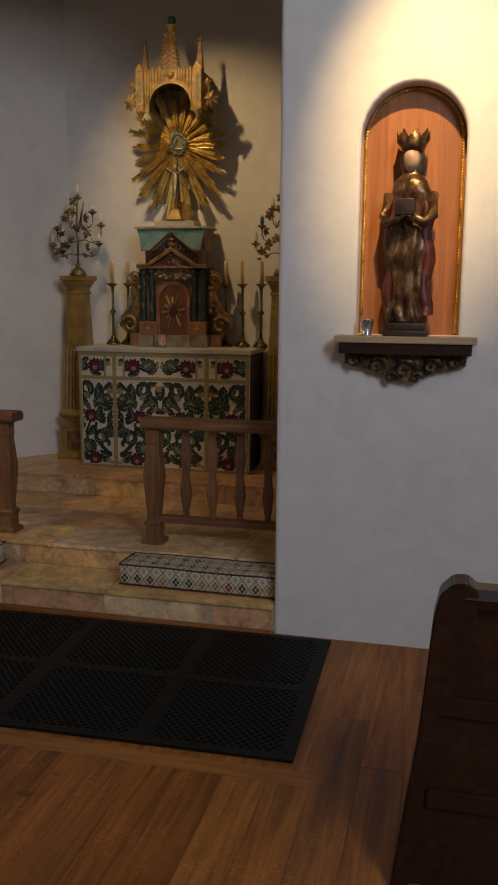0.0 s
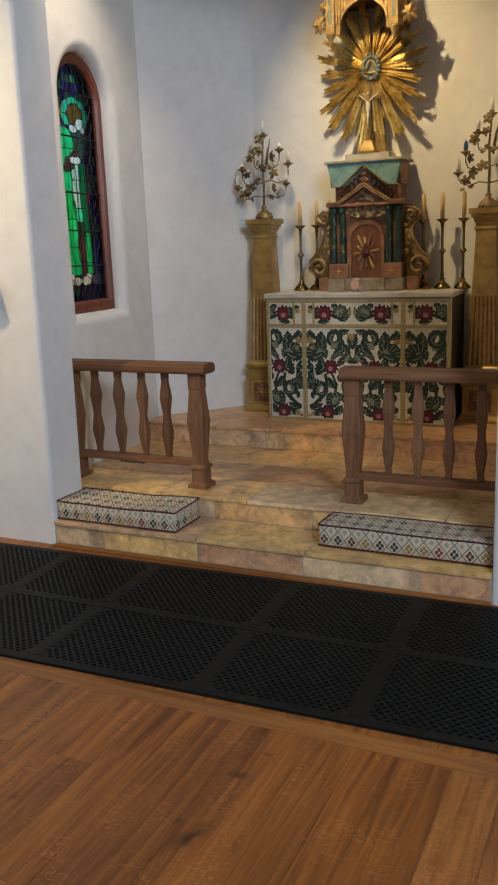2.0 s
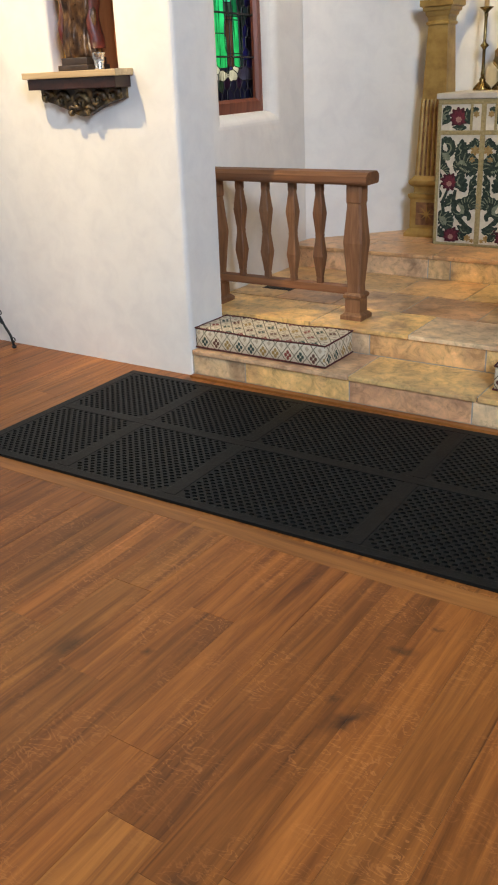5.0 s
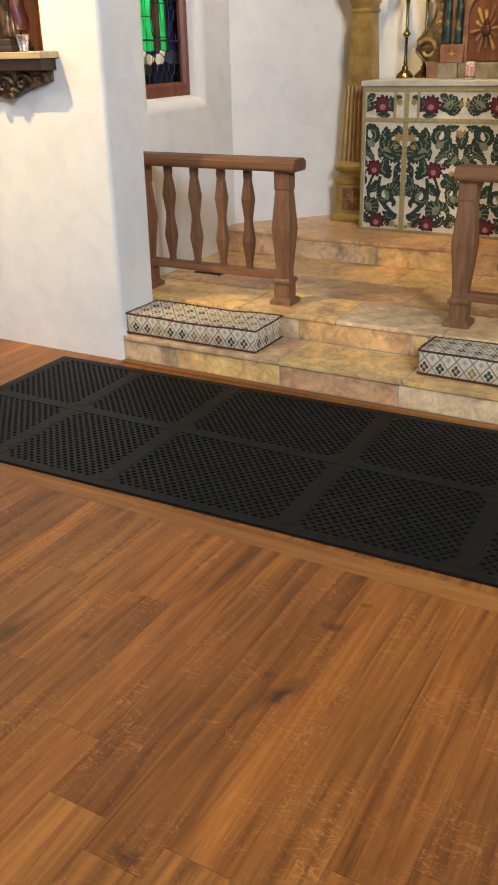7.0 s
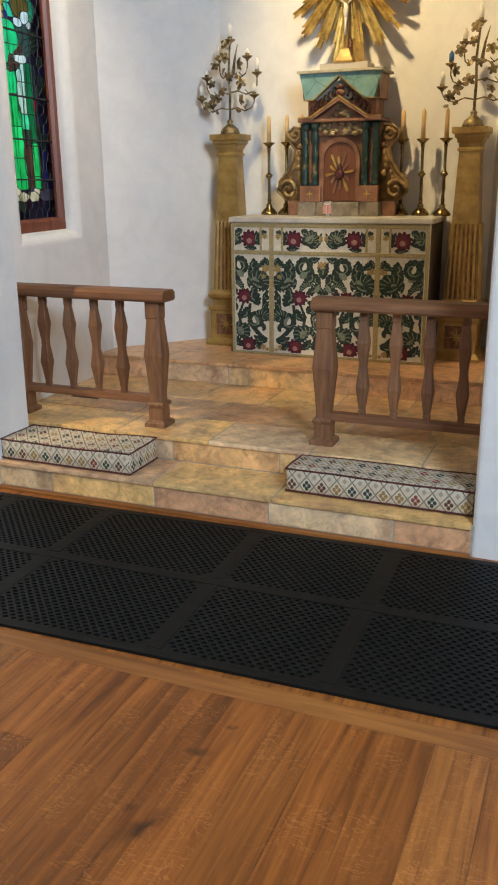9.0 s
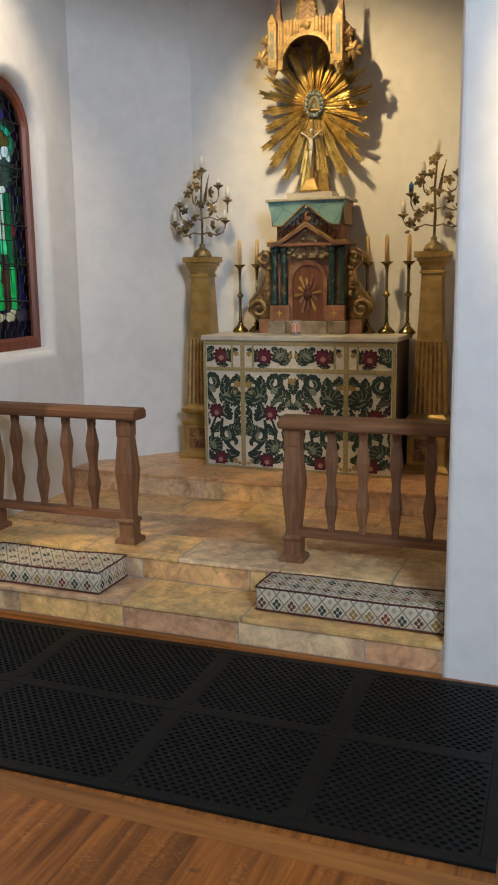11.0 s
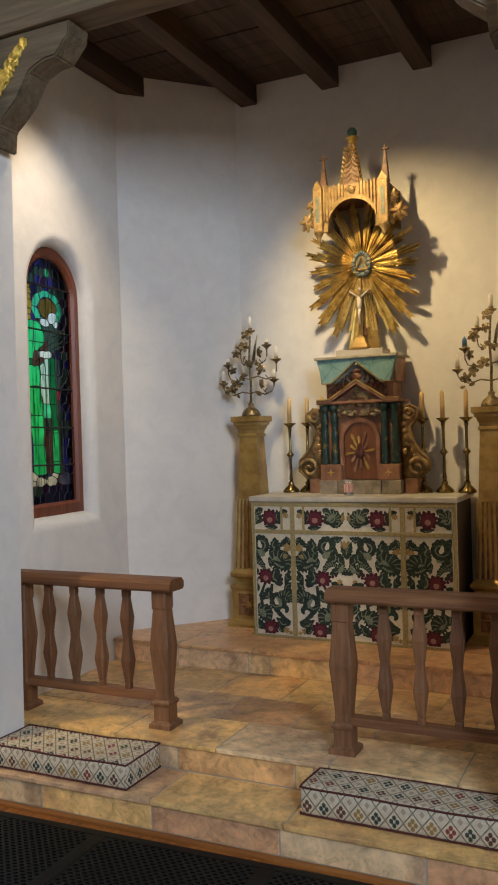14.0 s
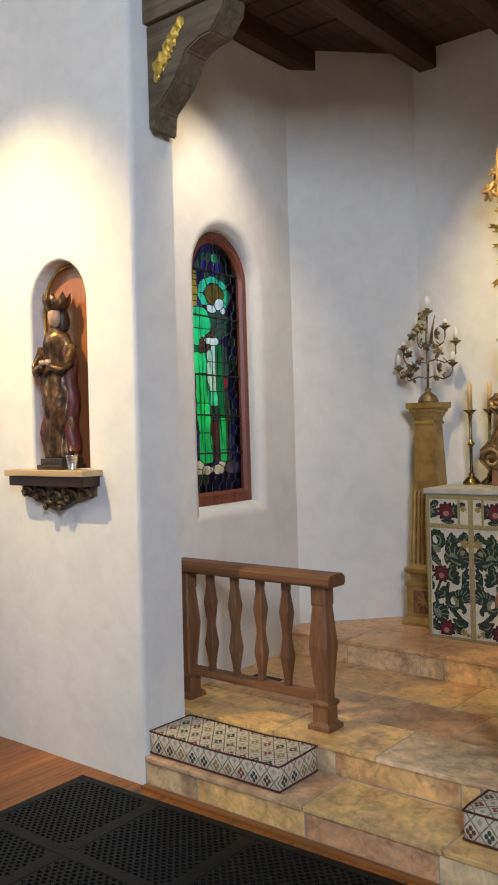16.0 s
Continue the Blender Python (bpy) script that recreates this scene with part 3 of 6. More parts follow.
    for v in (0.153, 0.306, 0.466, 0.70, 0.882):
        z = gz0 + (gz1 - gz0) * v
        bm = bmesh.new()
        tube(bm, [at((gy0 + R - width(z), z + 0.006), 0.106), at((gy0 + R + width(z), z - 0.002), 0.106)], 0.006, 6)
        part("saddle_bar", bm, BLACK_IRON, ob, "black iron saddle bar")
    return ob


window()


# ---- niches with shelf, carved bracket and statue ----
CARVED_DARK = simple("dark_gilt_carving", [(0.02, 0.012, 0.008), (0.07, 0.045, 0.022), (0.30, 0.19, 0.07)], 26, 0.45, 0.3, 0.6, 60)
STATUE = simple("worn_polychrome_wood", [(0.018, 0.010, 0.007), (0.065, 0.032, 0.016), (0.15, 0.078, 0.034), (0.34, 0.21, 0.085)], 19, 0.30, 0.5, 0.8, 36, (1.3, 1.3, 0.8))
STATUE_CLOAK = simple("worn_red_cloak_paint", [(0.025, 0.010, 0.008), (0.11, 0.018, 0.015), (0.12, 0.055, 0.025)], 12, 0.42, 0.1, 0.4, 40)
STATUE_PALE = simple("old_flesh_paint", [(0.36, 0.22, 0.14), (0.52, 0.36, 0.25)], 14, 0.45, 0.0, 0.1)
STATUE_DARK = simple("dark_statue_wood", [(0.015, 0.010, 0.008), (0.05, 0.028, 0.018)], 14, 0.45, 0.0, 0.3)
SHELF_WOOD = wood("pale_shelf_wood", (0.42, 0.28, 0.15), (0.62, 0.46, 0.27), 0.5, 0, 34)
SILVER = simple("dull_silver", [(0.5, 0.5, 0.48), (0.75, 0.74, 0.70)], 16, 0.25, 0.9, 0.1)


def niche(n0, n1, top, child):
    mid = (n0 + n1) / 2
    bm = bmesh.new()
    prism(bm, arch_outline(n0 - 0.004, n1 + 0.004, 1.598, top + 0.004), 0.10, 0.125)
    ob = thing("niche_lining", "round-headed orange-brown niche lining edged with gilded rope moulding", "niche lining", "niche linings")
    part("panel", bm, NICHE_WOOD, ob, "orange-brown wooden panel")
    pts = [(a, b) for a, b in arch_outline(n0 + 0.016, n1 - 0.016, 1.602, top - 0.016, 24)]
    path = [Vector((a, 0.09, b)) for a, b in pts]
    bm = bmesh.new()
    for a, b in zip(path, path[1:]):
        k = max(1, int((b - a).length / 0.013))
        for i in range(k):
            p = a.lerp(b, i / k)
            made = bmesh.ops.create_icosphere(bm, subdivisions=1, radius=0.0085)
            d = (b - a).normalized()
            for v in made["verts"]:
                v.co = p + v.co + d * v.co.y * 0.5
    tagged(part("rope", bm, GOLD, ob, smooth=True), kind="stuff")
    sh = thing("niche_shelf", "pale wooden shelf on a dark carved scroll bracket below a niche", "shelf", "niche shelves")
    s0, s1 = mid - 0.335, mid + 0.335
    bm = bmesh.new()
    box(bm, s0, s1, -0.135, 0.098, 1.566, 1.598, 0.004)
    part("board", bm, SHELF_WOOD, sh, "pale wooden shelf board")
    bm = bmesh.new()
    box(bm, s0 + 0.022, s1 - 0.022, -0.118, -0.001, 1.512, 1.5655, 0.003)
    part("moulding", bm, DARK_WOOD, sh, "nearly black moulding under the board")
    half = 0.29
    bm = bmesh.new()
    prism(bm, [(mid - half, 1.511), (mid + half, 1.511), (mid + half, 1.46), (mid + 0.16, 1.43), (mid + 0.04, 1.385), (mid, 1.375), (mid - 0.04, 1.385), (mid - 0.16, 1.43), (mid - half, 1.46)], -0.05, -0.001)
    part("bracket", bm, CARVED_DARK, sh, "dark carved wooden bracket")
    for k, (dx, z, r) in enumerate(((-0.24, 1.475, 0.04), (-0.13, 1.455, 0.048), (0.0, 1.44, 0.055), (0.13, 1.455, 0.048), (0.24, 1.475, 0.04), (-0.06, 1.40, 0.03), (0.06, 1.40, 0.03))):
        bm = bmesh.new()
        pts = [(mid + dx + (r * (1 - 0.09 * i)) * math.cos(i * 0.75 * (1 if k % 2 else -1)), -0.052 - 0.002 * i, z + (r * (1 - 0.09 * i)) * math.sin(i * 0.75)) for i in range(11)]
        tube(bm, pts, 0.017, 6, 0.5)
        part("scroll", bm, CARVED_DARK, sh, "carved scroll", smooth=True)
    # the carved figure: one plain shape
    bm = bmesh.new()

    def paint(k):
        for f in bm.faces:
            if f not in seen:
                f.material_index = k
                seen.add(f)
    seen = set()
    prof = [(0.10, 0.0), (0.108, 0.04), (0.098, 0.12), (0.102, 0.22), (0.108, 0.32), (0.100, 0.42), (0.090, 0.50), (0.094, 0.57), (0.098, 0.62), (0.082, 0.665), (0.042, 0.70), (0.036, 0.73)]
    fine = []
    for (r0, z0), (r1, z1) in zip(prof, prof[1:]):
        fine += [(r0 + (r1 - r0) * q / 3, z0 + (z1 - z0) * q / 3) for q in range(3)]
    for ring in lathe(bm, fine + [prof[-1]], 44):
        for v in ring:
            a = math.atan2(v.co.y, v.co.x)
            low = max(0.0, 1 - v.co.z / 0.62)
            k = 0.94 + 0.22 * low ** 0.5 * (abs(math.sin(a * 4.5 + 2.2 * math.sin(v.co.z * 7 + child) + child)) - 0.5) + 0.20 * noise.noise(Vector((v.co.x * 11, v.co.y * 11, v.co.z * 8 + 3 * child)))
            v.co.x *= k
            v.co.y *= k * 0.70
    paint(0)
    # cloak falling from the shoulders on both sides
    for s in (-1, 1):
        rows = []
        for q in range(13):
            z = 0.04 + 0.61 * q / 12
            w = 0.112 + 0.012 * math.sin(q * 1.3 + s) - 0.045 * max(0, q - 9) / 3
            row = [(s * (w - 0.05), 0.05, z), (s * w, 0.03, z), (s * (w + 0.006), -0.01, z), (s * (w - 0.022), -0.045 - 0.01 * math.sin(q * 0.9), z), (s * (w - 0.045), -0.04, z)]
            rows.append([bm.verts.new(p) for p in row])
        for r0, r1 in zip(rows, rows[1:]):
            for q in range(4):
                bm.faces.new((r0[q], r0[q + 1], r1[q + 1], r1[q]))
            bm.faces.new((r0[4], r0[0], r1[0], r1[4]))
        bm.faces.new(rows[0])
        bm.faces.new(rows[-1][::-1])
    paint(1)
    for s in (-1, 1):
        tube(bm, [(s * 0.10, -0.01, 0.60), (s * 0.115, -0.05, 0.50), (s * 0.085, -0.085, 0.465), (s * 0.025, -0.105, 0.50)], 0.032, 10, 0.6)
    paint(0)
    blob(bm, (0, -0.018, 0.762), (0.039, 0.042, 0.056), 2, 0.08, 3)
    for s in (-1, 1):
        blob(bm, (s * 0.02, -0.108, 0.515), (0.022, 0.014, 0.016), 3, 0.2)
    paint(2)
    blob(bm, (0, 0.016, 0.748), (0.060, 0.046, 0.088), 12, 0.25, 3)
    paint(3)
    if not child:
        box(bm, -0.045, 0.045, -0.135, -0.105, 0.50, 0.575, 0.005)
        paint(3)
    crown = lathe(bm, [(0.052, 0.80), (0.060, 0.82), (0.078, 0.862), (0.066, 0.86), (0.045, 0.825)], 16)
    for q, v in enumerate(crown[2]):
        v.co.z += 0.036 if q % 2 else -0.016
    paint(0)
    bmesh.ops.transform(bm, matrix=pose(mid, 0.005, 1.658, 0, 0, 10 if child else -10), verts=bm.verts)
    box(bm, mid - 0.105, mid + 0.105, -0.085, 0.085, 1.5985, 1.625, 0.004)
    box(bm, mid - 0.09, mid + 0.09, -0.07, 0.08, 1.623, 1.66, 0.004)
    paint(3)
    st = tagged(part("statue", bm, STATUE, smooth=True), "gilded painted wooden statue with a crown in a niche", "statue", "niche statues")
    for m in (STATUE_CLOAK, STATUE_PALE, STATUE_DARK):
        st.data.materials.append(m)
    cup = thing("silver_cup", "small dull silver cup standing on a niche shelf", "cup", "niche cups")
    bm = bmesh.new()
    lathe(bm, [(0.024, 0.0), (0.026, 0.006), (0.023, 0.01), (0.034, 0.075), (0.036, 0.078), (0.033, 0.076), (0.022, 0.02)], 20, (mid + (0.165 if child else -0.185), -0.06, 1.598))
    part("bowl", bm, SILVER, cup, smooth=True)


niche(*NICHES[0], 1)
niche(*NICHES[1], 0)


# ---- communion rails ----
def communion_rail(x0, x1, post_x, end_x, balusters):
    ob = thing("communion_rail", "brown oak communion rail with shaped balusters on the step", "railing", "communion rails")
    yc = 0.535
    bm = bmesh.new()
    prism(bm, [(yc - 0.075, 1.012), (yc - 0.066, 1.0), (yc + 0.066, 1.0), (yc + 0.075, 1.012), (yc + 0.075, 1.042), (yc + 0.05, 1.062), (yc - 0.05, 1.062), (yc - 0.075, 1.042)], x0, x1, "x")
    part("top_rail", bm, RAIL_WOOD_X, ob)
    bm = bmesh.new()
    box(bm, min(post_x, end_x), max(post_x, end_x), yc - 0.032, yc + 0.032, 0.42, 0.462, 0.004)
    part("bottom_rail", bm, RAIL_WOOD_X, ob)
    for px in (post_x, end_x):
        bm = bmesh.new()
        lathe(bm, [(0.040, 0.41), (0.040, 0.43), (0.038, 0.47), (0.056, 0.70), (0.040, 0.90), (0.040, 0.905), (0.044, 0.91), (0.044, 1.0)], at=(px, yc, 0), square=True)
        bmesh.ops.bevel(bm, geom=[e for e in bm.edges if abs(e.verts[0].co.z - e.verts[1].co.z) > 0.02], offset=0.009, segments=1, affect="EDGES")
        part("post", bm, RAIL_WOOD, ob)
        bm = bmesh.new()
        lathe(bm, [(0.064, H2), (0.064, H2 + 0.022), (0.050, H2 + 0.034), (0.044, H2 + 0.038), (0.044, 0.400), (0.052, 0.406), (0.054, 0.420), (0.044, 0.432), (0.040, 0.433)], at=(px, yc, 0), square=True)
        part("post_base", bm, RAIL_WOOD, ob)
    for bx in balusters:
        bm = bmesh.new()
        lathe(bm, [(0.017, 0.462), (0.017, 0.485), (0.014, 0.492), (0.018, 0.51), (0.030, 0.61), (0.019, 0.715), (0.019, 0.73), (0.030, 0.84), (0.018, 0.945), (0.017, 0.952), (0.020, 0.96), (0.020, 1.0)], at=(bx, yc, 0), square=True)
        bmesh.ops.bevel(bm, geom=[e for e in bm.edges if abs(e.verts[0].co.z - e.verts[1].co.z) > 0.02], offset=0.004, segments=1, affect="EDGES")
        part("baluster", bm, RAIL_WOOD, ob)
    return ob


communion_rail(-1.575, -0.503, -0.592, -1.515, (-1.335, -1.16, -0.985, -0.815))
communion_rail(0.338, 1.475, 0.398, 1.41, (0.60, 0.765, 0.935, 1.105, 1.265))


# ---- kneeling cushions ----
def uv_by_face(ob):
    me = ob.data
    uv = me.uv_layers.new(name="cloth")
    for p in me.polygons:
        n = p.normal
        for li in p.loop_indices:
            c = me.vertices[me.loops[li].vertex_index].co
            uv.data[li].uv = (c.x, c.y) if abs(n.z) > 0.6 else ((c.x, c.z) if abs(n.y) > 0.6 else (c.y, c.z))


def needlepoint():
    m, ns, ls, b = mat("needlepoint_wool", 0.95)
    uv = ns.new("ShaderNodeUVMap")
    mp = ns.new("ShaderNodeMapping")
    mp.inputs["Scale"].default_value = (13.0, 10.5, 1)
    ls.new(uv.outputs[0], mp.inputs[0])

    def m2(op, a, c=None, d=None):
        n = ns.new("ShaderNodeMath")
        n.operation = op
        for s, v in zip(n.inputs, (a, c, d)):
            if v is None:
                continue
            if isinstance(v, bpy.types.NodeSocket):
                ls.new(v, s)
            else:
                s.default_value = v
        return n.outputs[0]
    sep = ns.new("ShaderNodeSeparateXYZ")
    ls.new(mp.outputs[0], sep.inputs[0])
    u, v = sep.outputs[0], sep.outputs[1]
    fu = m2("ABSOLUTE", m2("SUBTRACT", m2("FRACT", u), 0.5))
    fv = m2("ABSOLUTE", m2("SUBTRACT", m2("FRACT", v), 0.5))
    lattice = m2("LESS_THAN", m2("ABSOLUTE", m2("SUBTRACT", m2("ADD", fu, fv), 0.5)), 0.042)
    # a four-petalled flower in each lozenge, and a small one on each crossing
    def petal(pu, pv):
        du, dv = m2("SUBTRACT", fu, pu), m2("SUBTRACT", fv, pv)
        return m2("LESS_THAN", m2("ADD", m2("MULTIPLY", du, du), m2("MULTIPLY", dv, dv)), 0.0125)
    flower = m2("MULTIPLY", m2("MAXIMUM", petal(0.165, 0.0), petal(0.0, 0.165)), m2("GREATER_THAN", m2("MAXIMUM", fu, fv), 0.05))
    tip = m2("MULTIPLY", m2("GREATER_THAN", m2("MAXIMUM", fu, fv), 0.40), m2("LESS_THAN", m2("MINIMUM", fu, fv), 0.12))
    gu, gv = m2("SUBTRACT", 0.5, fu), m2("SUBTRACT", 0.5, fv)
    cross = m2("LESS_THAN", m2("ADD", gu, gv), 0.16)
    cell = ns.new("ShaderNodeTexWhiteNoise")
    cell.noise_dimensions = "2D"
    fl = ns.new("ShaderNodeVectorMath")
    fl.operation = "FLOOR"
    ls.new(mp.outputs[0], fl.inputs[0])
    ls.new(fl.outputs[0], cell.inputs["Vector"])
    wool = ramp(ns, ls, cell.outputs["Value"], [(0.0, (0.22, 0.05, 0.035)), (0.25, (0.03, 0.055, 0.045)), (0.5, (0.11, 0.045, 0.03)), (0.65, (0.04, 0.06, 0.045)), (0.85, (0.30, 0.19, 0.06))])
    wool.node.color_ramp.interpolation = "CONSTANT"
    grain = noise_tex(ns, ls, coords(ns, ls), 60, 4)
    ground = ramp(ns, ls, grain, [(0.3, (0.50, 0.42, 0.30)), (0.7, (0.64, 0.56, 0.42))])
    col = mix(ns, ls, lattice, ground, (0.15, 0.12, 0.08))
    col = mix(ns, ls, flower, col, wool)
    col = mix(ns, ls, m2("MULTIPLY", tip, 0.5), col, (0.30, 0.27, 0.20))
    col = mix(ns, ls, m2("MULTIPLY", cross, 0.6), col, (0.24, 0.16, 0.11))
    ls.new(col, b.inputs["Base Color"])
    bump(ns, ls, b, noise_tex(ns, ls, coords(ns, ls), 260, 2), 0.5, 0.002)
    return m


NEEDLE = needlepoint()
PIPING = simple("dark_red_piping", [(0.06, 0.015, 0.012), (0.12, 0.03, 0.025)], 40, 0.9)


def cushion(x0, x1, y0, y1, rz, sag):
    ob = thing("kneeling_cushion", "box-shaped kneeling cushion in red and green needlepoint, dark red piping", "cushion", "kneeling cushions", ((x0 + x1) / 2, (y0 + y1) / 2, H1), rz)
    hx, hy, h = (x1 - x0) / 2, (y1 - y0) / 2, 0.128

    def sink(x, y):
        return sag * (0.5 + 0.5 * math.cos(x / hx * 2.2 + 0.4)) * (1 - 0.5 * abs(y / hy)) + 0.006 * noise.noise(Vector((x * 5, y * 7, 1.0 + x0)))
    bm = bmesh.new()
    box(bm, -hx, hx, -hy, hy, 0.003, h, 0.022)
    bmesh.ops.subdivide_edges(bm, edges=[e for e in bm.edges if e.calc_length() > 0.09], cuts=14, use_grid_fill=True)
    for v in bm.verts:
        k = max(0, v.co.z / h)
        v.co.z -= k * sink(v.co.x, v.co.y)
        if 0.1 < k < 0.9:
            v.co.y *= 1 + 0.03 * math.sin(math.pi * k)
    pad = part("pad", bm, NEEDLE, ob, smooth=True)
    uv_by_face(pad)
    for z in (h - 0.004, 0.010):
        bm = bmesh.new()
        pts = []
        for a, c in ((0, 1), (1, 2), (2, 3), (3, 0)):
            cs = [(-hx, -hy), (hx, -hy), (hx, hy), (-hx, hy)]
            for i in range(10):
                x, y = cs[a][0] + (cs[c][0] - cs[a][0]) * i / 10, cs[a][1] + (cs[c][1] - cs[a][1]) * i / 10
                pts.append((x * 0.996, y * 0.99, z - (sink(x, y) if z > 0.05 else 0)))
        tube(bm, pts + [pts[0]], 0.0045, 6)
        part("piping", bm, PIPING, ob, "dark red corded piping", smooth=True)


cushion(-1.334, -0.505, 0.035, 0.338, -0.3, 0.020)
cushion(0.335, 1.252, 0.10, 0.342, -1.0, 0.004)


# ---- altar ----
IVORY = simple("ivory_cloth", [(0.55, 0.49, 0.38), (0.68, 0.62, 0.50)], 30, 0.95, 0, 0.4, 300)
BRAID = simple("gold_braid", [(0.25, 0.19, 0.08), (0.42, 0.33, 0.16)], 60, 0.7, 0.1, 0.6, 200)
EMB_GREEN = simple("dark_green_thread", [(0.006, 0.013, 0.010), (0.016, 0.032, 0.022), (0.050, 0.070, 0.046)], 60, 0.9, 0, 0.5, 220)
EMB_RED = simple("crimson_thread", [(0.035, 0.003, 0.008), (0.085, 0.009, 0.018)], 45, 0.9, 0, 0.5, 220)
EMB_PINK = simple("faded_rose_thread", [(0.28, 0.12, 0.10), (0.40, 0.22, 0.18)], 45, 0.9, 0, 0.5, 220)
EMB_BRIGHT = simple("bright_crimson_thread", [(0.075, 0.007, 0.015), (0.15, 0.018, 0.032)], 45, 0.9, 0, 0.5, 220)
EMB_GOLD = simple("ochre_thread", [(0.24, 0.14, 0.04), (0.42, 0.28, 0.11)], 45, 0.9, 0, 0.5, 220)
EMB_SAGE = simple("sage_thread", [(0.12, 0.14, 0.09), (0.24, 0.26, 0.18)], 45, 0.9, 0, 0.5, 220)
AX0, AX1, AY, AT = -0.735, 0.645, 1.94, 1.378
altar = thing("altar", "stone-topped altar with an embroidered floral cloth frontal and dark wooden sides", "altar")
bm = bmesh.new()
box(bm, AX0 + 0.015, AX1 - 0.012, AY + 0.03, 2.455, H3, AT - 0.035, 0.004)
part("body", bm, wood("dark_altar_side", (0.035, 0.02, 0.012), (0.09, 0.055, 0.035), 0.6, 2, 24), altar, "dark brown wooden body")
bm = bmesh.new()
box(bm, AX0 - 0.012, AX1 + 0.012, AY - 0.012, 2.46, AT - 0.034, AT, 0.005)
part("top_slab", bm, MARBLE, altar, "pale worn stone slab")
bm = bmesh.new()
box(bm, AX0, AX1, AY, AY + 0.028, H3 + 0.012, AT - 0.036, 0.003)
frontal = part("frontal", bm, IVORY, altar, "ivory cloth frontal with flowers and gold braid")
FW, FT = AX1 - AX0, AT - 0.036          # cloth width and top edge


def flat(bm, outline, lift, flip=False):
    """A thin patch of stitching on the cloth: outline in metres from the upper left corner."""
    lo = [bm.verts.new((AX0 + a, AY - 0.0005, FT - b)) for a, b in outline]
    hi = [bm.verts.new((AX0 + a, AY - lift, FT - b)) for a, b in outline]
    bm.faces.new(hi)
    for i in range(len(lo)):
        j = (i + 1) % len(lo)
        bm.faces.new((lo[i], lo[j], hi[j], hi[i]))


def inside(p):
    return (min(max(p[0], 0.03), FW - 0.03), min(max(p[1], 0.036), 0.885))


def braid(x0, x1, y0, y1):
    bm = bmesh.new()
    box(bm, AX0 + x0, AX0 + x1, AY - 0.006, AY - 0.0002, FT - y1, FT - y0, 0.002)
    part("gold_braid", bm, BRAID, frontal, "narrow gold braid")


CELLH = 0.345
BANDS = (0.30, 1.045)
braid(0.004, FW - 0.004, 0.0, 0.030)
braid(0.004, FW - 0.004, 0.890, 0.906)
braid(0.0, 0.022, 0.031, 0.889)
braid(FW - 0.022, FW, 0.031, 0.889)
braid(0.023, FW - 0.023, 0.185, 0.212)
for bx in BANDS:
    braid(bx - 0.016, bx + 0.016, 0.031, 0.184)
    braid(bx - 0.017, bx + 0.017, 0.213, 0.889)
    for dx in (-0.078, 0.078):
        braid(bx + dx - 0.008, bx + dx + 0.008, 0.031, 0.184)


LIFT = [0]


def stitched(name, material, makers, label):
    LIFT[0] = (LIFT[0] + 1) % 40
    bm = bmesh.new()
    for outline, lift in makers:
        pts = [inside(p) for p in outline]
        if max(p[0] for p in pts) - min(p[0] for p in pts) > 0.004 and max(p[1] for p in pts) - min(p[1] for p in pts) > 0.004:
            flat(bm, pts, lift + 0.00006 * LIFT[0])
    bmesh.ops.remove_doubles(bm, verts=bm.verts, dist=1e-6)
    bmesh.ops.recalc_face_normals(bm, faces=bm.faces)
    if len(bm.faces):
        part(name, bm, material, frontal, label)
    else:
        bm.free()


def rosette(cx, cy, r, lobes, depth, n=48, squash=1.0):
    return [(cx + r * squash * (1 - depth * (1 - abs(math.sin(lobes * a / 2)))) * math.cos(a), cy + r * (1 - depth * (1 - abs(math.sin(lobes * a / 2)))) * math.sin(a)) for a in (2 * math.pi * i / n for i in range(n))]


def leaf(x0, y0, x1, y1, w, bend=0.0, teeth=5):
    n = 30
    dx, dy = x1 - x0, y1 - y0
    L = math.hypot(dx, dy)
    ux, uy = dx / L, dy / L
    side = []
    for s in (1, -1):
        row = []
        for i in range(n + 1):
            t = i / n
            half = 1.75 * w * math.sin(math.pi * t ** 0.8) * (1 - 0.30 * (1 - abs(math.sin(teeth * math.pi * t)))) * s
            bx = bend * math.sin(math.pi * t)
            row.append((x0 + dx * t - uy * (half + bx), y0 + dy * t + ux * (half + bx)))
        side.append(row)
    return side[0] + side[1][::-1][1:-1]


def ribbon(pts, w):
    left, right = [], []
    for i, (x, y) in enumerate(pts):
        a, b = pts[max(0, i - 1)], pts[min(len(pts) - 1, i + 1)]
        dx, dy = b[0] - a[0], b[1] - a[1]
        L = math.hypot(dx, dy) or 1
        k = 1.35 * w * (0.35 + 0.65 * math.sin(math.pi * min(1, (i + 0.6) / len(pts))))
        left.append((x - dy / L * k, y + dx / L * k))
        right.append((x + dy / L * k, y - dx / L * k))
    return left + right[::-1]


def curl(cx, cy, r, turn, start, w):
    return ribbon([(cx + r * (1 - 0.055 * i) * math.cos(start + turn * i * 0.42), cy + r * (1 - 0.055 * i) * math.sin(start + turn * i * 0.42)) for i in range(13)], w)


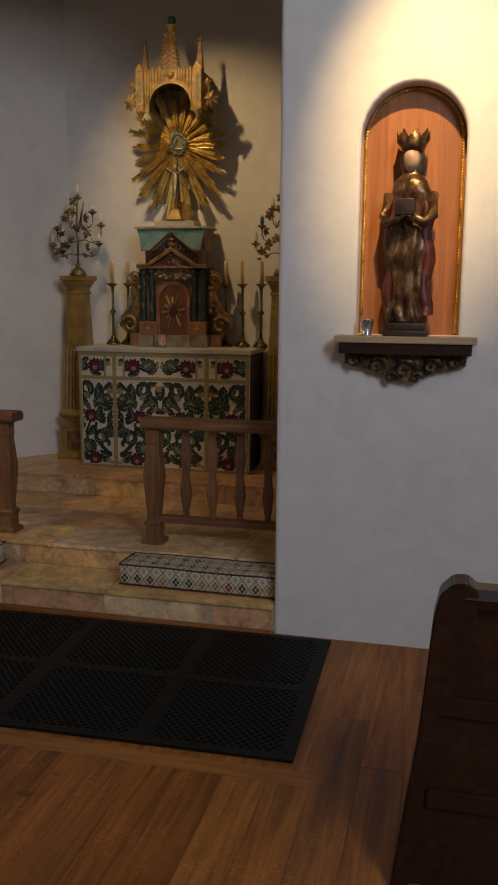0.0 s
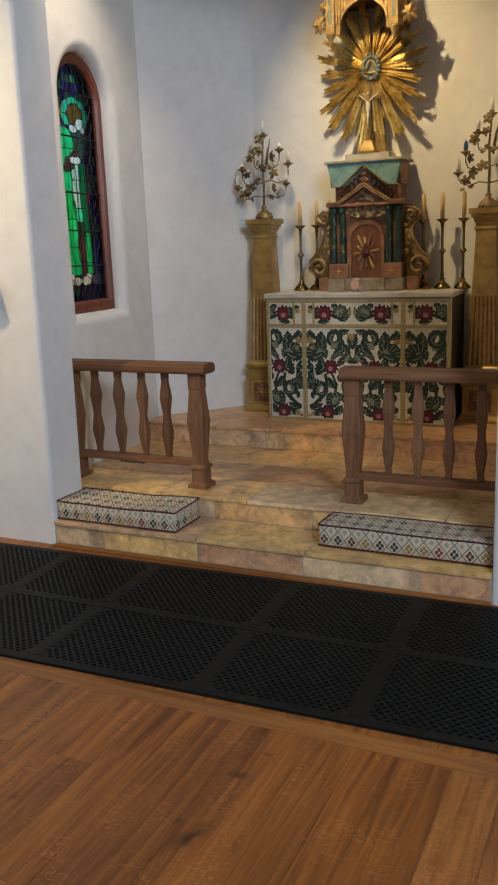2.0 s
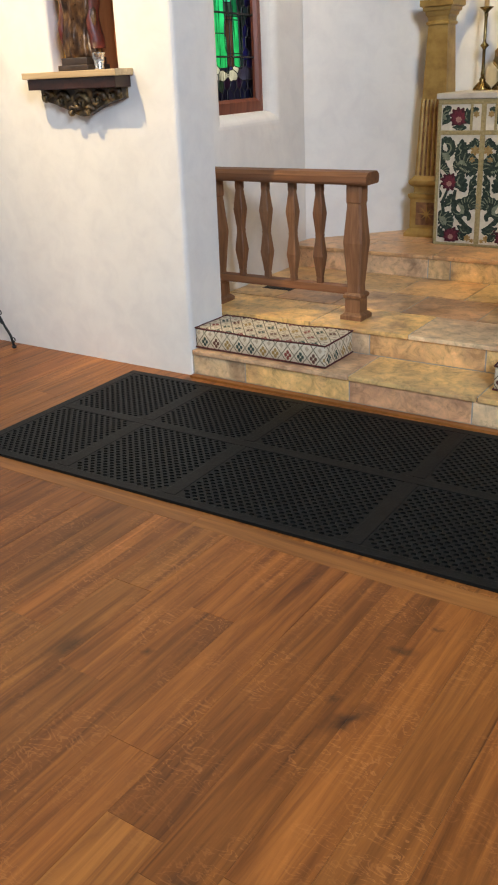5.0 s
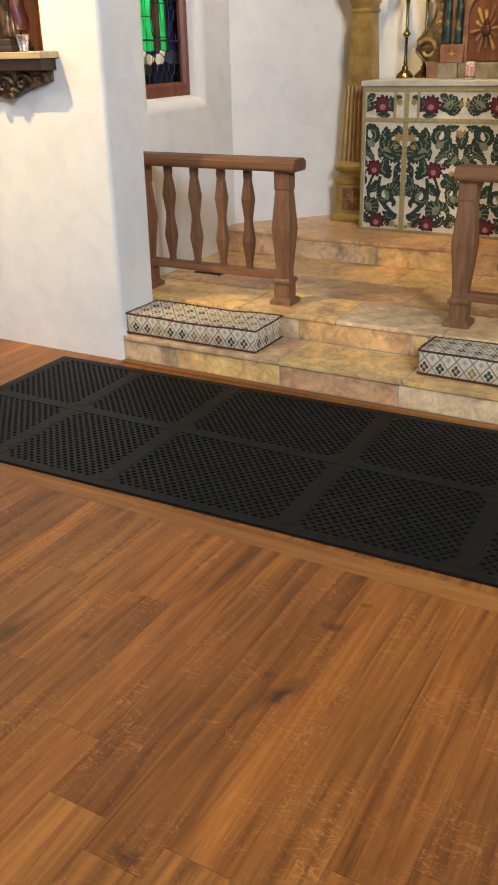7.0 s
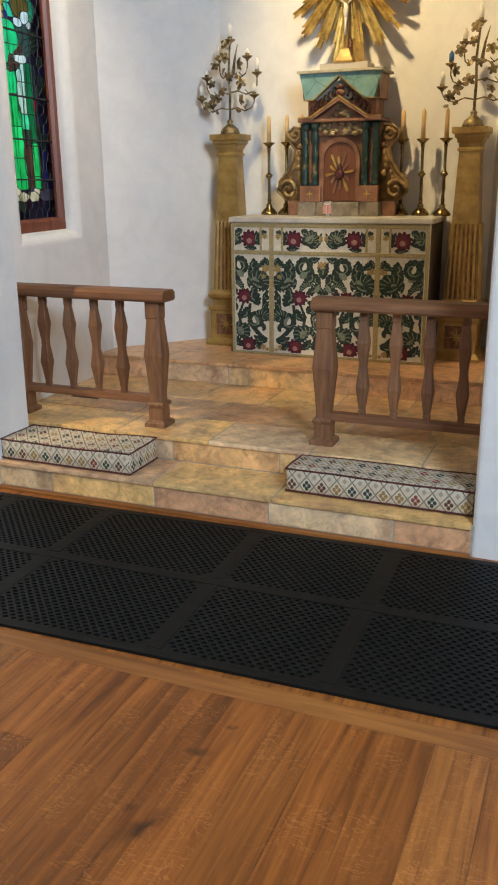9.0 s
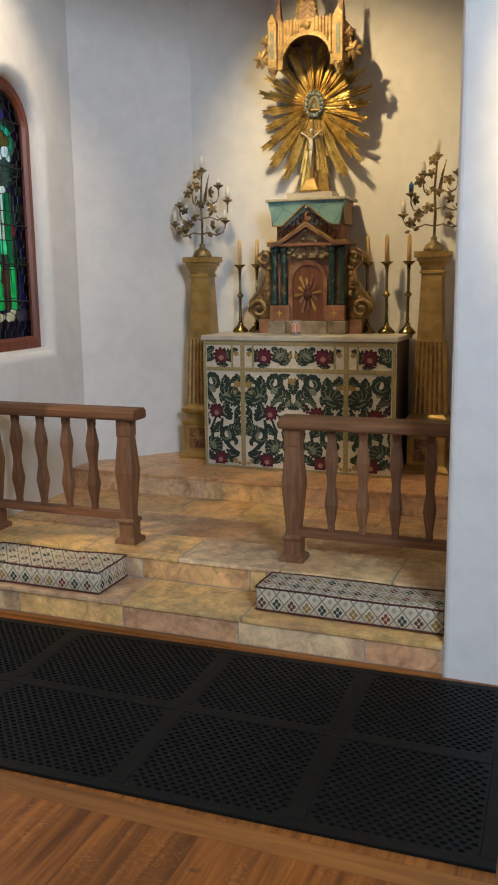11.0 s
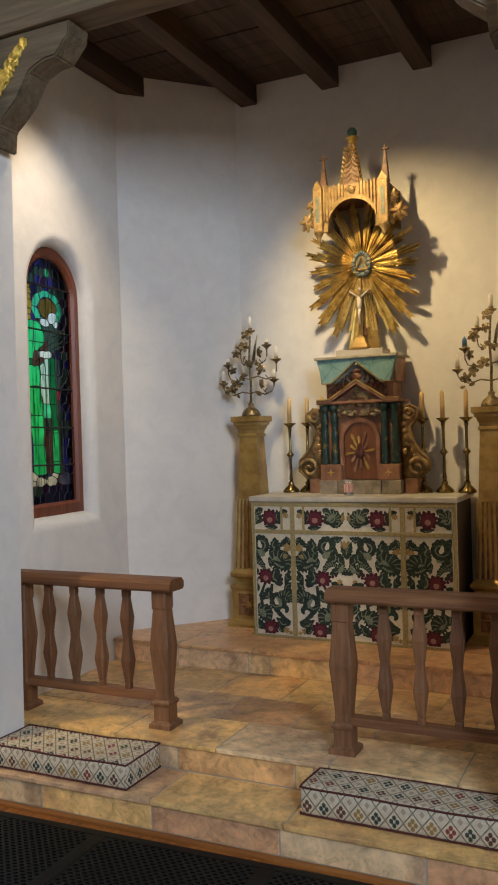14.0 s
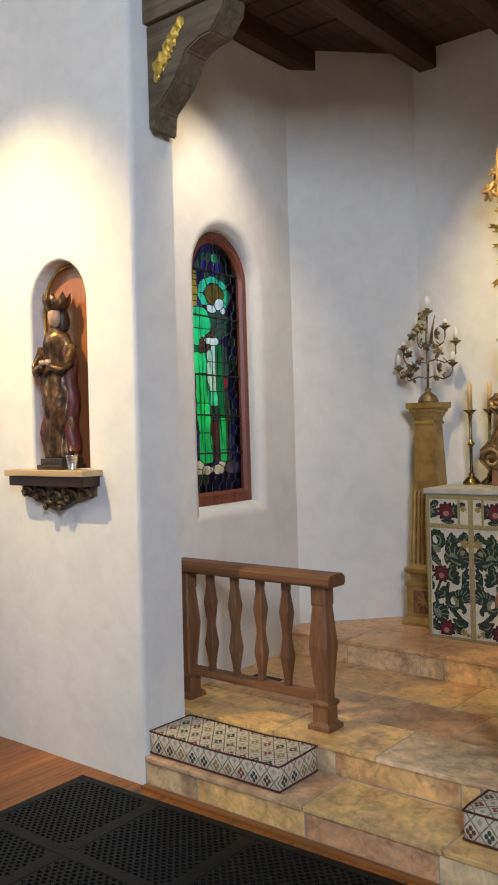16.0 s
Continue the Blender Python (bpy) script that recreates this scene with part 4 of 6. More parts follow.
def plume(cx, cy, r, a0, a1, w):
    """A curled acanthus plume: an arc with a smooth inner and a scalloped outer edge."""
    outer, inner = [], []
    for i in range(31):
        t = i / 30
        a, half = a0 + (a1 - a0) * t, w * math.sin(math.pi * t ** 0.7) ** 0.8
        k = r + half * (1 - 0.28 * (1 - abs(math.sin(7 * math.pi * t))))
        outer.append((cx + k * math.cos(a), cy - k * math.sin(a)))
        k = r - half * 0.7
        inner.append((cx + k * math.cos(a), cy - k * math.sin(a)))
    return outer + inner[::-1]


PLUMES = ((0.095, 0.415, 0.062, 3.5, -0.5, 0.040), (0.235, 0.775, 0.058, 3.6, -0.4, 0.038), (0.255, 0.455, 0.050, 3.2, 0.4, 0.024), (0.065, 0.66, 0.050, 3.4, -0.2, 0.030), (0.262, 0.112, 0.036, 2.9, -1.0, 0.034))
RINGS = ((0.222, 0.285, 0.066), (0.118, 0.665, 0.060), (0.305, 0.635, 0.044))


for bx in BANDS:
    for s in (-1, 1):
        def F(outline):
            return [(bx + s * a * 1.07, b) for a, b in outline]
        for cx, cy, r in ((0.150, 0.108, 0.064), (0.190, 0.500, 0.060), (0.165, 0.840, 0.060)):
            stitched("crimson_flower", EMB_RED, [(F(rosette(cx, cy, r, 11, 0.30)), 0.0030)], "crimson embroidered flower")
            stitched("flower_petals", EMB_BRIGHT, [(F(rosette(cx, cy + 0.002, r * 0.70, 9, 0.30)), 0.0056)], "brighter crimson petals")
            stitched("flower_heart", EMB_PINK, [(F(rosette(cx, cy + 0.012, r * 0.30, 7, 0.25)), 0.0084)], "faded rose flower centre")
        greens = [leaf(0.02, 0.44, 0.175, 0.405, 0.042, -0.035, 7), leaf(0.09, 0.565, 0.125, 0.42, 0.026, 0.015), leaf(0.215, 0.405, 0.285, 0.30, 0.020, 0.02),
                  leaf(0.235, 0.475, 0.335, 0.375, 0.015, 0.01), leaf(0.185, 0.805, 0.275, 0.70, 0.036, -0.03, 7), leaf(0.03, 0.815, 0.13, 0.775, 0.018, 0.01),
                  leaf(0.205, 0.135, 0.30, 0.06, 0.028, 0.01, 7), leaf(0.085, 0.15, 0.105, 0.05, 0.016), leaf(0.255, 0.16, 0.33, 0.11, 0.018),
                  leaf(0.10, 0.33, 0.125, 0.235, 0.024, 0.01), leaf(0.275, 0.85, 0.335, 0.80, 0.022), leaf(0.065, 0.60, 0.02, 0.53, 0.014), leaf(0.24, 0.60, 0.30, 0.555, 0.018)]
        greens += [leaf(0.03, 0.25, 0.09, 0.30, 0.016), leaf(0.135, 0.27, 0.165, 0.36, 0.016, 0.01), leaf(0.25, 0.235, 0.33, 0.225, 0.014, 0.012), leaf(0.30, 0.33, 0.335, 0.42, 0.016, 0.01),
                   leaf(0.245, 0.52, 0.33, 0.60, 0.018, -0.015), leaf(0.17, 0.575, 0.225, 0.665, 0.018, 0.012), leaf(0.29, 0.62, 0.335, 0.74, 0.016, 0.012), leaf(0.215, 0.86, 0.275, 0.78, 0.018),
                   leaf(0.03, 0.67, 0.07, 0.62, 0.016), leaf(0.02, 0.52, 0.06, 0.48, 0.013), leaf(0.07, 0.87, 0.12, 0.82, 0.014), leaf(0.10, 0.17, 0.19, 0.165, 0.012), leaf(0.03, 0.06, 0.10, 0.075, 0.012),
                   leaf(0.20, 0.045, 0.255, 0.075, 0.014), leaf(0.135, 0.475, 0.10, 0.435, 0.016), leaf(0.30, 0.16, 0.335, 0.06, 0.012), leaf(0.35, 0.47, 0.295, 0.41, 0.016), leaf(0.355, 0.72, 0.30, 0.64, 0.018, 0.01), leaf(0.345, 0.83, 0.285, 0.76, 0.018), leaf(0.35, 0.37, 0.315, 0.25, 0.014), leaf(0.345, 0.62, 0.31, 0.53, 0.012), leaf(0.05, 0.23, 0.02, 0.29, 0.012)]
        for cx, cy, r, a0, a1, w in PLUMES:
            stitched("green_plume", EMB_GREEN, [(F(plume(cx, cy, r, a0, a1, w)), 0.0026)], "dark green embroidered plume")
            for k in range(1, 9):
                t = k / 9.5
                a, half = a0 + (a1 - a0) * t, w * math.sin(math.pi * t ** 0.7) ** 0.8
                o = ribbon([(cx + (r + half * q) * math.cos(a + 0.18 * q), cy - (r + half * q) * math.sin(a + 0.18 * q)) for q in (-0.5, 0.0, 0.4, 0.8)], 0.0022)
                stitched("plume_vein", EMB_SAGE, [(F(o), 0.0052)], "pale sage vein")
        for cx, cy, r in RINGS:
            stitched("green_ring", EMB_GREEN, [(F(rosette(cx, cy, r, 11, 0.10, 44, 0.92)), 0.0027)], "dark green embroidered scroll")
            stitched("ring_line", EMB_SAGE, [(F(curl(cx, cy, r * 0.74, 1, 0.5, 0.0030)), 0.0054)], "pale sage line")
            stitched("ring_heart", IVORY, [(F(leaf(cx - 0.006, cy + 0.42 * r, cx + 0.010, cy - 0.42 * r, r * 0.13, 0.004, 2)), 0.0060)], "ivory slit")
        for o in greens:
            stitched("green_leaf", EMB_GREEN, [(F(o), 0.0020)], "dark green embroidered leaf")
            mx, my = sum(p[0] for p in o) / len(o), sum(p[1] for p in o) / len(o)
            stitched("leaf_vein", EMB_SAGE, [(F([(mx + (a - mx) * 0.62, my + (c - my) * 0.62) for a, c in o[3:28]] + [(mx + (a - mx) * 0.44, my + (c - my) * 0.44) for a, c in o[27:2:-1]]), 0.0050)], "pale sage leaf edge")
        for cx, cy, r, tn, st, w in ((0.222, 0.285, 0.056, 1, 0.2, 0.020), (0.118, 0.665, 0.052, 1, 2.2, 0.019), (0.075, 0.725, 0.046, -1, 1.0, 0.013), (0.27, 0.585, 0.036, -1, 0.4, 0.012)):
            stitched("green_scroll", EMB_GREEN, [(F(curl(cx, cy, r, tn, st, w)), 0.0024)], "dark green embroidered scroll")
        for o in (ribbon([(0.02, 0.60), (0.05, 0.56), (0.05, 0.50), (0.025, 0.455)], 0.012), ribbon([(0.15, 0.55), (0.16, 0.61), (0.13, 0.72), (0.07, 0.78), (0.03, 0.80)], 0.011),
                  ribbon([(0.20, 0.55), (0.23, 0.63), (0.22, 0.70), (0.17, 0.76)], 0.008), ribbon([(0.26, 0.36), (0.29, 0.34), (0.33, 0.36)], 0.008)):
            stitched("green_stem", EMB_GREEN, [(F(o), 0.0016)], "dark green embroidered stem")
        for o in (leaf(0.195, 0.365, 0.245, 0.32, 0.014), leaf(0.085, 0.40, 0.155, 0.395, 0.009, -0.02), leaf(0.09, 0.70, 0.125, 0.635, 0.012), leaf(0.2, 0.78, 0.26, 0.725, 0.010, -0.018), leaf(0.225, 0.12, 0.285, 0.075, 0.009), leaf(0.30, 0.46, 0.325, 0.40, 0.010), leaf(0.31, 0.65, 0.335, 0.70, 0.012)):
            stitched("sage_leaf", EMB_SAGE, [(F(o), 0.0036)], "pale sage embroidered leaf")
        for cx, cy, r in ((0.040, 0.305, 0.030), (0.055, 0.36, 0.018), (0.045, 0.09, 0.020), (0.335, 0.275, 0.026), (0.30, 0.515, 0.018), (0.325, 0.555, 0.018), (0.06, 0.855, 0.022), (0.03, 0.87, 0.014), (0.325, 0.83, 0.020), (0.325, 0.10, 0.022)):
            stitched("gold_blossom", EMB_GOLD, [(F(rosette(cx, cy, r, 6, 0.4)), 0.0026)], "ochre embroidered blossom")
        for cx, cy in ((0.262, 0.455), (0.275, 0.475), (0.255, 0.485), (0.215, 0.615), (0.235, 0.63), (0.105, 0.80), (0.12, 0.815), (0.10, 0.825)):
            stitched("red_berry", EMB_RED, [(F(rosette(cx, cy, 0.0095, 1, 0.0, 12)), 0.0022)], "small crimson embroidered berry")


# ---- tabernacle on the altar ----
TX, TF = C + 0.005, 2.185
TAB_WOOD = simple("red_brown_painted_wood", [(0.12, 0.052, 0.027), (0.25, 0.115, 0.060), (0.36, 0.185, 0.105)], 9, 0.48, 0.0, 0.4, 60)
CREST = simple("dark_red_brown_carving", [(0.06, 0.018, 0.010), (0.15, 0.052, 0.028), (0.26, 0.14, 0.06)], 25, 0.45, 0.1, 0.5, 60)
STONE_BLOCK = simple("grey_brown_stone", [(0.12, 0.09, 0.06), (0.26, 0.21, 0.15), (0.36, 0.31, 0.24)], 12, 0.7, 0, 0.5, 50)
tab = thing("tabernacle", "carved walnut altar tabernacle with green columns, scrolls and a turquoise pelmet", "tabernacle")


def tp(name, x0, x1, y0, y1, z0, z1, material, bevel=0.004, label=""):
    bm = bmesh.new()
    box(bm, TX + x0, TX + x1, y0, y1, z0, z1, bevel)
    return part(name, bm, material, tab, label)


for x0, x1 in ((-0.285, -0.155), (-0.15, 0.15), (0.155, 0.285)):
    tp("plinth_stone", x0, x1, TF - 0.02, 2.44, AT, AT + 0.092, STONE_BLOCK, 0.006, "mottled grey-brown plinth stone")
for s in (-1, 1):
    tp("column_base", min(s * 0.125, s * 0.275), max(s * 0.125, s * 0.275), TF - 0.012, 2.43, AT + 0.0925, AT + 0.20, TAB_WOOD, 0.005)
    bm = bmesh.new()
    for i in range(4):
        prism(bm, [(TX + s * 0.20, AT + 0.146), (TX + s * 0.20 + 0.008 * math.cos(i * 1.571 + 0.785), AT + 0.146 + 0.008 * math.sin(i * 1.571 + 0.785)), (TX + s * 0.20 + 0.027 * math.cos(i * 1.571 + 1.571), AT + 0.146 + 0.027 * math.sin(i * 1.571 + 1.571)), (TX + s * 0.20 + 0.008 * math.cos(i * 1.571 + 2.356), AT + 0.146 + 0.008 * math.sin(i * 1.571 + 2.356))], TF - 0.018, TF - 0.011)
    part("star", bm, GOLD, tab, "small gilded star")
tp("body", -0.235, 0.235, TF + 0.04, 2.44, AT + 0.093, 2.125, TAB_WOOD, 0.004)
tp("cornice", -0.29, 0.29, TF - 0.02, 2.44, 1.985, 2.005, TAB_WOOD, 0.006)
for cx in (-0.245, -0.175, 0.175, 0.245):
    bm = bmesh.new()
    prof = [(0.030, AT + 0.20), (0.030, AT + 0.215), (0.024, AT + 0.225)]
    for i in range(13):
        prof.append((0.0235 + 0.003 * math.sin(i * 1.4), AT + 0.235 + i * 0.0265))
    prof += [(0.022, 1.935), (0.030, 1.945), (0.034, 1.98)]
    lathe(bm, prof, 14, (TX + cx, TF + 0.02, 0))
    part("column", bm, GREEN_COL, tab, "dark green column wound with gilding", smooth=True)
# door with arched frame, rays and a heart
bm = bmesh.new()
hole, outer = arch_outline(TX - 0.112, TX + 0.112, AT + 0.10, 1.86, 18), arch_outline(TX - 0.14, TX + 0.14, AT + 0.094, 1.888, 18)
rings = [[bm.verts.new((a, d, b)) for a, b in o] for o, d in ((outer, TF + 0.038), (outer, TF + 0.012), (hole, TF + 0.016), (hole, TF + 0.036))]
for a, b in zip(rings, rings[1:]):
    for i in range(len(a) - 1):
        bm.faces.new((a[i], a[i + 1], b[i + 1], b[i]))
bmesh.ops.recalc_face_normals(bm, faces=bm.faces)
part("door_frame", bm, TAB_WOOD, tab, "arched carved door frame")
bm = bmesh.new()
prism(bm, arch_outline(TX - 0.111, TX + 0.111, AT + 0.10, 1.858, 18), TF + 0.027, TF + 0.04)
door = part("door", bm, wood("reddish_door_wood", (0.14, 0.05, 0.022), (0.27, 0.11, 0.05), 0.4, 2, 34), tab, "reddish arched tabernacle door")
HX, HZ = TX, 1.66
for i in range(12):
    a = 2 * math.pi * i / 12 + 0.1
    r0, r1 = 0.03, (0.095 if i % 2 == 0 else 0.070)
    bm = bmesh.new()
    n = (-math.sin(a), math.cos(a))
    prism(bm, [(HX + r0 * math.cos(a) + 0.004 * n[0], HZ + r0 * math.sin(a) + 0.004 * n[1]), (HX + r1 * math.cos(a) + 0.010 * n[0], HZ + r1 * 1.45 * math.sin(a) + 0.010 * n[1]), (HX + r1 * 1.08 * math.cos(a), HZ + r1 * 1.58 * math.sin(a)), (HX + r1 * math.cos(a) - 0.010 * n[0], HZ + r1 * 1.45 * math.sin(a) - 0.010 * n[1]), (HX + r0 * math.cos(a) - 0.004 * n[0], HZ + r0 * math.sin(a) - 0.004 * n[1])], TF + 0.016, TF + 0.0268)
    part("ray", bm, GOLD if i in (0, 3, 4, 5, 6, 10) else TAB_WOOD, door, "gilded ray")
bm = bmesh.new()
blob(bm, (HX, TF + 0.012, HZ - 0.008), (0.032, 0.018, 0.038), 3, 0.15)
blob(bm, (HX, TF + 0.012, HZ + 0.032), (0.018, 0.013, 0.026), 4, 0.3)
part("heart", bm, simple("dark_red_paint", [(0.06, 0.012, 0.01), (0.13, 0.03, 0.02)], 30, 0.35), door, "dark red carved heart", smooth=True)
# gable over the door
for s in (-1, 1):
    bm = bmesh.new()
    prism(bm, [(TX, 2.115), (TX + s * 0.19, 1.998), (TX + s * 0.285, 1.998), (TX + s * 0.285, 2.012), (TX + s * 0.195, 2.014), (TX, 2.138)], TF - 0.03, TF + 0.05)
    part("gable_moulding", bm, TAB_WOOD, tab)
    bm = bmesh.new()
    prism(bm, [(TX, 2.1382), (TX + s * 0.195, 2.0142), (TX + s * 0.284, 2.0122), (TX + s * 0.284, 2.019), (TX + s * 0.198, 2.021), (TX, 2.148)], TF - 0.034, TF - 0.012)
    part("gilt_edge", bm, GOLD, tab, "thin gilded edge")
bm = bmesh.new()
prism(bm, [(TX - 0.17, 1.90), (TX + 0.17, 1.90), (TX + 0.17, 1.998), (TX, 2.113), (TX - 0.17, 1.998)], TF + 0.018, TF + 0.039)
part("gable_panel", bm, TAB_WOOD, tab)
rnd = random.Random(3)
for k in range(46):
    t = rnd.uniform(-0.14, 0.14)
    bm = bmesh.new()
    blob(bm, (TX + t, TF + 0.014, 1.905 + rnd.random() * (0.185 - abs(t))), (0.021, 0.013, 0.015), k, 0.6)
    part("carved_leaf", bm, simple("gilt_walnut", [(0.12, 0.08, 0.04), (0.46, 0.35, 0.18)], 30, 0.42, 0.35, 0.5) if k == 0 else bpy.data.materials["gilt_walnut"], tab, "partly gilded carved leaf", smooth=True)
for s in (-1, 1):
    for k in range(6):
        bm = bmesh.new()
        x, z = TX + s * (0.045 + 0.03 * k), 2.165 - 0.022 * k
        tube(bm, [(x, TF + 0.02, z - 0.02), (x + s * 0.012, TF + 0.01, z), (x + s * 0.006, TF + 0.008, z + 0.026), (x - s * 0.008, TF + 0.01, z + 0.034)], 0.012, 6, 0.4)
        part("crest_flame", bm, CREST, tab, "carved crest leaf", smooth=True)
bm = bmesh.new()
blob(bm, (TX, TF + 0.0, 2.165), (0.036, 0.03, 0.028), 7, 0.3)
blob(bm, (TX, TF + 0.0, 2.20), (0.028, 0.026, 0.018), 8, 0.3)
part("crest_urn", bm, CREST, tab, "dark carved urn", smooth=True)
# side scrolls
SCROLL = simple("gilt_scroll_wood", [(0.10, 0.055, 0.022), (0.28, 0.17, 0.07), (0.42, 0.28, 0.11)], 20, 0.42, 0.2, 0.5)
for s in (-1, 1):
    def S(a, b):
        return (TX + s * a, b)
    bm = bmesh.new()
    edge = [(0.27 + (a - 0.27) * 1.42, z) for a, z in [(0.27, AT + 0.10), (0.36, AT + 0.10), (0.405, AT + 0.16), (0.40, AT + 0.23), (0.355, AT + 0.29), (0.325, AT + 0.36), (0.318, AT + 0.44), (0.352, AT + 0.50), (0.355, AT + 0.55), (0.325, AT + 0.585), (0.285, AT + 0.575), (0.27, AT + 0.53)]]
    prism(bm, [S(a, b) for a, b in edge], TF + 0.055, TF + 0.12)
    bmesh.ops.bevel(bm, geom=list(bm.edges), offset=0.008, segments=2, affect="EDGES")
    part("side_scroll", bm, SCROLL, tab, "carved and gilded side scroll", smooth=True)
    bm = bmesh.new()
    tube(bm, [(TX + s * (a - 0.006), TF + 0.052, z) for a, z in edge[1:11]], 0.008, 6)
    part("scroll_rim", bm, SCROLL, tab, "gilded raised rim", smooth=True)
    for k in range(9):
        f = k / 8
        bm = bmesh.new()
        blob(bm, (TX + s * (0.36 - 0.055 * math.sin(math.pi * f * 0.8)), TF + 0.05, AT + 0.25 + 0.27 * f), (0.010, 0.008, 0.013), k, 0.3, 1)
        part("scroll_bead", bm, SCROLL, tab, "gilded bead", smooth=True)
    for cx, cz, r, tn in ((0.378, AT + 0.172, 0.074, 1), (0.328, AT + 0.535, 0.048, -1)):
        bm = bmesh.new()
        tube(bm, [(TX + s * (cx + r * (1 - 0.06 * i) * math.cos(tn * i * 0.6)), TF + 0.05 - 0.001 * i, cz + r * (1 - 0.06 * i) * math.sin(tn * i * 0.6)) for i in range(15)], 0.015, 7, 0.7)
        part("volute", bm, SCROLL, tab, "gilded volute", smooth=True)
    for k in range(5):
        bm = bmesh.new()
        blob(bm, (TX + s * (0.298 + 0.012 * math.sin(k)), TF + 0.052, AT + 0.28 + 0.045 * k), (0.016, 0.010, 0.020), k, 0.4)
        part("scroll_leaf", bm, SCROLL, tab, "gilded carved leaf", smooth=True)
    tp("scroll_foot", min(s * 0.29, s * 0.38), max(s * 0.29, s * 0.38), TF + 0.05, TF + 0.13, AT, AT + 0.10, TAB_WOOD, 0.004)
# pale board behind the cut-out
bm = bmesh.new()
prism(bm, [(TX - 0.19, 2.1262), (TX + 0.195, 2.1262), (TX + 0.06, 2.24), (TX - 0.07, 2.24)], TF + 0.0205, TF + 0.039)
part("pelmet_backing", bm, simple("grey_green_paint", [(0.20, 0.20, 0.15), (0.34, 0.34, 0.27)], 14, 0.6), tab, "pale grey-green board in the cut-out")
# turquoise pelmet with a gable cut out of its lower edge
bm = bmesh.new()
prism(bm, [(TX - 0.275, 2.285), (TX - 0.235, 2.125), (TX - 0.17, 2.125), (TX - 0.005, 2.262), (TX + 0.175, 2.125), (TX + 0.235, 2.125), (TX + 0.275, 2.285)], TF - 0.03, TF + 0.02)
part("pelmet", bm, TURQUOISE, tab, "turquoise marbled pelmet with a gable-shaped cut-out")
bm = bmesh.new()
prism(bm, [(TF - 0.028, 2.284), (TF + 0.021, 2.126), (2.42, 2.126), (2.445, 2.284)], TX + 0.235, TX + 0.262, "x")
part("pelmet_side", bm, TAB_WOOD, tab)
bm = bmesh.new()
prism(bm, [(TF - 0.028, 2.284), (TF + 0.021, 2.126), (2.42, 2.126), (2.445, 2.284)], TX - 0.262, TX - 0.235, "x")
part("pelmet_side", bm, TAB_WOOD, tab)
tp("top_board", -0.29, 0.29, TF - 0.045, 2.455, 2.2855, 2.303, simple("pale_worn_paint", [(0.30, 0.26, 0.18), (0.46, 0.42, 0.32)], 20, 0.6), 0.003, "pale worn top board")
for s in (-1, 1):
    bm = bmesh.new()
    prism(bm, [(TX + s * 0.006, 2.268), (TX + s * 0.006, 2.258), (TX + s * 0.172, 2.119), (TX + s * 0.24, 2.119), (TX + s * 0.24, 2.127), (TX + s * 0.176, 2.127)], TF - 0.036, TF - 0.029)
    part("pelmet_edging", bm, GOLD_DULL, tab, "narrow gold edging")

# ---- sunburst, crucifix and canopy ----
ped = tagged(part("stone_pedestal", (lambda b: (box(b, TX - 0.165, TX + 0.165, 2.24, 2.42, 2.303, 2.352, 0.006), b)[1])(bmesh.new()), MARBLE), "pale grey stone pedestal block on the tabernacle", "pedestal")
sun = thing("sunburst", "gilded wooden sunburst of fluted rays on a tapered stand", "sunburst")
SX, SY, SZ = C + 0.015, 2.375, 2.925
bm = bmesh.new()
prism(bm, [(SX - 0.115, 2.352), (SX + 0.105, 2.352), (SX + 0.05, 2.80), (SX + 0.04, 2.90), (SX - 0.04, 2.90), (SX - 0.055, 2.80)], 2.33, 2.40)
bmesh.ops.bevel(bm, geom=list(bm.edges), offset=0.008, segments=2, affect="EDGES")
part("stand", bm, GOLD_DULL, sun, "tapered gilded stand")
for q in range(14):
    side, lift = (q % 2) * 2 - 1, q // 2
    bm = bmesh.new()
    tube(bm, [(SX + side * (0.012 + 0.01 * i * math.cos(0.9 * i)) * (1.6 - 0.1 * lift), 2.325 - 0.002 * i, 2.37 + 0.022 * lift + 0.008 * math.sin(1.1 * i)) for i in range(6)], 0.007, 6, 0.6)
    part("stand_carving", bm, CARVED, sun, "carved scroll on the stand", smooth=True)
rnd = random.Random(11)
N = 44
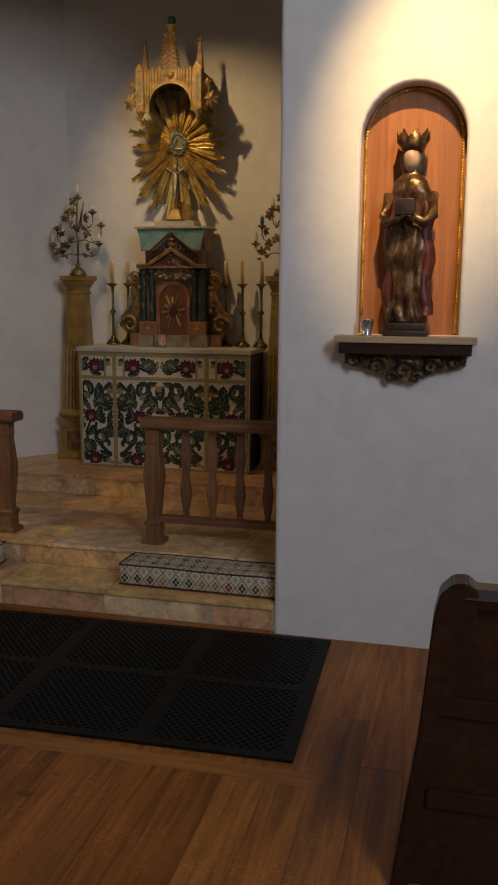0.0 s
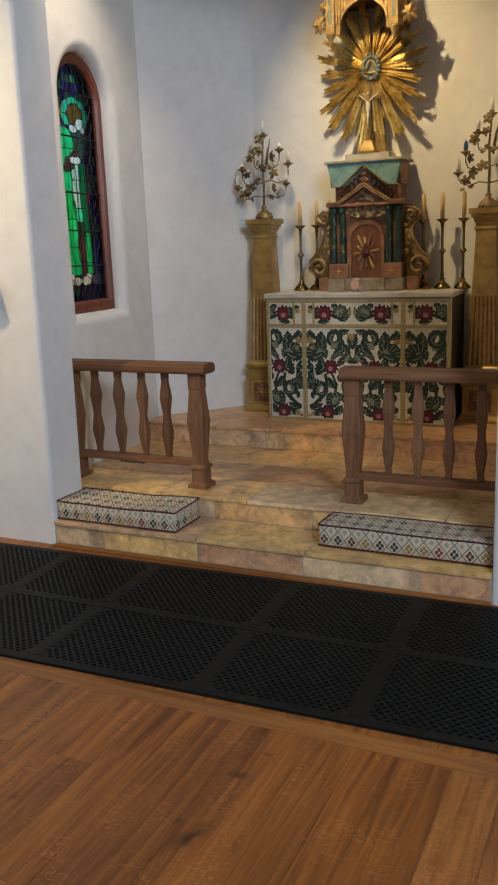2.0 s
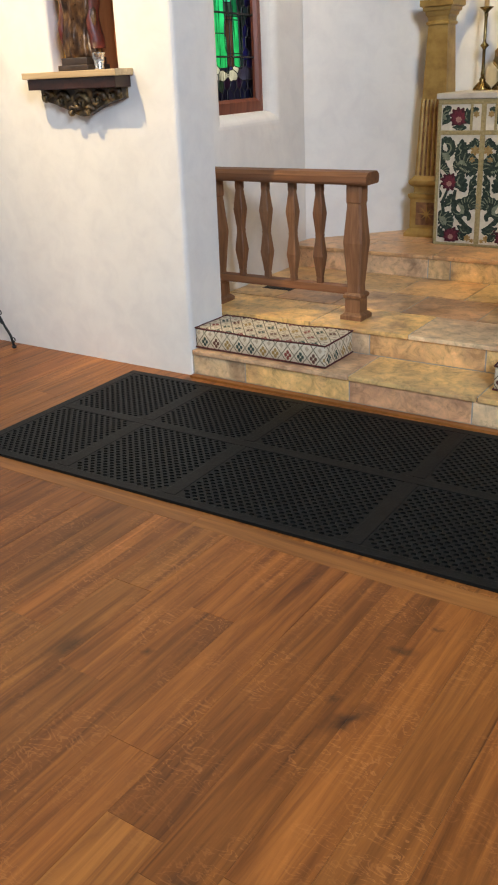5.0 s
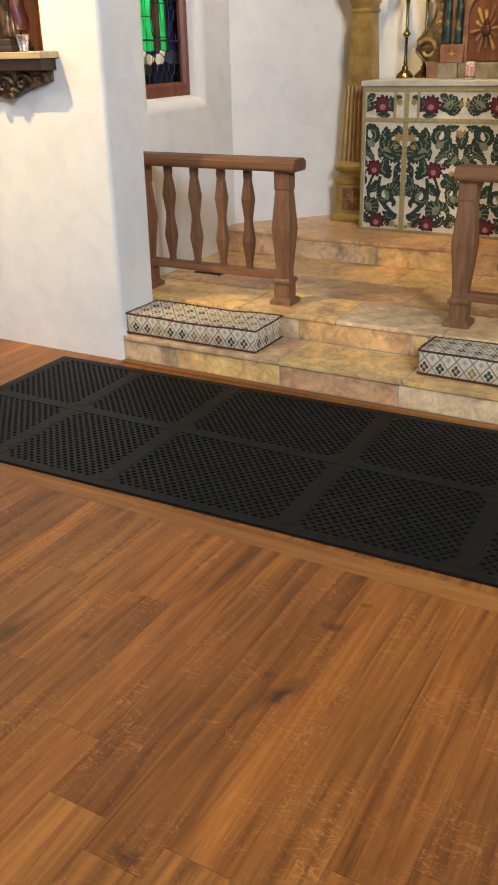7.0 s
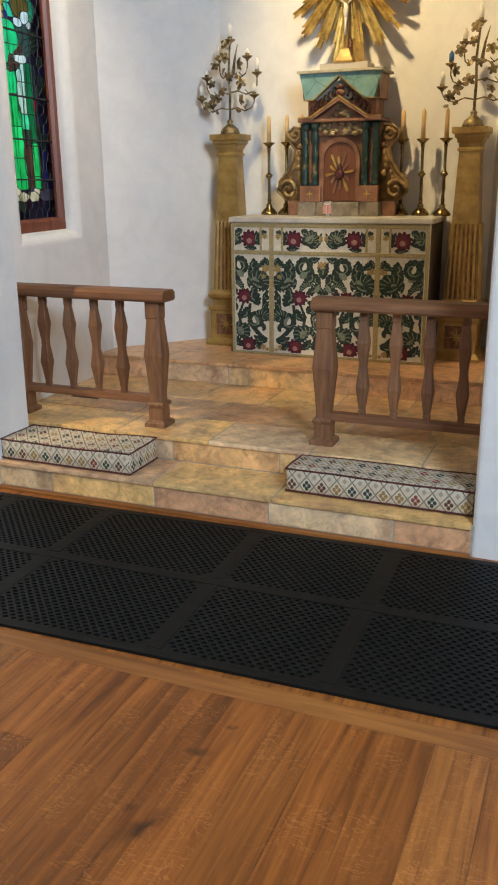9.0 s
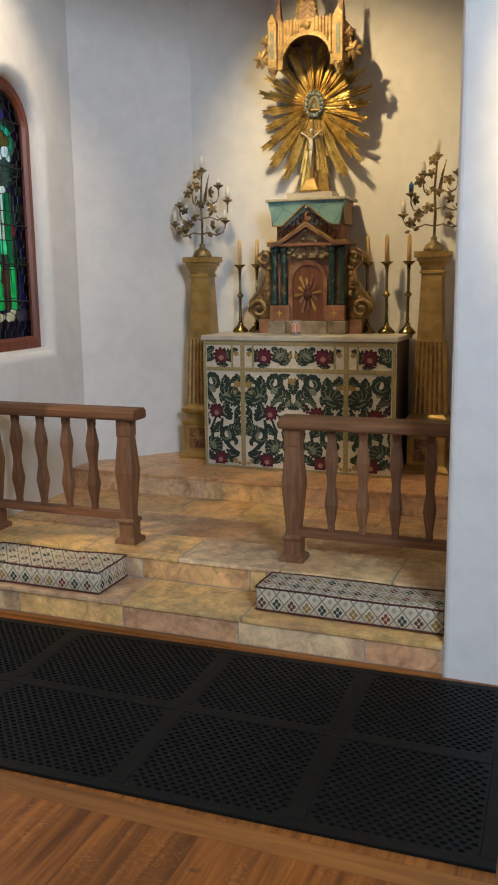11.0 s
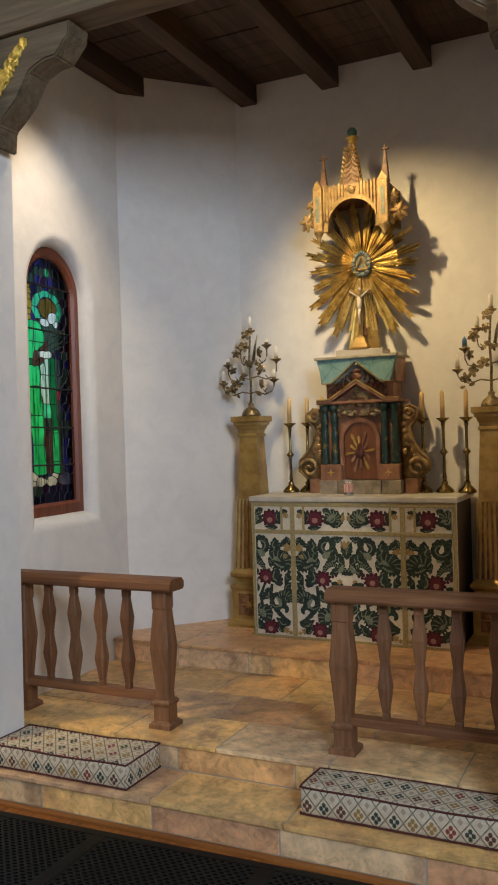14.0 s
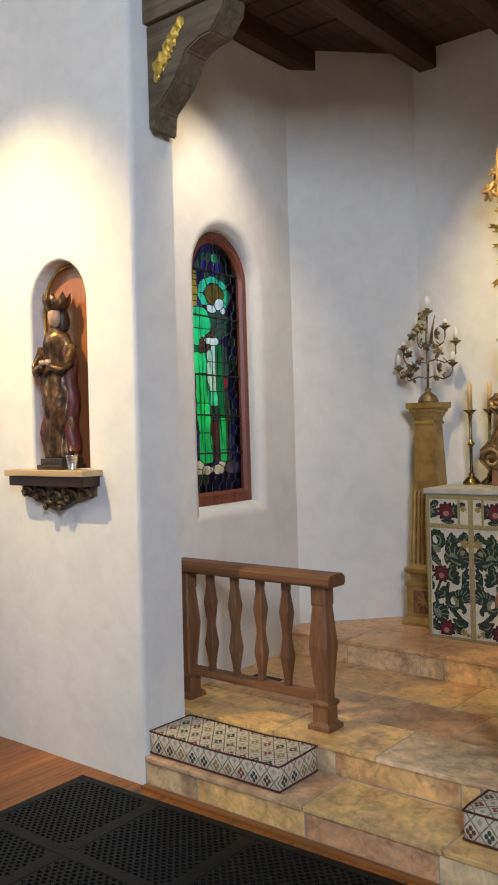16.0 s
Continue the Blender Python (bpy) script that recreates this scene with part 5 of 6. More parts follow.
for i in range(N):
    long = i % 2 == 0
    a = 2 * math.pi * (i + rnd.uniform(-0.12, 0.12)) / N
    down = max(0.0, -math.sin(a))
    full = 0.385 + 0.16 * down ** 1.5 + 0.075 * max(0.0, math.sin(a))
    r1 = full * (rnd.uniform(0.93, 1.05) if long else rnd.uniform(0.60, 0.80))
    w0, w1 = 0.008, (0.033 if long else 0.024) * (r1 / 0.40)
    bm = bmesh.new()
    # a bundle of two or three flat splints fanning outwards, each cut to its own length
    for k in ((-1, 0, 1) if long else (-1, 1)):
        tip = r1 * (1.0 if k == 0 else rnd.uniform(0.80, 0.97))
        share = 0.36 if long else 0.5
        ends = [(0.05, k * 0.66 - share), (tip, k * 0.66 - share), (tip - 0.016, k * 0.66), (tip + 0.006, k * 0.66 + share), (0.05, k * 0.66 + share)]
        ridge = -0.016 if k == 0 else -0.010
        top = [bm.verts.new((x, ridge * (1.25 if q < 0.66 * k else 0.75), q * (w0 + (w1 - w0) * x / r1))) for x, q in ends]
        low = [bm.verts.new((x, 0.004, q * (w0 + (w1 - w0) * x / r1))) for x, q in ends]
        bm.faces.new((top[0], top[1], top[2]))
        bm.faces.new((top[0], top[2], top[3], top[4]))
        bm.faces.new((low[2], low[1], low[0]))
        bm.faces.new((low[4], low[3], low[2], low[0]))
        for q in range(5):
            bm.faces.new((top[(q + 1) % 5], top[q], low[q], low[(q + 1) % 5]))
    bmesh.ops.recalc_face_normals(bm, faces=bm.faces)
    tilt = Matrix.Translation((SX, SY - (0.030 if long else 0.010), SZ)) @ Matrix.Rotation(-a, 4, "Y") @ Matrix.Rotation(radians(rnd.uniform(-2, 4)), 4, "Z") @ Matrix.Rotation(radians(rnd.uniform(-9, 9)), 4, "X")
    bmesh.ops.transform(bm, matrix=tilt, verts=bm.verts)
    part("ray", bm, GOLD, sun, "gilded ray of flat splints with notched ends")
bm = bmesh.new()
prism(bm, [(SX + 0.070 * math.cos(2 * math.pi * i / 28), SZ + 0.01 + 0.090 * math.sin(2 * math.pi * i / 28)) for i in range(28)], SY - 0.055, SY - 0.02)
bmesh.ops.bevel(bm, geom=[e for e in bm.edges if abs(e.verts[0].co.y - e.verts[1].co.y) < 1e-5], offset=0.008, segments=2, affect="EDGES")
part("medallion", bm, simple("grey_blue_clouds", [(0.07, 0.10, 0.095), (0.16, 0.20, 0.18), (0.34, 0.25, 0.10)], 30, 0.5, 0, 0.6, 40), sun, "oval grey-blue cloud medallion")
for q in range(16):
    a = 2 * math.pi * q / 16
    bm = bmesh.new()
    blob(bm, (SX + 0.058 * math.cos(a), SY - 0.058, SZ + 0.01 + 0.076 * math.sin(a)), (0.017, 0.012, 0.017), q, 0.4)
    part("cloud", bm, bpy.data.materials["grey_blue_clouds"], sun, "grey-blue carved cloud", smooth=True)
for (ax, az), (bx, bz) in (((-0.042, -0.028), (0.042, -0.028)), ((0.042, -0.028), (0.0, 0.05)), ((0.0, 0.05), (-0.042, -0.028))):
    bm = bmesh.new()
    tube(bm, [(SX + ax, SY - 0.064, SZ + az), (SX + bx, SY - 0.064, SZ + bz)], 0.007, 6)
    part("triangle_bar", bm, GOLD, sun, "small gilded bar of a triangle")
bm = bmesh.new()
KX, KY = SX - 0.01, 2.285
box(bm, KX - 0.014, KX + 0.014, KY + 0.005, KY + 0.02, 2.43, 2.83, 0.003)
box(bm, KX - 0.085, KX + 0.085, KY + 0.006, KY + 0.021, 2.735, 2.76, 0.003)
lathe(bm, [(0.062, 2.352), (0.062, 2.366), (0.046, 2.39), (0.030, 2.43), (0.018, 2.445)], at=(KX, KY + 0.013, 0), square=True)
cross = thing("crucifix", "gilded standing altar crucifix with a small ivory figure", "crucifix")
part("cross", bm, GOLD_DULL, cross)
bm = bmesh.new()
blob(bm, (KX, KY - 0.008, 2.665), (0.017, 0.013, 0.048), 1, 0.3)
blob(bm, (KX + 0.004, KY - 0.010, 2.76), (0.011, 0.012, 0.014), 2, 0.1)
tube(bm, [(KX, KY - 0.004, 2.63), (KX - 0.002, KY - 0.012, 2.58), (KX, KY - 0.004, 2.52)], 0.011, 8, 0.6)
for s in (-1, 1):
    tube(bm, [(KX + s * 0.012, KY - 0.006, 2.71), (KX + s * 0.045, KY - 0.004, 2.735), (KX + s * 0.070, KY, 2.752)], 0.0065, 6, 0.6)
part("figure", bm, simple("ivory_paint", [(0.62, 0.56, 0.46), (0.75, 0.70, 0.60)], 20, 0.5), cross, "plain ivory-coloured figure", smooth=True)

can = thing("canopy", "gilded gothic wall canopy with spire, pinnacles and leaf carving", "canopy")
CX, CF = C + 0.02, 2.12
Z0, Z1 = 3.115, 3.43
PALE_GOLD = simple("pale_gilding", [(0.17, 0.095, 0.035), (0.38, 0.245, 0.095), (0.52, 0.365, 0.16)], 22, 0.45, 0.35, 0.3, 60)
hw = 0.235
arch = [(CX - 0.165, Z0 + 0.06)]
for i in range(13):
    a = math.pi - math.pi * i / 12
    arch.append((CX + 0.165 * math.cos(a), Z0 + 0.045 + 0.175 * abs(math.sin(a)) ** 0.9))
bm = bmesh.new()
prism(bm, [(CX - hw, Z0 + 0.02)] + [(CX - 0.165, Z0 + 0.02)] + arch[1:] + [(CX + 0.165, Z0 + 0.02), (CX + hw, Z0 + 0.02), (CX + hw, Z1), (CX - hw, Z1)], CF, CF + 0.025)
part("front", bm, PALE_GOLD, can, "gilded front board cut with an arch")
bm = bmesh.new()
prism(bm, [(CX - hw + 0.001, Z1 - 0.07), (CX + hw - 0.001, Z1 - 0.07), (CX + hw - 0.001, Z1 - 0.001), (CX - hw + 0.001, Z1 - 0.001)], CF + 0.026, 2.475)
part("roof_box", bm, CARVED, can, "dark inner roof")
for s in (-1, 1):
    bm = bmesh.new()
    box(bm, min(CX + s * hw, CX + s * (hw - 0.025)), max(CX + s * hw, CX + s * (hw - 0.025)), CF + 0.026, 2.475, Z0 + 0.06, Z1 - 0.071)
    part("side_board", bm, PALE_GOLD, can)
    for k in range(8):
        x = CX + s * (0.055 + 0.022 * k)
        top = Z1 + 0.012 * (k % 2)
        bot = Z0 + 0.075 + math.sqrt(max(0, 0.165 ** 2 - (x - CX) ** 2)) * 1.0 + 0.015
        bm = bmesh.new()
        box(bm, x - 0.007, x + 0.007, CF - 0.012, CF - 0.0005, min(bot, top - 0.08), top, 0.003)
        part("rib", bm, PALE_GOLD, can, "gilded upright rib")
    # corner turret with a painted panel
    tx = CX + s * 0.225
    bm = bmesh.new()
    box(bm, tx - 0.03, tx + 0.03, CF - 0.035, CF - 0.001, Z0 + 0.03, Z1 - 0.01, 0.004)
    prism(bm, [(tx - 0.034, Z1 - 0.01), (tx + 0.034, Z1 - 0.01), (tx, Z1 + 0.045)], CF - 0.038, CF + 0.0)
    part("turret", bm, PALE_GOLD, can)
    bm = bmesh.new()
    box(bm, tx - 0.012, tx + 0.012, CF - 0.039, CF - 0.0355, Z0 + 0.08, Z1 - 0.06)
    part("turret_panel", bm, bpy.data.materials["grey_blue_clouds"], can, "narrow blue-green painted panel")
    bm = bmesh.new()
    lathe(bm, [(0.004, Z0 - 0.055), (0.014, Z0 - 0.04), (0.012, Z0 - 0.03), (0.026, Z0), (0.034, Z0 + 0.012), (0.034, Z0 + 0.0295)], 10, (tx, CF - 0.02, 0))
    part("pendant", bm, PALE_GOLD, can, "turned gilded pendant", smooth=True)
    px = CX + s * 0.215
    bm = bmesh.new()
    lathe(bm, [(0.024, Z1), (0.022, Z1 + 0.02), (0.008, Z1 + 0.19), (0.008, Z1 + 0.20)], at=(px, CF + 0.08, 0), square=True)
    part("pinnacle", bm, CARVED, can, "slim dark pinnacle")
    bm = bmesh.new()
    for w, z0, z1 in ((0.008, Z1 + 0.195, Z1 + 0.245), (0.026, Z1 + 0.21, Z1 + 0.226)):
        box(bm, px - w, px + w, CF + 0.072, CF + 0.088, z0, z1, 0.003)
    part("finial", bm, CARVED, can, "cross-shaped finial")
    # carved leaves and a flower beside the turret
    for cx, cz, big, n in ((0.315, Z0 + 0.10, 0.062, 7), (0.285, Z0 + 0.21, 0.040, 6), (0.262, Z0 + 0.155, 0.030, 5)):
        for i in range(n):
            a = 2 * math.pi * i / n + 0.3
            x, z = CX + s * cx, cz
            bm = bmesh.new()
            blob(bm, (0, 0, 0), (big * 0.55, 0.010, big * 0.27), i + n, 0.35)
            bmesh.ops.transform(bm, matrix=Matrix.Translation((x + 0.5 * big * math.cos(a), CF + 0.02 - 0.012 * (i % 2), z + 0.5 * big * math.sin(a))) @ Matrix.Rotation(-a, 4, "Y") @ Matrix.Rotation(radians(22), 4, "Z"), verts=bm.verts)
            part("leaf_carving", bm, PALE_GOLD, can, "gilded carved leaf", smooth=True)
    bm = bmesh.new()
    tube(bm, [(CX + s * 0.235, CF + 0.03, Z0 + 0.07), (CX + s * 0.27, CF + 0.03, Z0 + 0.13), (CX + s * 0.30, CF + 0.03, Z0 + 0.10), (CX + s * 0.29, CF + 0.03, Z0 + 0.22)], 0.008, 6, 0.6)
    part("stalk", bm, PALE_GOLD, can, "gilded carved stalk", smooth=True)
bm = bmesh.new()
lathe(bm, [(0.058, Z1 - 0.004), (0.050, Z1 + 0.04), (0.020, Z1 + 0.27), (0.020, Z1 + 0.275)], at=(CX, CF + 0.06, 0), square=True)
part("spire", bm, CARVED, can, "tapering brown and gilded spire")
for s in (-1, 0, 1):
    bm = bmesh.new()
    tube(bm, [(CX + s * 0.068, CF + 0.012, Z1 - 0.01), (CX + s * 0.045, CF + 0.02, Z1 + 0.10), (CX + s * 0.020, CF + 0.036, Z1 + 0.272)], 0.0075 if s else 0.005, 6, 0.7)
    part("spire_rib", bm, PALE_GOLD, can, "gilded spire rib", smooth=True)
for k in range(7):
    z = Z1 + 0.02 + 0.036 * k
    for s in (-1, 1):
        bm = bmesh.new()
        w = 0.046 - 0.0048 * k
        tube(bm, [(CX + s * w, CF + 0.008 + 0.003 * k, z - 0.014), (CX + s * w * 0.4, CF + 0.004 + 0.003 * k, z), (CX + s * 0.002, CF + 0.008 + 0.003 * k, z + 0.016)], 0.005, 6, 0.8)
        part("tracery", bm, PALE_GOLD, can, "pierced gilded tracery", smooth=True)
for s in (-1, 1):
    for k in range(8):
        z = Z1 + 0.03 + 0.03 * k
        r = 0.066 - 0.005 * k
        bm = bmesh.new()
        tube(bm, [(CX + s * (r - 0.012), CF + 0.02, z - 0.008), (CX + s * (r + 0.008), CF + 0.012, z), (CX + s * (r + 0.006), CF + 0.012, z + 0.014)], 0.009, 6, 0.6)
        part("crocket", bm, GOLD, can, "gilded crocket", smooth=True)
bm = bmesh.new()
blob(bm, (CX, CF - 0.004, Z1 - 0.035), (0.034, 0.010, 0.022), 5, 0.9, 3)
part("keystone", bm, PALE_GOLD, can, "carved gilded keystone", smooth=True)
bm = bmesh.new()
lathe(bm, [(0.026, Z1 + 0.275), (0.030, Z1 + 0.285), (0.028, Z1 + 0.30), (0.046, Z1 + 0.312), (0.044, Z1 + 0.322), (0.024, Z1 + 0.326)], 14, (CX, CF + 0.06, 0))
part("spire_cap", bm, GOLD, can, "gilded moulded cap", smooth=True)
bm = bmesh.new()
lathe(bm, [(0.024, Z1 + 0.326), (0.033, Z1 + 0.345), (0.033, Z1 + 0.366), (0.022, Z1 + 0.382), (0.004, Z1 + 0.386)], 14, (CX, CF + 0.06, 0))
part("ball", bm, simple("dark_green_paint", [(0.012, 0.05, 0.045), (0.03, 0.10, 0.085)], 20, 0.35), can, "dark green ball", smooth=True)


# ---- pedestals with candelabra ----
def pedestal(px, py):
    ob = thing("tapered_pedestal", "tall tapered gold-painted pedestal with fluted lower shaft beside the altar", "pedestal", "pedestals", (px, py, H3))
    bm = bmesh.new()
    lathe(bm, [(0.158, 0.0), (0.158, 0.02), (0.150, 0.032), (0.138, 0.05), (0.128, 0.055), (0.128, 0.255), (0.136, 0.262), (0.140, 0.275), (0.140, 0.29), (0.124, 0.295)], square=True)
    part("base", bm, GOLD_DULL, ob)
    for d in range(4):
        bm = bmesh.new()
        box(bm, -0.082, 0.082, -0.132, -0.1285, 0.08, 0.235, 0.001)
        part("panel", bm, CARVED, ob, "dark recessed panel").matrix_basis = pose(0, 0, 0, 0, 0, 90 * d)
        bm = bmesh.new()
        for i in range(8):
            a = i * math.pi / 4
            r = 0.066 if i % 2 == 0 else 0.052
            prism(bm, [(0, 0.158), (0.014 * math.cos(a + 0.39), 0.158 + 0.014 * math.sin(a + 0.39)), (r * math.cos(a), 0.158 + r * math.sin(a)), (0.014 * math.cos(a - 0.39), 0.158 + 0.014 * math.sin(a - 0.39))], -0.139, -0.1325)
        part("star", bm, GOLD_DULL, ob, "carved gold star").matrix_basis = pose(0, 0, 0, 0, 0, 90 * d)
    bm = bmesh.new()
    lathe(bm, [(0.112, 0.295), (0.108, 0.31), (0.112, 0.335), (0.134, 0.352), (0.140, 0.365), (0.140, 0.38), (0.126, 0.39), (0.118, 0.40), (0.112, 0.41)], square=True)
    part("shaft_moulding", bm, GOLD_DULL, ob)
    bm = bmesh.new()
    lathe(bm, [(0.104, 0.41), (0.066, 1.36)], square=True)
    part("shaft", bm, GOLD_DULL, ob)
    for d in range(4):
        # dark sheet behind the flutes: the shade of their grooves put into colour
        bm = bmesh.new()
        vs = [bm.verts.new(c) for c in ((-0.100, -0.1055, 0.412), (0.100, -0.1055, 0.412), (0.081, -0.0865, 0.895), (-0.081, -0.0865, 0.895))]
        bm.faces.new(vs)
        part("groove_shade", bm, CARVED, ob, "dark sheet painted in as shade between the flutes").matrix_basis = pose(0, 0, 0, 0, 0, 90 * d)
        for k in range(6):
            f = (k - 2.5) / 3.0
            bm = bmesh.new()
            r0, r1 = 0.104, 0.0845
            tube(bm, [(f * r0 * 0.98, -r0 - 0.004, 0.412), (f * r1 * 0.98, -r1 - 0.004, 0.90)], 0.0105, 6, 0.85)
            part("flute", bm, GOLD_DULL, ob).matrix_basis = pose(0, 0, 0, 0, 0, 90 * d)
    bm = bmesh.new()
    lathe(bm, [(0.067, 1.345), (0.077, 1.352), (0.077, 1.365), (0.069, 1.372), (0.071, 1.395), (0.080, 1.405), (0.084, 1.425), (0.096, 1.432), (0.096, 1.45), (0.112, 1.458), (0.112, 1.494)], square=True)
    part("capital", bm, GOLD_DULL, ob)
    return ob


PEDS = ((-0.878, 2.285), (0.815, 2.285))
for p in PEDS:
    pedestal(*p)


def candelabrum(px, py, seed, blue):
    ob = thing("candelabrum", "old bronze candelabrum of curling branches, leaves and white candles" if not blue else "old bronze leafy candelabrum with white candles and one blue candle", "candelabrum", "candelabra", (px, py, H3 + 1.494))
    rnd = random.Random(seed)
    bm = bmesh.new()
    lathe(bm, [(0.068, 0.0), (0.070, 0.012), (0.058, 0.04), (0.03, 0.062), (0.018, 0.075), (0.024, 0.088), (0.012, 0.10)], 16)
    for v in bm.verts:
        if v.co.z < 0.05:
            k = 1 + 0.10 * math.sin(8 * math.atan2(v.co.y, v.co.x))
            v.co.x, v.co.y = v.co.x * k, v.co.y * k
    part("foot", bm, BRONZE, ob, smooth=True)
    bm = bmesh.new()
    tube(bm, [(0, 0, 0.09), (0.004, 0, 0.25), (-0.004, 0, 0.42), (0.008, 0, 0.58)], 0.010, 8, 0.7)
    part("stem", bm, BRONZE, ob, smooth=True)
    arms = [(-0.205, -0.02, 0.245, 0.165), (0.195, -0.02, 0.255, 0.165), (-0.15, -0.05, 0.375, 0.265), (0.20, 0.02, 0.40, 0.275), (-0.085, 0.03, 0.505, 0.385), (0.15, -0.03, 0.50, 0.385), (0.01, 0.0, 0.615, 0.56)]
    for k, (x, y, z, z0) in enumerate(arms):
        bm = bmesh.new()
        if abs(x) > 0.02:
            tube(bm, [(0, 0, z0), (x * 0.3, y * 0.3, z0 + 0.012), (x * 0.62, y * 0.62, z0 - 0.012), (x * 0.9, y * 0.9, z0 + 0.008), (x, y, z0 + 0.045), (x, y, z - 0.01)], 0.0055, 6, 0.8)
            part("branch", bm, BRONZE, ob, smooth=True)
            bm = bmesh.new()
            tube(bm, [(x * 0.62 + 0.017 * (1 - 0.05 * i) * math.cos(i * 0.6), y * 0.62, z0 + 0.008 + 0.018 * (1 - 0.05 * i) * math.sin(i * 0.6 - 1.5)) for i in range(12)], 0.0035, 5, 0.5)
            part("tendril", bm, BRONZE, ob, smooth=True)
        bm = bmesh.new()
        lathe(bm, [(0.006, z - 0.03), (0.012, z - 0.018), (0.034, z - 0.004), (0.037, z + 0.004), (0.014, z + 0.004), (0.016, z + 0.02)], 12, (x, y, 0))
        part("drip_pan", bm, BRONZE, ob, smooth=True)
        is_blue = blue and k == 2
        h = (0.075, 0.055, 0.03, 0.075, 0.065, 0.03, 0.085)[k] * (1.9 if is_blue else 1)
        bm = bmesh.new()
        lathe(bm, [(0.016, z + 0.018), (0.016, z + h), (0.008, z + h + 0.012), (0.0015, z + h + 0.022)], 10, (x, y, 0))
        part("candle", bm, BLUE_WAX if is_blue else WHITE_WAX, ob, "blue candle" if is_blue else "short white candle", smooth=True)
    # five-petalled metal flowers along the stem and on the branches
    spots = [(-0.105, -0.03, 0.23), (0.10, -0.03, 0.225), (-0.12, -0.04, 0.335), (0.105, -0.04, 0.335), (-0.035, -0.05, 0.28), (-0.10, -0.02, 0.455), (0.09, -0.03, 0.455), (-0.02, -0.04, 0.50), (-0.01, -0.03, 0.585), (-0.15, -0.03, 0.19), (0.02, -0.05, 0.375)]
    for k, c in enumerate(spots):
        face = Matrix.Translation(Vector(c)) @ Euler((rnd.uniform(-0.6, 0.5), rnd.uniform(-0.4, 0.4), rnd.uniform(-0.7, 0.9))).to_matrix().to_4x4()
        big = rnd.uniform(0.032, 0.044)
        bm = bmesh.new()
        for i in range(5):
            a = i * 1.2566 + k
            tip = [(0.0, 0.0, 0.0), (0.45, 0.32, -0.12), (0.8, 0.30, -0.02), (1.05, 0.0, 0.12), (0.8, -0.30, -0.02), (0.45, -0.32, -0.12)]
            top = [bm.verts.new((big * (p * math.cos(a) - q * math.sin(a)), -0.002 + big * w, big * (p * math.sin(a) + q * math.cos(a)))) for p, q, w in tip]
            low = [bm.verts.new(v.co + Vector((0, 0.0035, 0))) for v in top]
            bm.faces.new(top)
            bm.faces.new(low[::-1])
            for q in range(6):
                bm.faces.new((top[(q + 1) % 6], top[q], low[q], low[(q + 1) % 6]))
        blob(bm, (0, -0.006, 0), (0.012, 0.012, 0.012), k, 0.3, 1)
        bmesh.ops.recalc_face_normals(bm, faces=bm.faces)
        bmesh.ops.transform(bm, matrix=face, verts=bm.verts)
        part("flower", bm, BRONZE, ob, "bronze five-petalled flower")
    for k in range(12):
        x0, y0, z, z0 = arms[k % 6]
        t = rnd.uniform(0.3, 0.9)
        p = Vector((x0 * t, y0 * t - 0.01, z0 + rnd.uniform(-0.035, 0.03)))
        L = rnd.uniform(0.035, 0.055)
        bm = bmesh.new()
        pts = [(0, 0, 0), (0.3, 0.33, 0.05), (0.55, 0.22, 0.10), (0.6, 0.40, 0.09), (1.0, 0.0, -0.05), (0.6, -0.40, 0.09), (0.55, -0.22, 0.10), (0.3, -0.33, 0.05)]
        top = [bm.verts.new((a * L, b * L, c * L + 0.0015)) for a, b, c in pts]
        low = [bm.verts.new((a * L, b * L, c * L - 0.0015)) for a, b, c in pts]
        bm.faces.new(top)
        bm.faces.new(low[::-1])
        for i in range(8):
            bm.faces.new((top[(i + 1) % 8], top[i], low[i], low[(i + 1) % 8]))
        bmesh.ops.transform(bm, matrix=Matrix.Translation(p) @ Euler((rnd.uniform(0.6, 2.4), rnd.uniform(-1, 1), rnd.uniform(0, 6.28))).to_matrix().to_4x4(), verts=bm.verts)
        part("leaf", bm, BRONZE, ob)
    bm = bmesh.new()
    tube(bm, [(0.03, 0, 0.40), (0.045, 0, 0.50), (0.07, -0.01, 0.585)], 0.013, 6, 0.2)
    part("bud_spray", bm, BRONZE, ob, smooth=True)
    return ob


BLUE_WAX = simple("blue_wax", [(0.03, 0.10, 0.20), (0.05, 0.15, 0.27)], 12, 0.45)
candelabrum(*PEDS[0], 5, False)
candelabrum(*PEDS[1], 9, True)

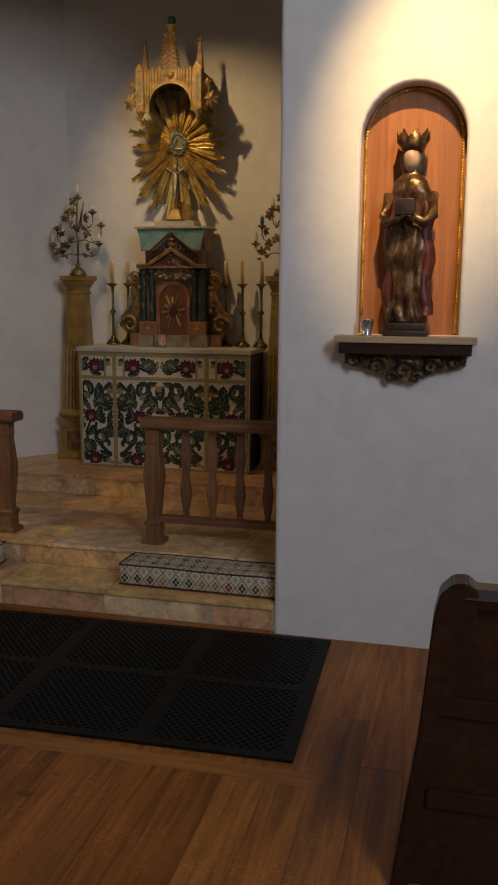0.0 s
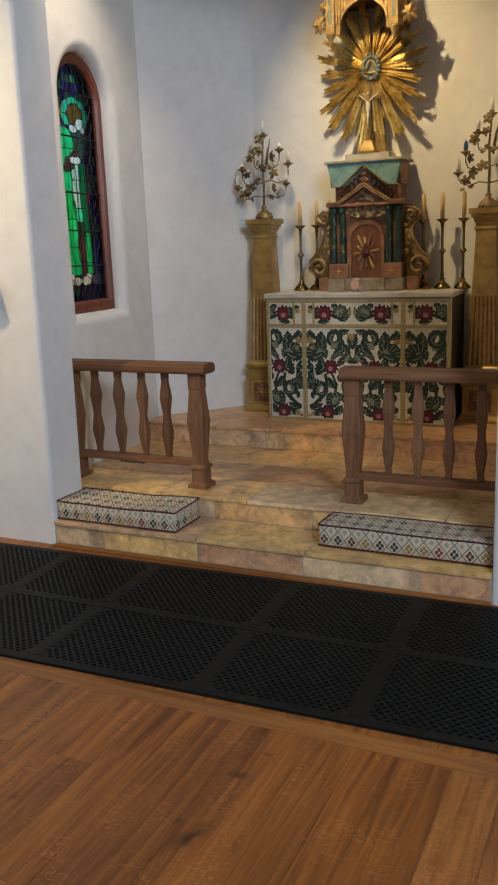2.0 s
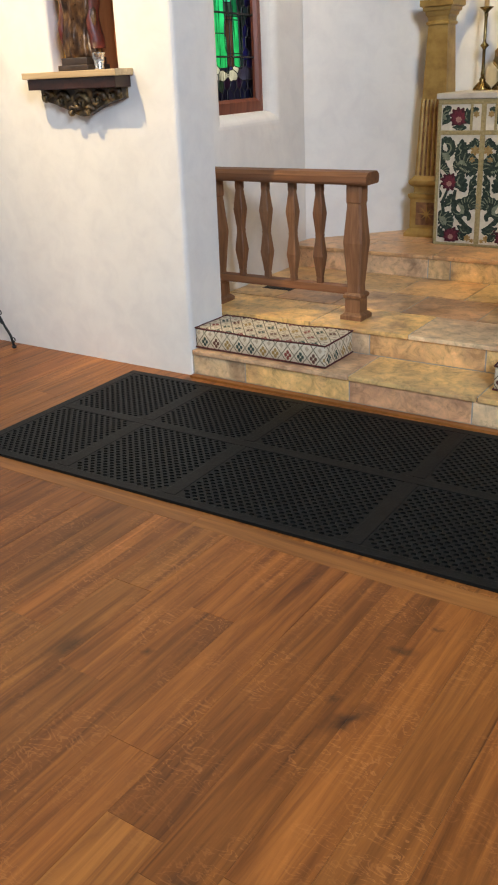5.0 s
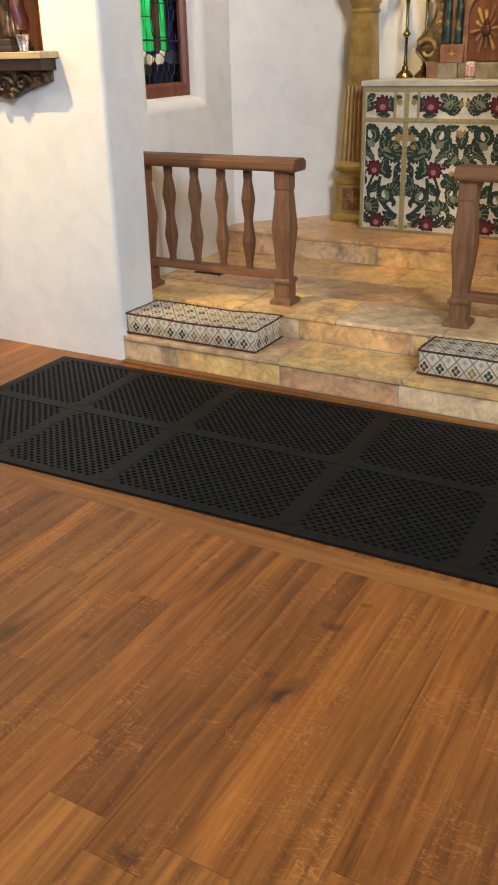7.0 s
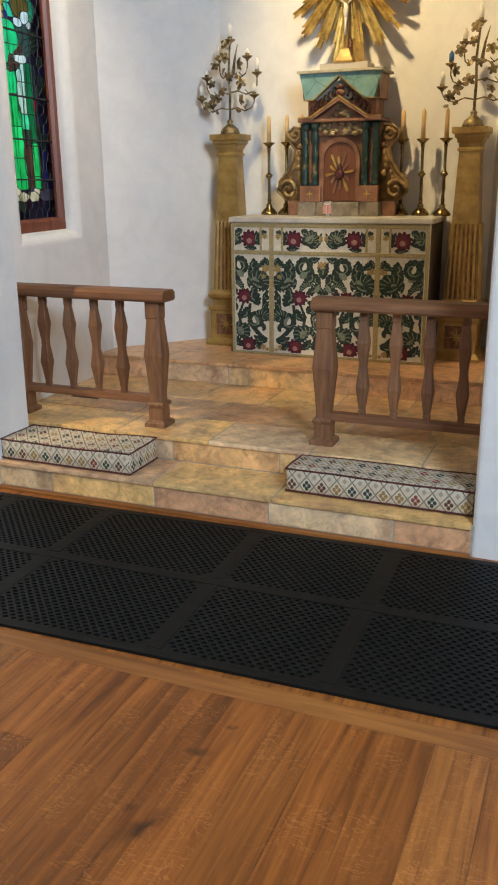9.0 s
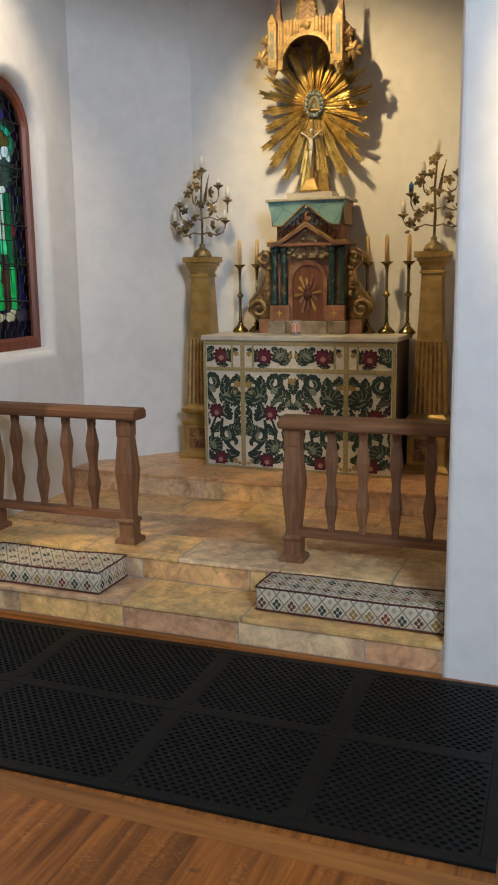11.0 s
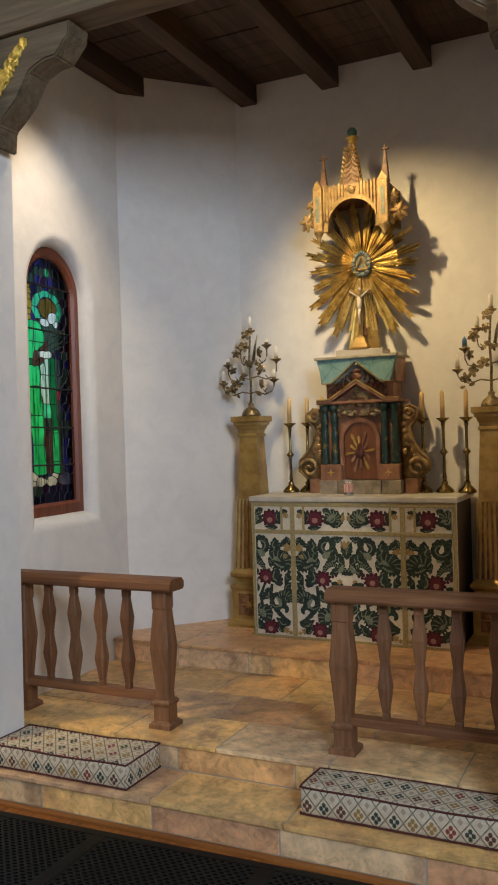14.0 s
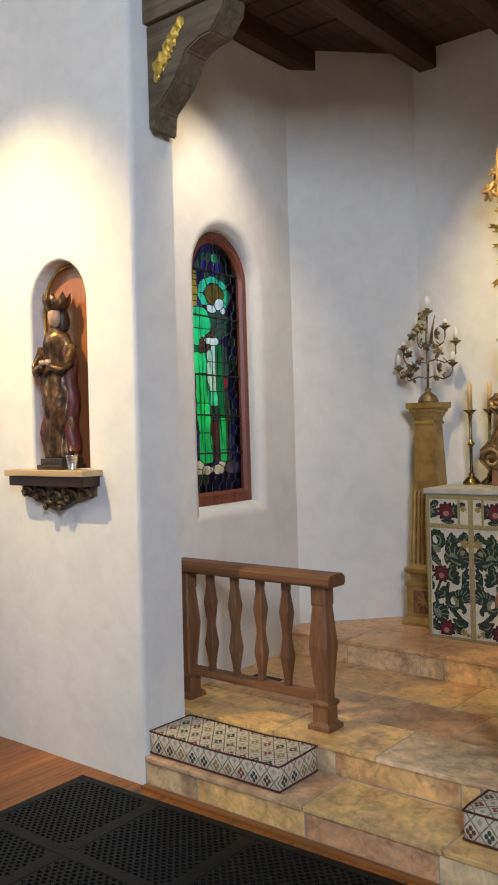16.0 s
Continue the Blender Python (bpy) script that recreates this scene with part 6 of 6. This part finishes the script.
# ---- candlesticks ----
first = None
for k, (x, y, h) in enumerate(((-0.60, 2.33, 0.150), (-0.475, 2.34, 0.155), (-0.37, 2.36, 0.14), (0.355, 2.33, 0.155), (0.495, 2.33, 0.165), (0.64, 2.33, 0.17))):
    if first is None:
        first = thing("candlestick", "tall dark brass candlestick with a beeswax candle on the altar", "candlestick", "candlesticks", (x, y, AT))
        bm = bmesh.new()
        lathe(bm, [(0.058, 0.0), (0.060, 0.008), (0.055, 0.02), (0.034, 0.042), (0.018, 0.055), (0.022, 0.066), (0.013, 0.08)], 20)
        part("foot", bm, BRASS, first, smooth=True)
        bm = bmesh.new()
        lathe(bm, [(0.011, 0.08), (0.014, 0.10), (0.010, 0.12), (0.010, 0.245), (0.016, 0.255), (0.028, 0.268), (0.016, 0.282), (0.010, 0.292), (0.010, 0.43), (0.014, 0.45), (0.012, 0.458)], 16)
        part("stem", bm, BRASS, first, smooth=True)
        bm = bmesh.new()
        lathe(bm, [(0.012, 0.458), (0.024, 0.472), (0.044, 0.488), (0.044, 0.492), (0.018, 0.490)], 18)
        part("drip_pan", bm, BRASS, first, smooth=True)
        bm = bmesh.new()
        lathe(bm, [(0.0155, 0.488), (0.0145, 0.655), (0.009, 0.668), (0.002, 0.674), (0.0016, 0.684)], 14)
        part("candle", bm, WAX, first, "yellow beeswax candle", smooth=True)
    else:
        copy_thing(first, pose(x, y, AT, 0, random.uniform(-0.8, 0.8), 40 * k))

# ---- glass candle jar on the altar ----
jar = thing("candle_jar", "small glass candle jar with a red striped label on the altar", "candle jar", "", (C - 0.03, 2.05, AT))
bm = bmesh.new()
lathe(bm, [(0.028, 0.0), (0.031, 0.004), (0.031, 0.098), (0.029, 0.104), (0.027, 0.098), (0.027, 0.01)], 20)
m, ns, ls, b = mat("clear_glass", 0.08)
b.inputs["Transmission Weight"].default_value, b.inputs["Base Color"].default_value = 0.8, (0.9, 0.88, 0.84, 1)
part("glass", bm, m, jar, smooth=True)
bm = bmesh.new()
lathe(bm, [(0.0315, 0.022), (0.0318, 0.024), (0.0318, 0.074), (0.0315, 0.076)], 20)
part("label", bm, simple("faded_red_label", [(0.45, 0.12, 0.09), (0.70, 0.50, 0.42)], 40, 0.6, vec_scale=(3, 3, 0.1)), jar, "red and white striped label", smooth=True)
bm = bmesh.new()
lathe(bm, [(0.026, 0.006), (0.026, 0.055), (0.003, 0.056), (0.001, 0.064)], 16)
part("wax", bm, WHITE_WAX, jar, smooth=True)

# ---- floor vent behind the rail ----
vent = thing("floor_vent", "black square floor vent set into the stone floor", "floor vent")
bm = bmesh.new()
VX0, VX1, VY0, VY1 = -1.46, -1.25, 0.92, 1.075
# solid black block, flush with the floor, painted as the shade under the slats
box(bm, VX0, VX1, VY0, VY1, H2 - 0.03, H2 + 0.0005)
part("pit_shade", bm, BLACK_IRON, vent)
for k in range(8):
    bm = bmesh.new()
    y = VY0 + 0.02 + k * (VY1 - VY0 - 0.04) / 7
    box(bm, VX0 + 0.006, VX1 - 0.006, y - 0.005, y + 0.005, H2 + 0.0006, H2 + 0.004)
    part("slat", bm, BLACK_IRON, vent)

# ---- wrought-iron stand by the west wall ----
stand = thing("iron_stand", "black wrought-iron stand with curled feet against the white wall", "stand")


def iron(name, pts, r=0.008, label=""):
    bm = bmesh.new()
    tube(bm, pts, r, 8)
    return part(name, bm, BLACK_IRON, stand, label, smooth=True)


IX = -2.83
for s in (-1, 1):
    iron("leg", [(IX - 0.2 + s * 0.02, -0.10, 0.46), (IX - 0.2 + s * 0.12, -0.10, 0.36), (IX - 0.2 + s * 0.21, -0.10, 0.24), (IX - 0.2 + s * 0.27, -0.10, 0.14), (IX - 0.2 + s * 0.315, -0.10, 0.08), (IX - 0.2 + s * 0.33, -0.10, 0.01)])
    iron("brace", [(IX - 0.2, -0.10, 0.22), (IX - 0.2 + s * 0.10, -0.10, 0.22), (IX - 0.2 + s * 0.19, -0.10, 0.19), (IX - 0.2 + s * 0.255, -0.10, 0.155)], 0.007)
    for ux, uz in ((0.155, 0.335), (0.235, 0.225), (0.325, 0.06)):
        iron("curl", [(IX - 0.2 + s * (ux + 0.012 + 0.012 * math.cos(i * 0.7 + 3.1)), -0.10, uz + 0.012 * math.sin(i * 0.7 + 3.1)) for i in range(9)], 0.004)
    bm = bmesh.new()
    blob(bm, (IX - 0.2 + s * 0.332, -0.10, 0.012), (0.016, 0.016, 0.012), 1, 0.1)
    part("foot", bm, BLACK_IRON, stand, smooth=True)
iron("post", [(IX - 0.2, -0.10, 0.2), (IX - 0.2, -0.10, 0.9), (IX - 0.2, -0.10, 1.72)], 0.011)
bm = bmesh.new()
box(bm, IX - 0.42, IX + 0.20, -0.16, -0.03, 1.72, 1.775, 0.004)
part("tray", bm, BLACK_IRON, stand, "black iron tray")
for s in (-1, 1):
    iron("tray_hook", [(IX + 0.17 if s > 0 else IX - 0.39, -0.16, 1.72), (IX + 0.175 if s > 0 else IX - 0.395, -0.16, 1.69), (IX + 0.19 if s > 0 else IX - 0.41, -0.16, 1.68)], 0.005)

# ---- pew ----
pew = thing("pew", "dark brown wooden pew with a curled top rail, seen from behind", "pew")
PB = -1.80
bm = bmesh.new()
prism(bm, [(2.035, 0.0), (3.75, 0.0), (3.75, 0.93), (2.19, 0.93), (2.09, 0.5)], PB - 0.02, PB + 0.015)
part("backrest", bm, DARK_WOOD, pew)
bm = bmesh.new()
prism(bm, [(PB - 0.05, 0.915), (PB - 0.058, 0.945), (PB - 0.04, 0.972), (PB, 0.98), (PB + 0.035, 0.96), (PB + 0.04, 0.925)], 2.20, 3.75, "x")
part("top_rail", bm, DARK_WOOD, pew)
bm = bmesh.new()
prism(bm, [(2.02, 0.0), (2.075, 0.0), (2.125, 0.5), (2.235, 0.90), (2.24, 0.962), (2.205, 0.99), (2.165, 0.985), (2.13, 0.95), (2.115, 0.88), (2.085, 0.5)], PB - 0.055, PB + 0.045)
bmesh.ops.bevel(bm, geom=list(bm.edges), offset=0.005, segments=2, affect="EDGES")
part("end_post", bm, DARK_WOOD, pew)
for z in (0.3, 0.6):
    bm = bmesh.new()
    box(bm, 2.118, 3.75, PB - 0.032, PB - 0.0205, z - 0.03, z + 0.03, 0.003)
    part("back_rail", bm, DARK_WOOD, pew)
bm = bmesh.new()
box(bm, 2.13, 3.75, PB + 0.016, PB + 0.45, 0.41, 0.45, 0.005)
part("seat", bm, DARK_WOOD, pew)
bm = bmesh.new()
box(bm, 2.13, 3.70, PB + 0.36, PB + 0.40, 0.0, 0.409, 0.003)
part("seat_support", bm, DARK_WOOD, pew)


# ---- rubber mat ----
MAT_TURN = pose(0, 0, 0, 0, 0, 1.2)
mat_ob = thing("floor_mat", "black perforated rubber floor mat in framed sections before the steps", "mat")
MAT_EDGE = simple("black_rubber_rim", [(0.0042, 0.0044, 0.0042), (0.0085, 0.009, 0.0085)], 18, 0.5, 0.0, 0.2, 120)
MAT_EDGE.node_tree.nodes["Principled BSDF"].inputs["Specular IOR Level"].default_value = 0.18
MX, MY0, MYM, MY1 = (-1.69, -1.13, -0.545, 0.275, 0.935, 1.575), -1.275, -0.665, -0.075
bm = bmesh.new()
box(bm, MX[0], MX[-1], MY0, MY1, 0.0, 0.0035)
part("backing", bm, RUBBER, mat_ob).matrix_basis = MAT_TURN
for name, x0, x1, y0, y1 in [("rim", MX[0], MX[-1], MY0, MY0 + 0.045), ("rim", MX[0], MX[-1], MY1 - 0.045, MY1), ("rim", MX[0], MX[0] + 0.05, MY0 + 0.0452, MY1 - 0.0452), ("rim", MX[-1] - 0.05, MX[-1], MY0 + 0.0452, MY1 - 0.0452),
                             ("bar", MX[0] + 0.0502, MX[-1] - 0.0502, MYM - 0.03, MYM + 0.03)] + [("bar", x - 0.032, x + 0.032, a, b) for x in MX[1:-1] for a, b in ((MY0 + 0.0452, MYM - 0.0302), (MYM + 0.0302, MY1 - 0.0452))]:
    bm = bmesh.new()
    box(bm, x0, x1, y0, y1, 0.0032, 0.0125, 0.003)
    part(name, bm, MAT_EDGE, mat_ob, "smooth raised rubber rim" if name == "rim" else "smooth raised rubber bar").matrix_basis = MAT_TURN
# the perforated fields: a plate with staggered rows of small holes
PX_, PY_ = 0.036, 0.0205
HEX = [(0.32, 0.0), (0.17, 0.38), (-0.17, 0.38), (-0.32, 0.0), (-0.17, -0.38), (0.17, -0.38)]
for c in range(5):
    for y0, y1 in ((MY0 + 0.046, MYM - 0.031), (MYM + 0.031, MY1 - 0.046)):
        x0, x1 = MX[c] + (0.051 if c == 0 else 0.033), MX[c + 1] - (0.051 if c == 4 else 0.033)
        verts, faces = [], []
        nx, ny = int((x1 - x0) / PX_), int((y1 - y0) / PY_)
        sx, sy = (x1 - x0) / nx, (y1 - y0) / ny
        for j in range(ny):
            for i in range(nx + 1):
                a = x0 + max(0, i - 0.5 * (j % 2)) * sx
                b = x0 + min(nx, i + 1 - 0.5 * (j % 2)) * sx
                if b - a < 1e-6:
                    continue
                lo, hi = y0 + j * sy, y0 + (j + 1) * sy
                cx, cy = (a + b) / 2, (lo + hi) / 2
                n = len(verts)
                ex, ey = min(cx - x0, x1 - cx), min(cy - y0, y1 - cy)
                if b - a < 0.9 * sx or ex + ey < 0.055 or ex < 0.012 or ey < 0.008:
                    verts += [(a, lo, 0.011), (b, lo, 0.011), (b, hi, 0.011), (a, hi, 0.011)]
                    faces.append((n, n + 1, n + 2, n + 3))
                    continue
                rim = [(b, cy), (b, hi), (a, hi), (a, cy), (a, lo), (b, lo)]
                verts += [(x, y, 0.011) for x, y in rim]
                verts += [(cx + u * sx, cy + v * sy, 0.011) for u, v in HEX]
                verts += [(cx + u * sx, cy + v * sy, 0.004) for u, v in HEX]
                for k in range(6):
                    q = (k + 1) % 6
                    faces += [(n + k, n + q, n + 6 + q, n + 6 + k), (n + 6 + k, n + 6 + q, n + 12 + q, n + 12 + k)]
        me = bpy.data.meshes.new("perforated_field")
        me.from_pydata(verts, [], faces)
        me.materials.append(MAT_EDGE)
        st = new("perforated_field", me)
        st.parent = mat_ob
        st.matrix_basis = MAT_TURN
        tagged(st, "field of small staggered holes", kind="stuff")

# ---- stone slabs of the steps ----


def slab_stone(name, tones):
    m, ns, ls, b = mat(name, 0.32)
    info = ns.new("ShaderNodeObjectInfo")
    v = coords(ns, ls, (1, 1, 1), True)
    tone = ramp(ns, ls, info.outputs["Random"], [(k / (len(tones) - 1), c) for k, c in enumerate(tones)])
    cloud = noise_tex(ns, ls, v, 5.0, 8, 0.62, 0.6)
    warm = ramp(ns, ls, cloud, [(0.32, (0.55, 0.47, 0.42)), (0.46, (0.95, 0.92, 0.86)), (0.56, (1.15, 1.10, 0.96)), (0.70, (1.35, 1.32, 1.25))])
    col = mix(ns, ls, 1.0, tone, warm, "MULTIPLY")
    fleck = ramp(ns, ls, noise_tex(ns, ls, v, 14, 7, 0.7, 0.8), [(0.34, (0.60, 0.55, 0.52)), (0.48, (1, 1, 1)), (0.64, (1.25, 1.24, 1.22))])
    col = mix(ns, ls, 0.9, col, fleck, "MULTIPLY")
    red = ramp(ns, ls, noise_tex(ns, ls, v, 2.6, 5, 0.6, 1.0), [(0.52, (0, 0, 0)), (0.68, (0.5, 0.5, 0.5))])
    col = mix(ns, ls, red, col, (0.50, 0.25, 0.14))
    dark = ramp(ns, ls, noise_tex(ns, ls, v, 38, 5, 0.7), [(0.60, (0, 0, 0)), (0.74, (0.5, 0.5, 0.5))])
    col = mix(ns, ls, dark, col, (0.20, 0.13, 0.07))
    ls.new(col, b.inputs["Base Color"])
    bump(ns, ls, b, noise_tex(ns, ls, v, 45, 6), 0.12, 0.004)
    mr = node(ns, "MapRange", To_Min=0.22, To_Max=0.5)
    ls.new(cloud, mr.inputs["Value"])
    ls.new(mr.outputs[0], b.inputs["Roughness"])
    return m


SLAB = slab_stone("yellow_pink_slab", [(0.67, 0.42, 0.165), (0.70, 0.465, 0.20), (0.67, 0.51, 0.33), (0.63, 0.36, 0.215), (0.70, 0.455, 0.19), (0.56, 0.47, 0.36)])
SLAB_RED = slab_stone("orange_pink_slab", [(0.52, 0.31, 0.16), (0.54, 0.37, 0.19), (0.48, 0.26, 0.15), (0.55, 0.39, 0.20)])


def slab(name, x0, x1, y0, y1, z0, z1, bevel=0.004):
    bm = bmesh.new()
    box(bm, x0 - (x0 + x1) / 2, x1 - (x0 + x1) / 2, y0 - (y0 + y1) / 2, y1 - (y0 + y1) / 2, z0 - (z0 + z1) / 2, z1 - (z0 + z1) / 2, bevel)
    ob = part(name, bm, SLAB_RED if name == "floor_slab" or z1 > H3 - 0.01 else SLAB, steps)
    ob.location = ((x0 + x1) / 2, (y0 + y1) / 2, (z0 + z1) / 2)


G = 0.007


def row(name, xs, y0, y1, z0, z1):
    for a, b in zip(xs, xs[1:]):
        slab(name, a + G / 2, b - G / 2, y0, y1, z0, z1)


R1 = (LEFT + 0.002, -0.985, -0.356, 0.279, 0.905, RIGHT - 0.002)
row("riser_slab", R1, 0.006, 0.0295, 0.012, H1 - 0.0245)
row("tread_slab", (LEFT + 0.002, -0.36, 0.30, RIGHT - 0.002), -0.004, 0.352, H1 - 0.0235, H1)
R2 = (-1.60, -1.1, -0.42, 0.21, 0.30, 0.85, 1.50)
row("riser_slab", R2, 0.356, 0.379, H1 + 0.001, H2 - 0.0245)
row("tread_slab", (-1.60, -0.78, -0.20, 0.38, 0.96, 1.51), 0.346, 0.735, H2 - 0.0235, H2)
row("floor_slab", (-1.60, -1.26, -0.86, -0.42, 0.02, 0.46, 0.90, 1.51), 0.741, 1.135, H2 - 0.0235, H2 - 0.0005)
row("floor_slab", (-1.62, -1.05, -0.64, -0.20, 0.24, 0.68, 1.12, 1.53), 1.141, 1.588, H2 - 0.0235, H2)
R3 = (-1.63, -1.12, -0.61, -0.46, 0.05, 0.56, 1.07, 1.54)
row("riser_slab", R3, 1.566, 1.589, H2 + 0.001, H3 - 0.0245)
row("tread_slab", (-1.63, -1.12, -0.58, -0.04, 0.50, 1.04, 1.54), 1.556, 1.93, H3 - 0.0235, H3)
row("tread_slab", (-1.64, -0.92, -0.30, 0.32, 0.90, 1.55), 1.936, BACK + 0.05, H3 - 0.0235, H3 - 0.0005)

# ---- oak planks ----
STRIP = wood("oak_strip", (0.20, 0.066, 0.015), (0.43, 0.165, 0.04), 0.45, 0, 30)
STRIP.node_tree.nodes["Principled BSDF"].inputs["Specular IOR Level"].default_value = 0.35
bm = bmesh.new()
box(bm, -1.335, 1.259, -0.035, 0.004, -0.01, 0.012, 0.003)
tagged(part("trim", bm, STRIP), "narrow oak trim along the foot of the stone step", "trim", "", "structure")


def plank(x0, x1, y0, y1, material, top=0.0):
    bm = bmesh.new()
    lx, ly = (x1 - x0) / 2 - 0.0003, (y1 - y0) / 2 - 0.0003
    box(bm, -lx, lx, -ly, ly, -0.02, top, 0.0010)
    ob = part("plank", bm, material, floor)
    ob.location = ((x0 + x1) / 2, (y0 + y1) / 2, random.uniform(-0.0006, 0.0003))
    return ob


# boards that frame the mat, then long planks away from the altar
FRONT, SIDE = -1.385, 1.70
plank(-1.793, -0.30, FRONT, -1.29, STRIP)
plank(-0.30, SIDE, FRONT, -1.29, STRIP)
plank(-1.793, SIDE - 0.1, -1.29, 0.0, OAK)
plank(SIDE - 0.1, SIDE, -1.29, -0.002, OAK)
rnd = random.Random(21)
W = 0.166
x = 0.365 - 24 * W
while x < 4.4:
    x1 = x + W
    top = -0.002 if (x1 < -1.75 or x > SIDE - 0.03) else FRONT
    y = top
    y -= rnd.uniform(0.4, 1.5)
    hi = top
    while hi > -7.9:
        lo = max(y, -8.0)
        plank(x, x1, lo, hi, OAK)
        hi = lo
        y = lo - rnd.uniform(1.0, 2.0)
    x = x1
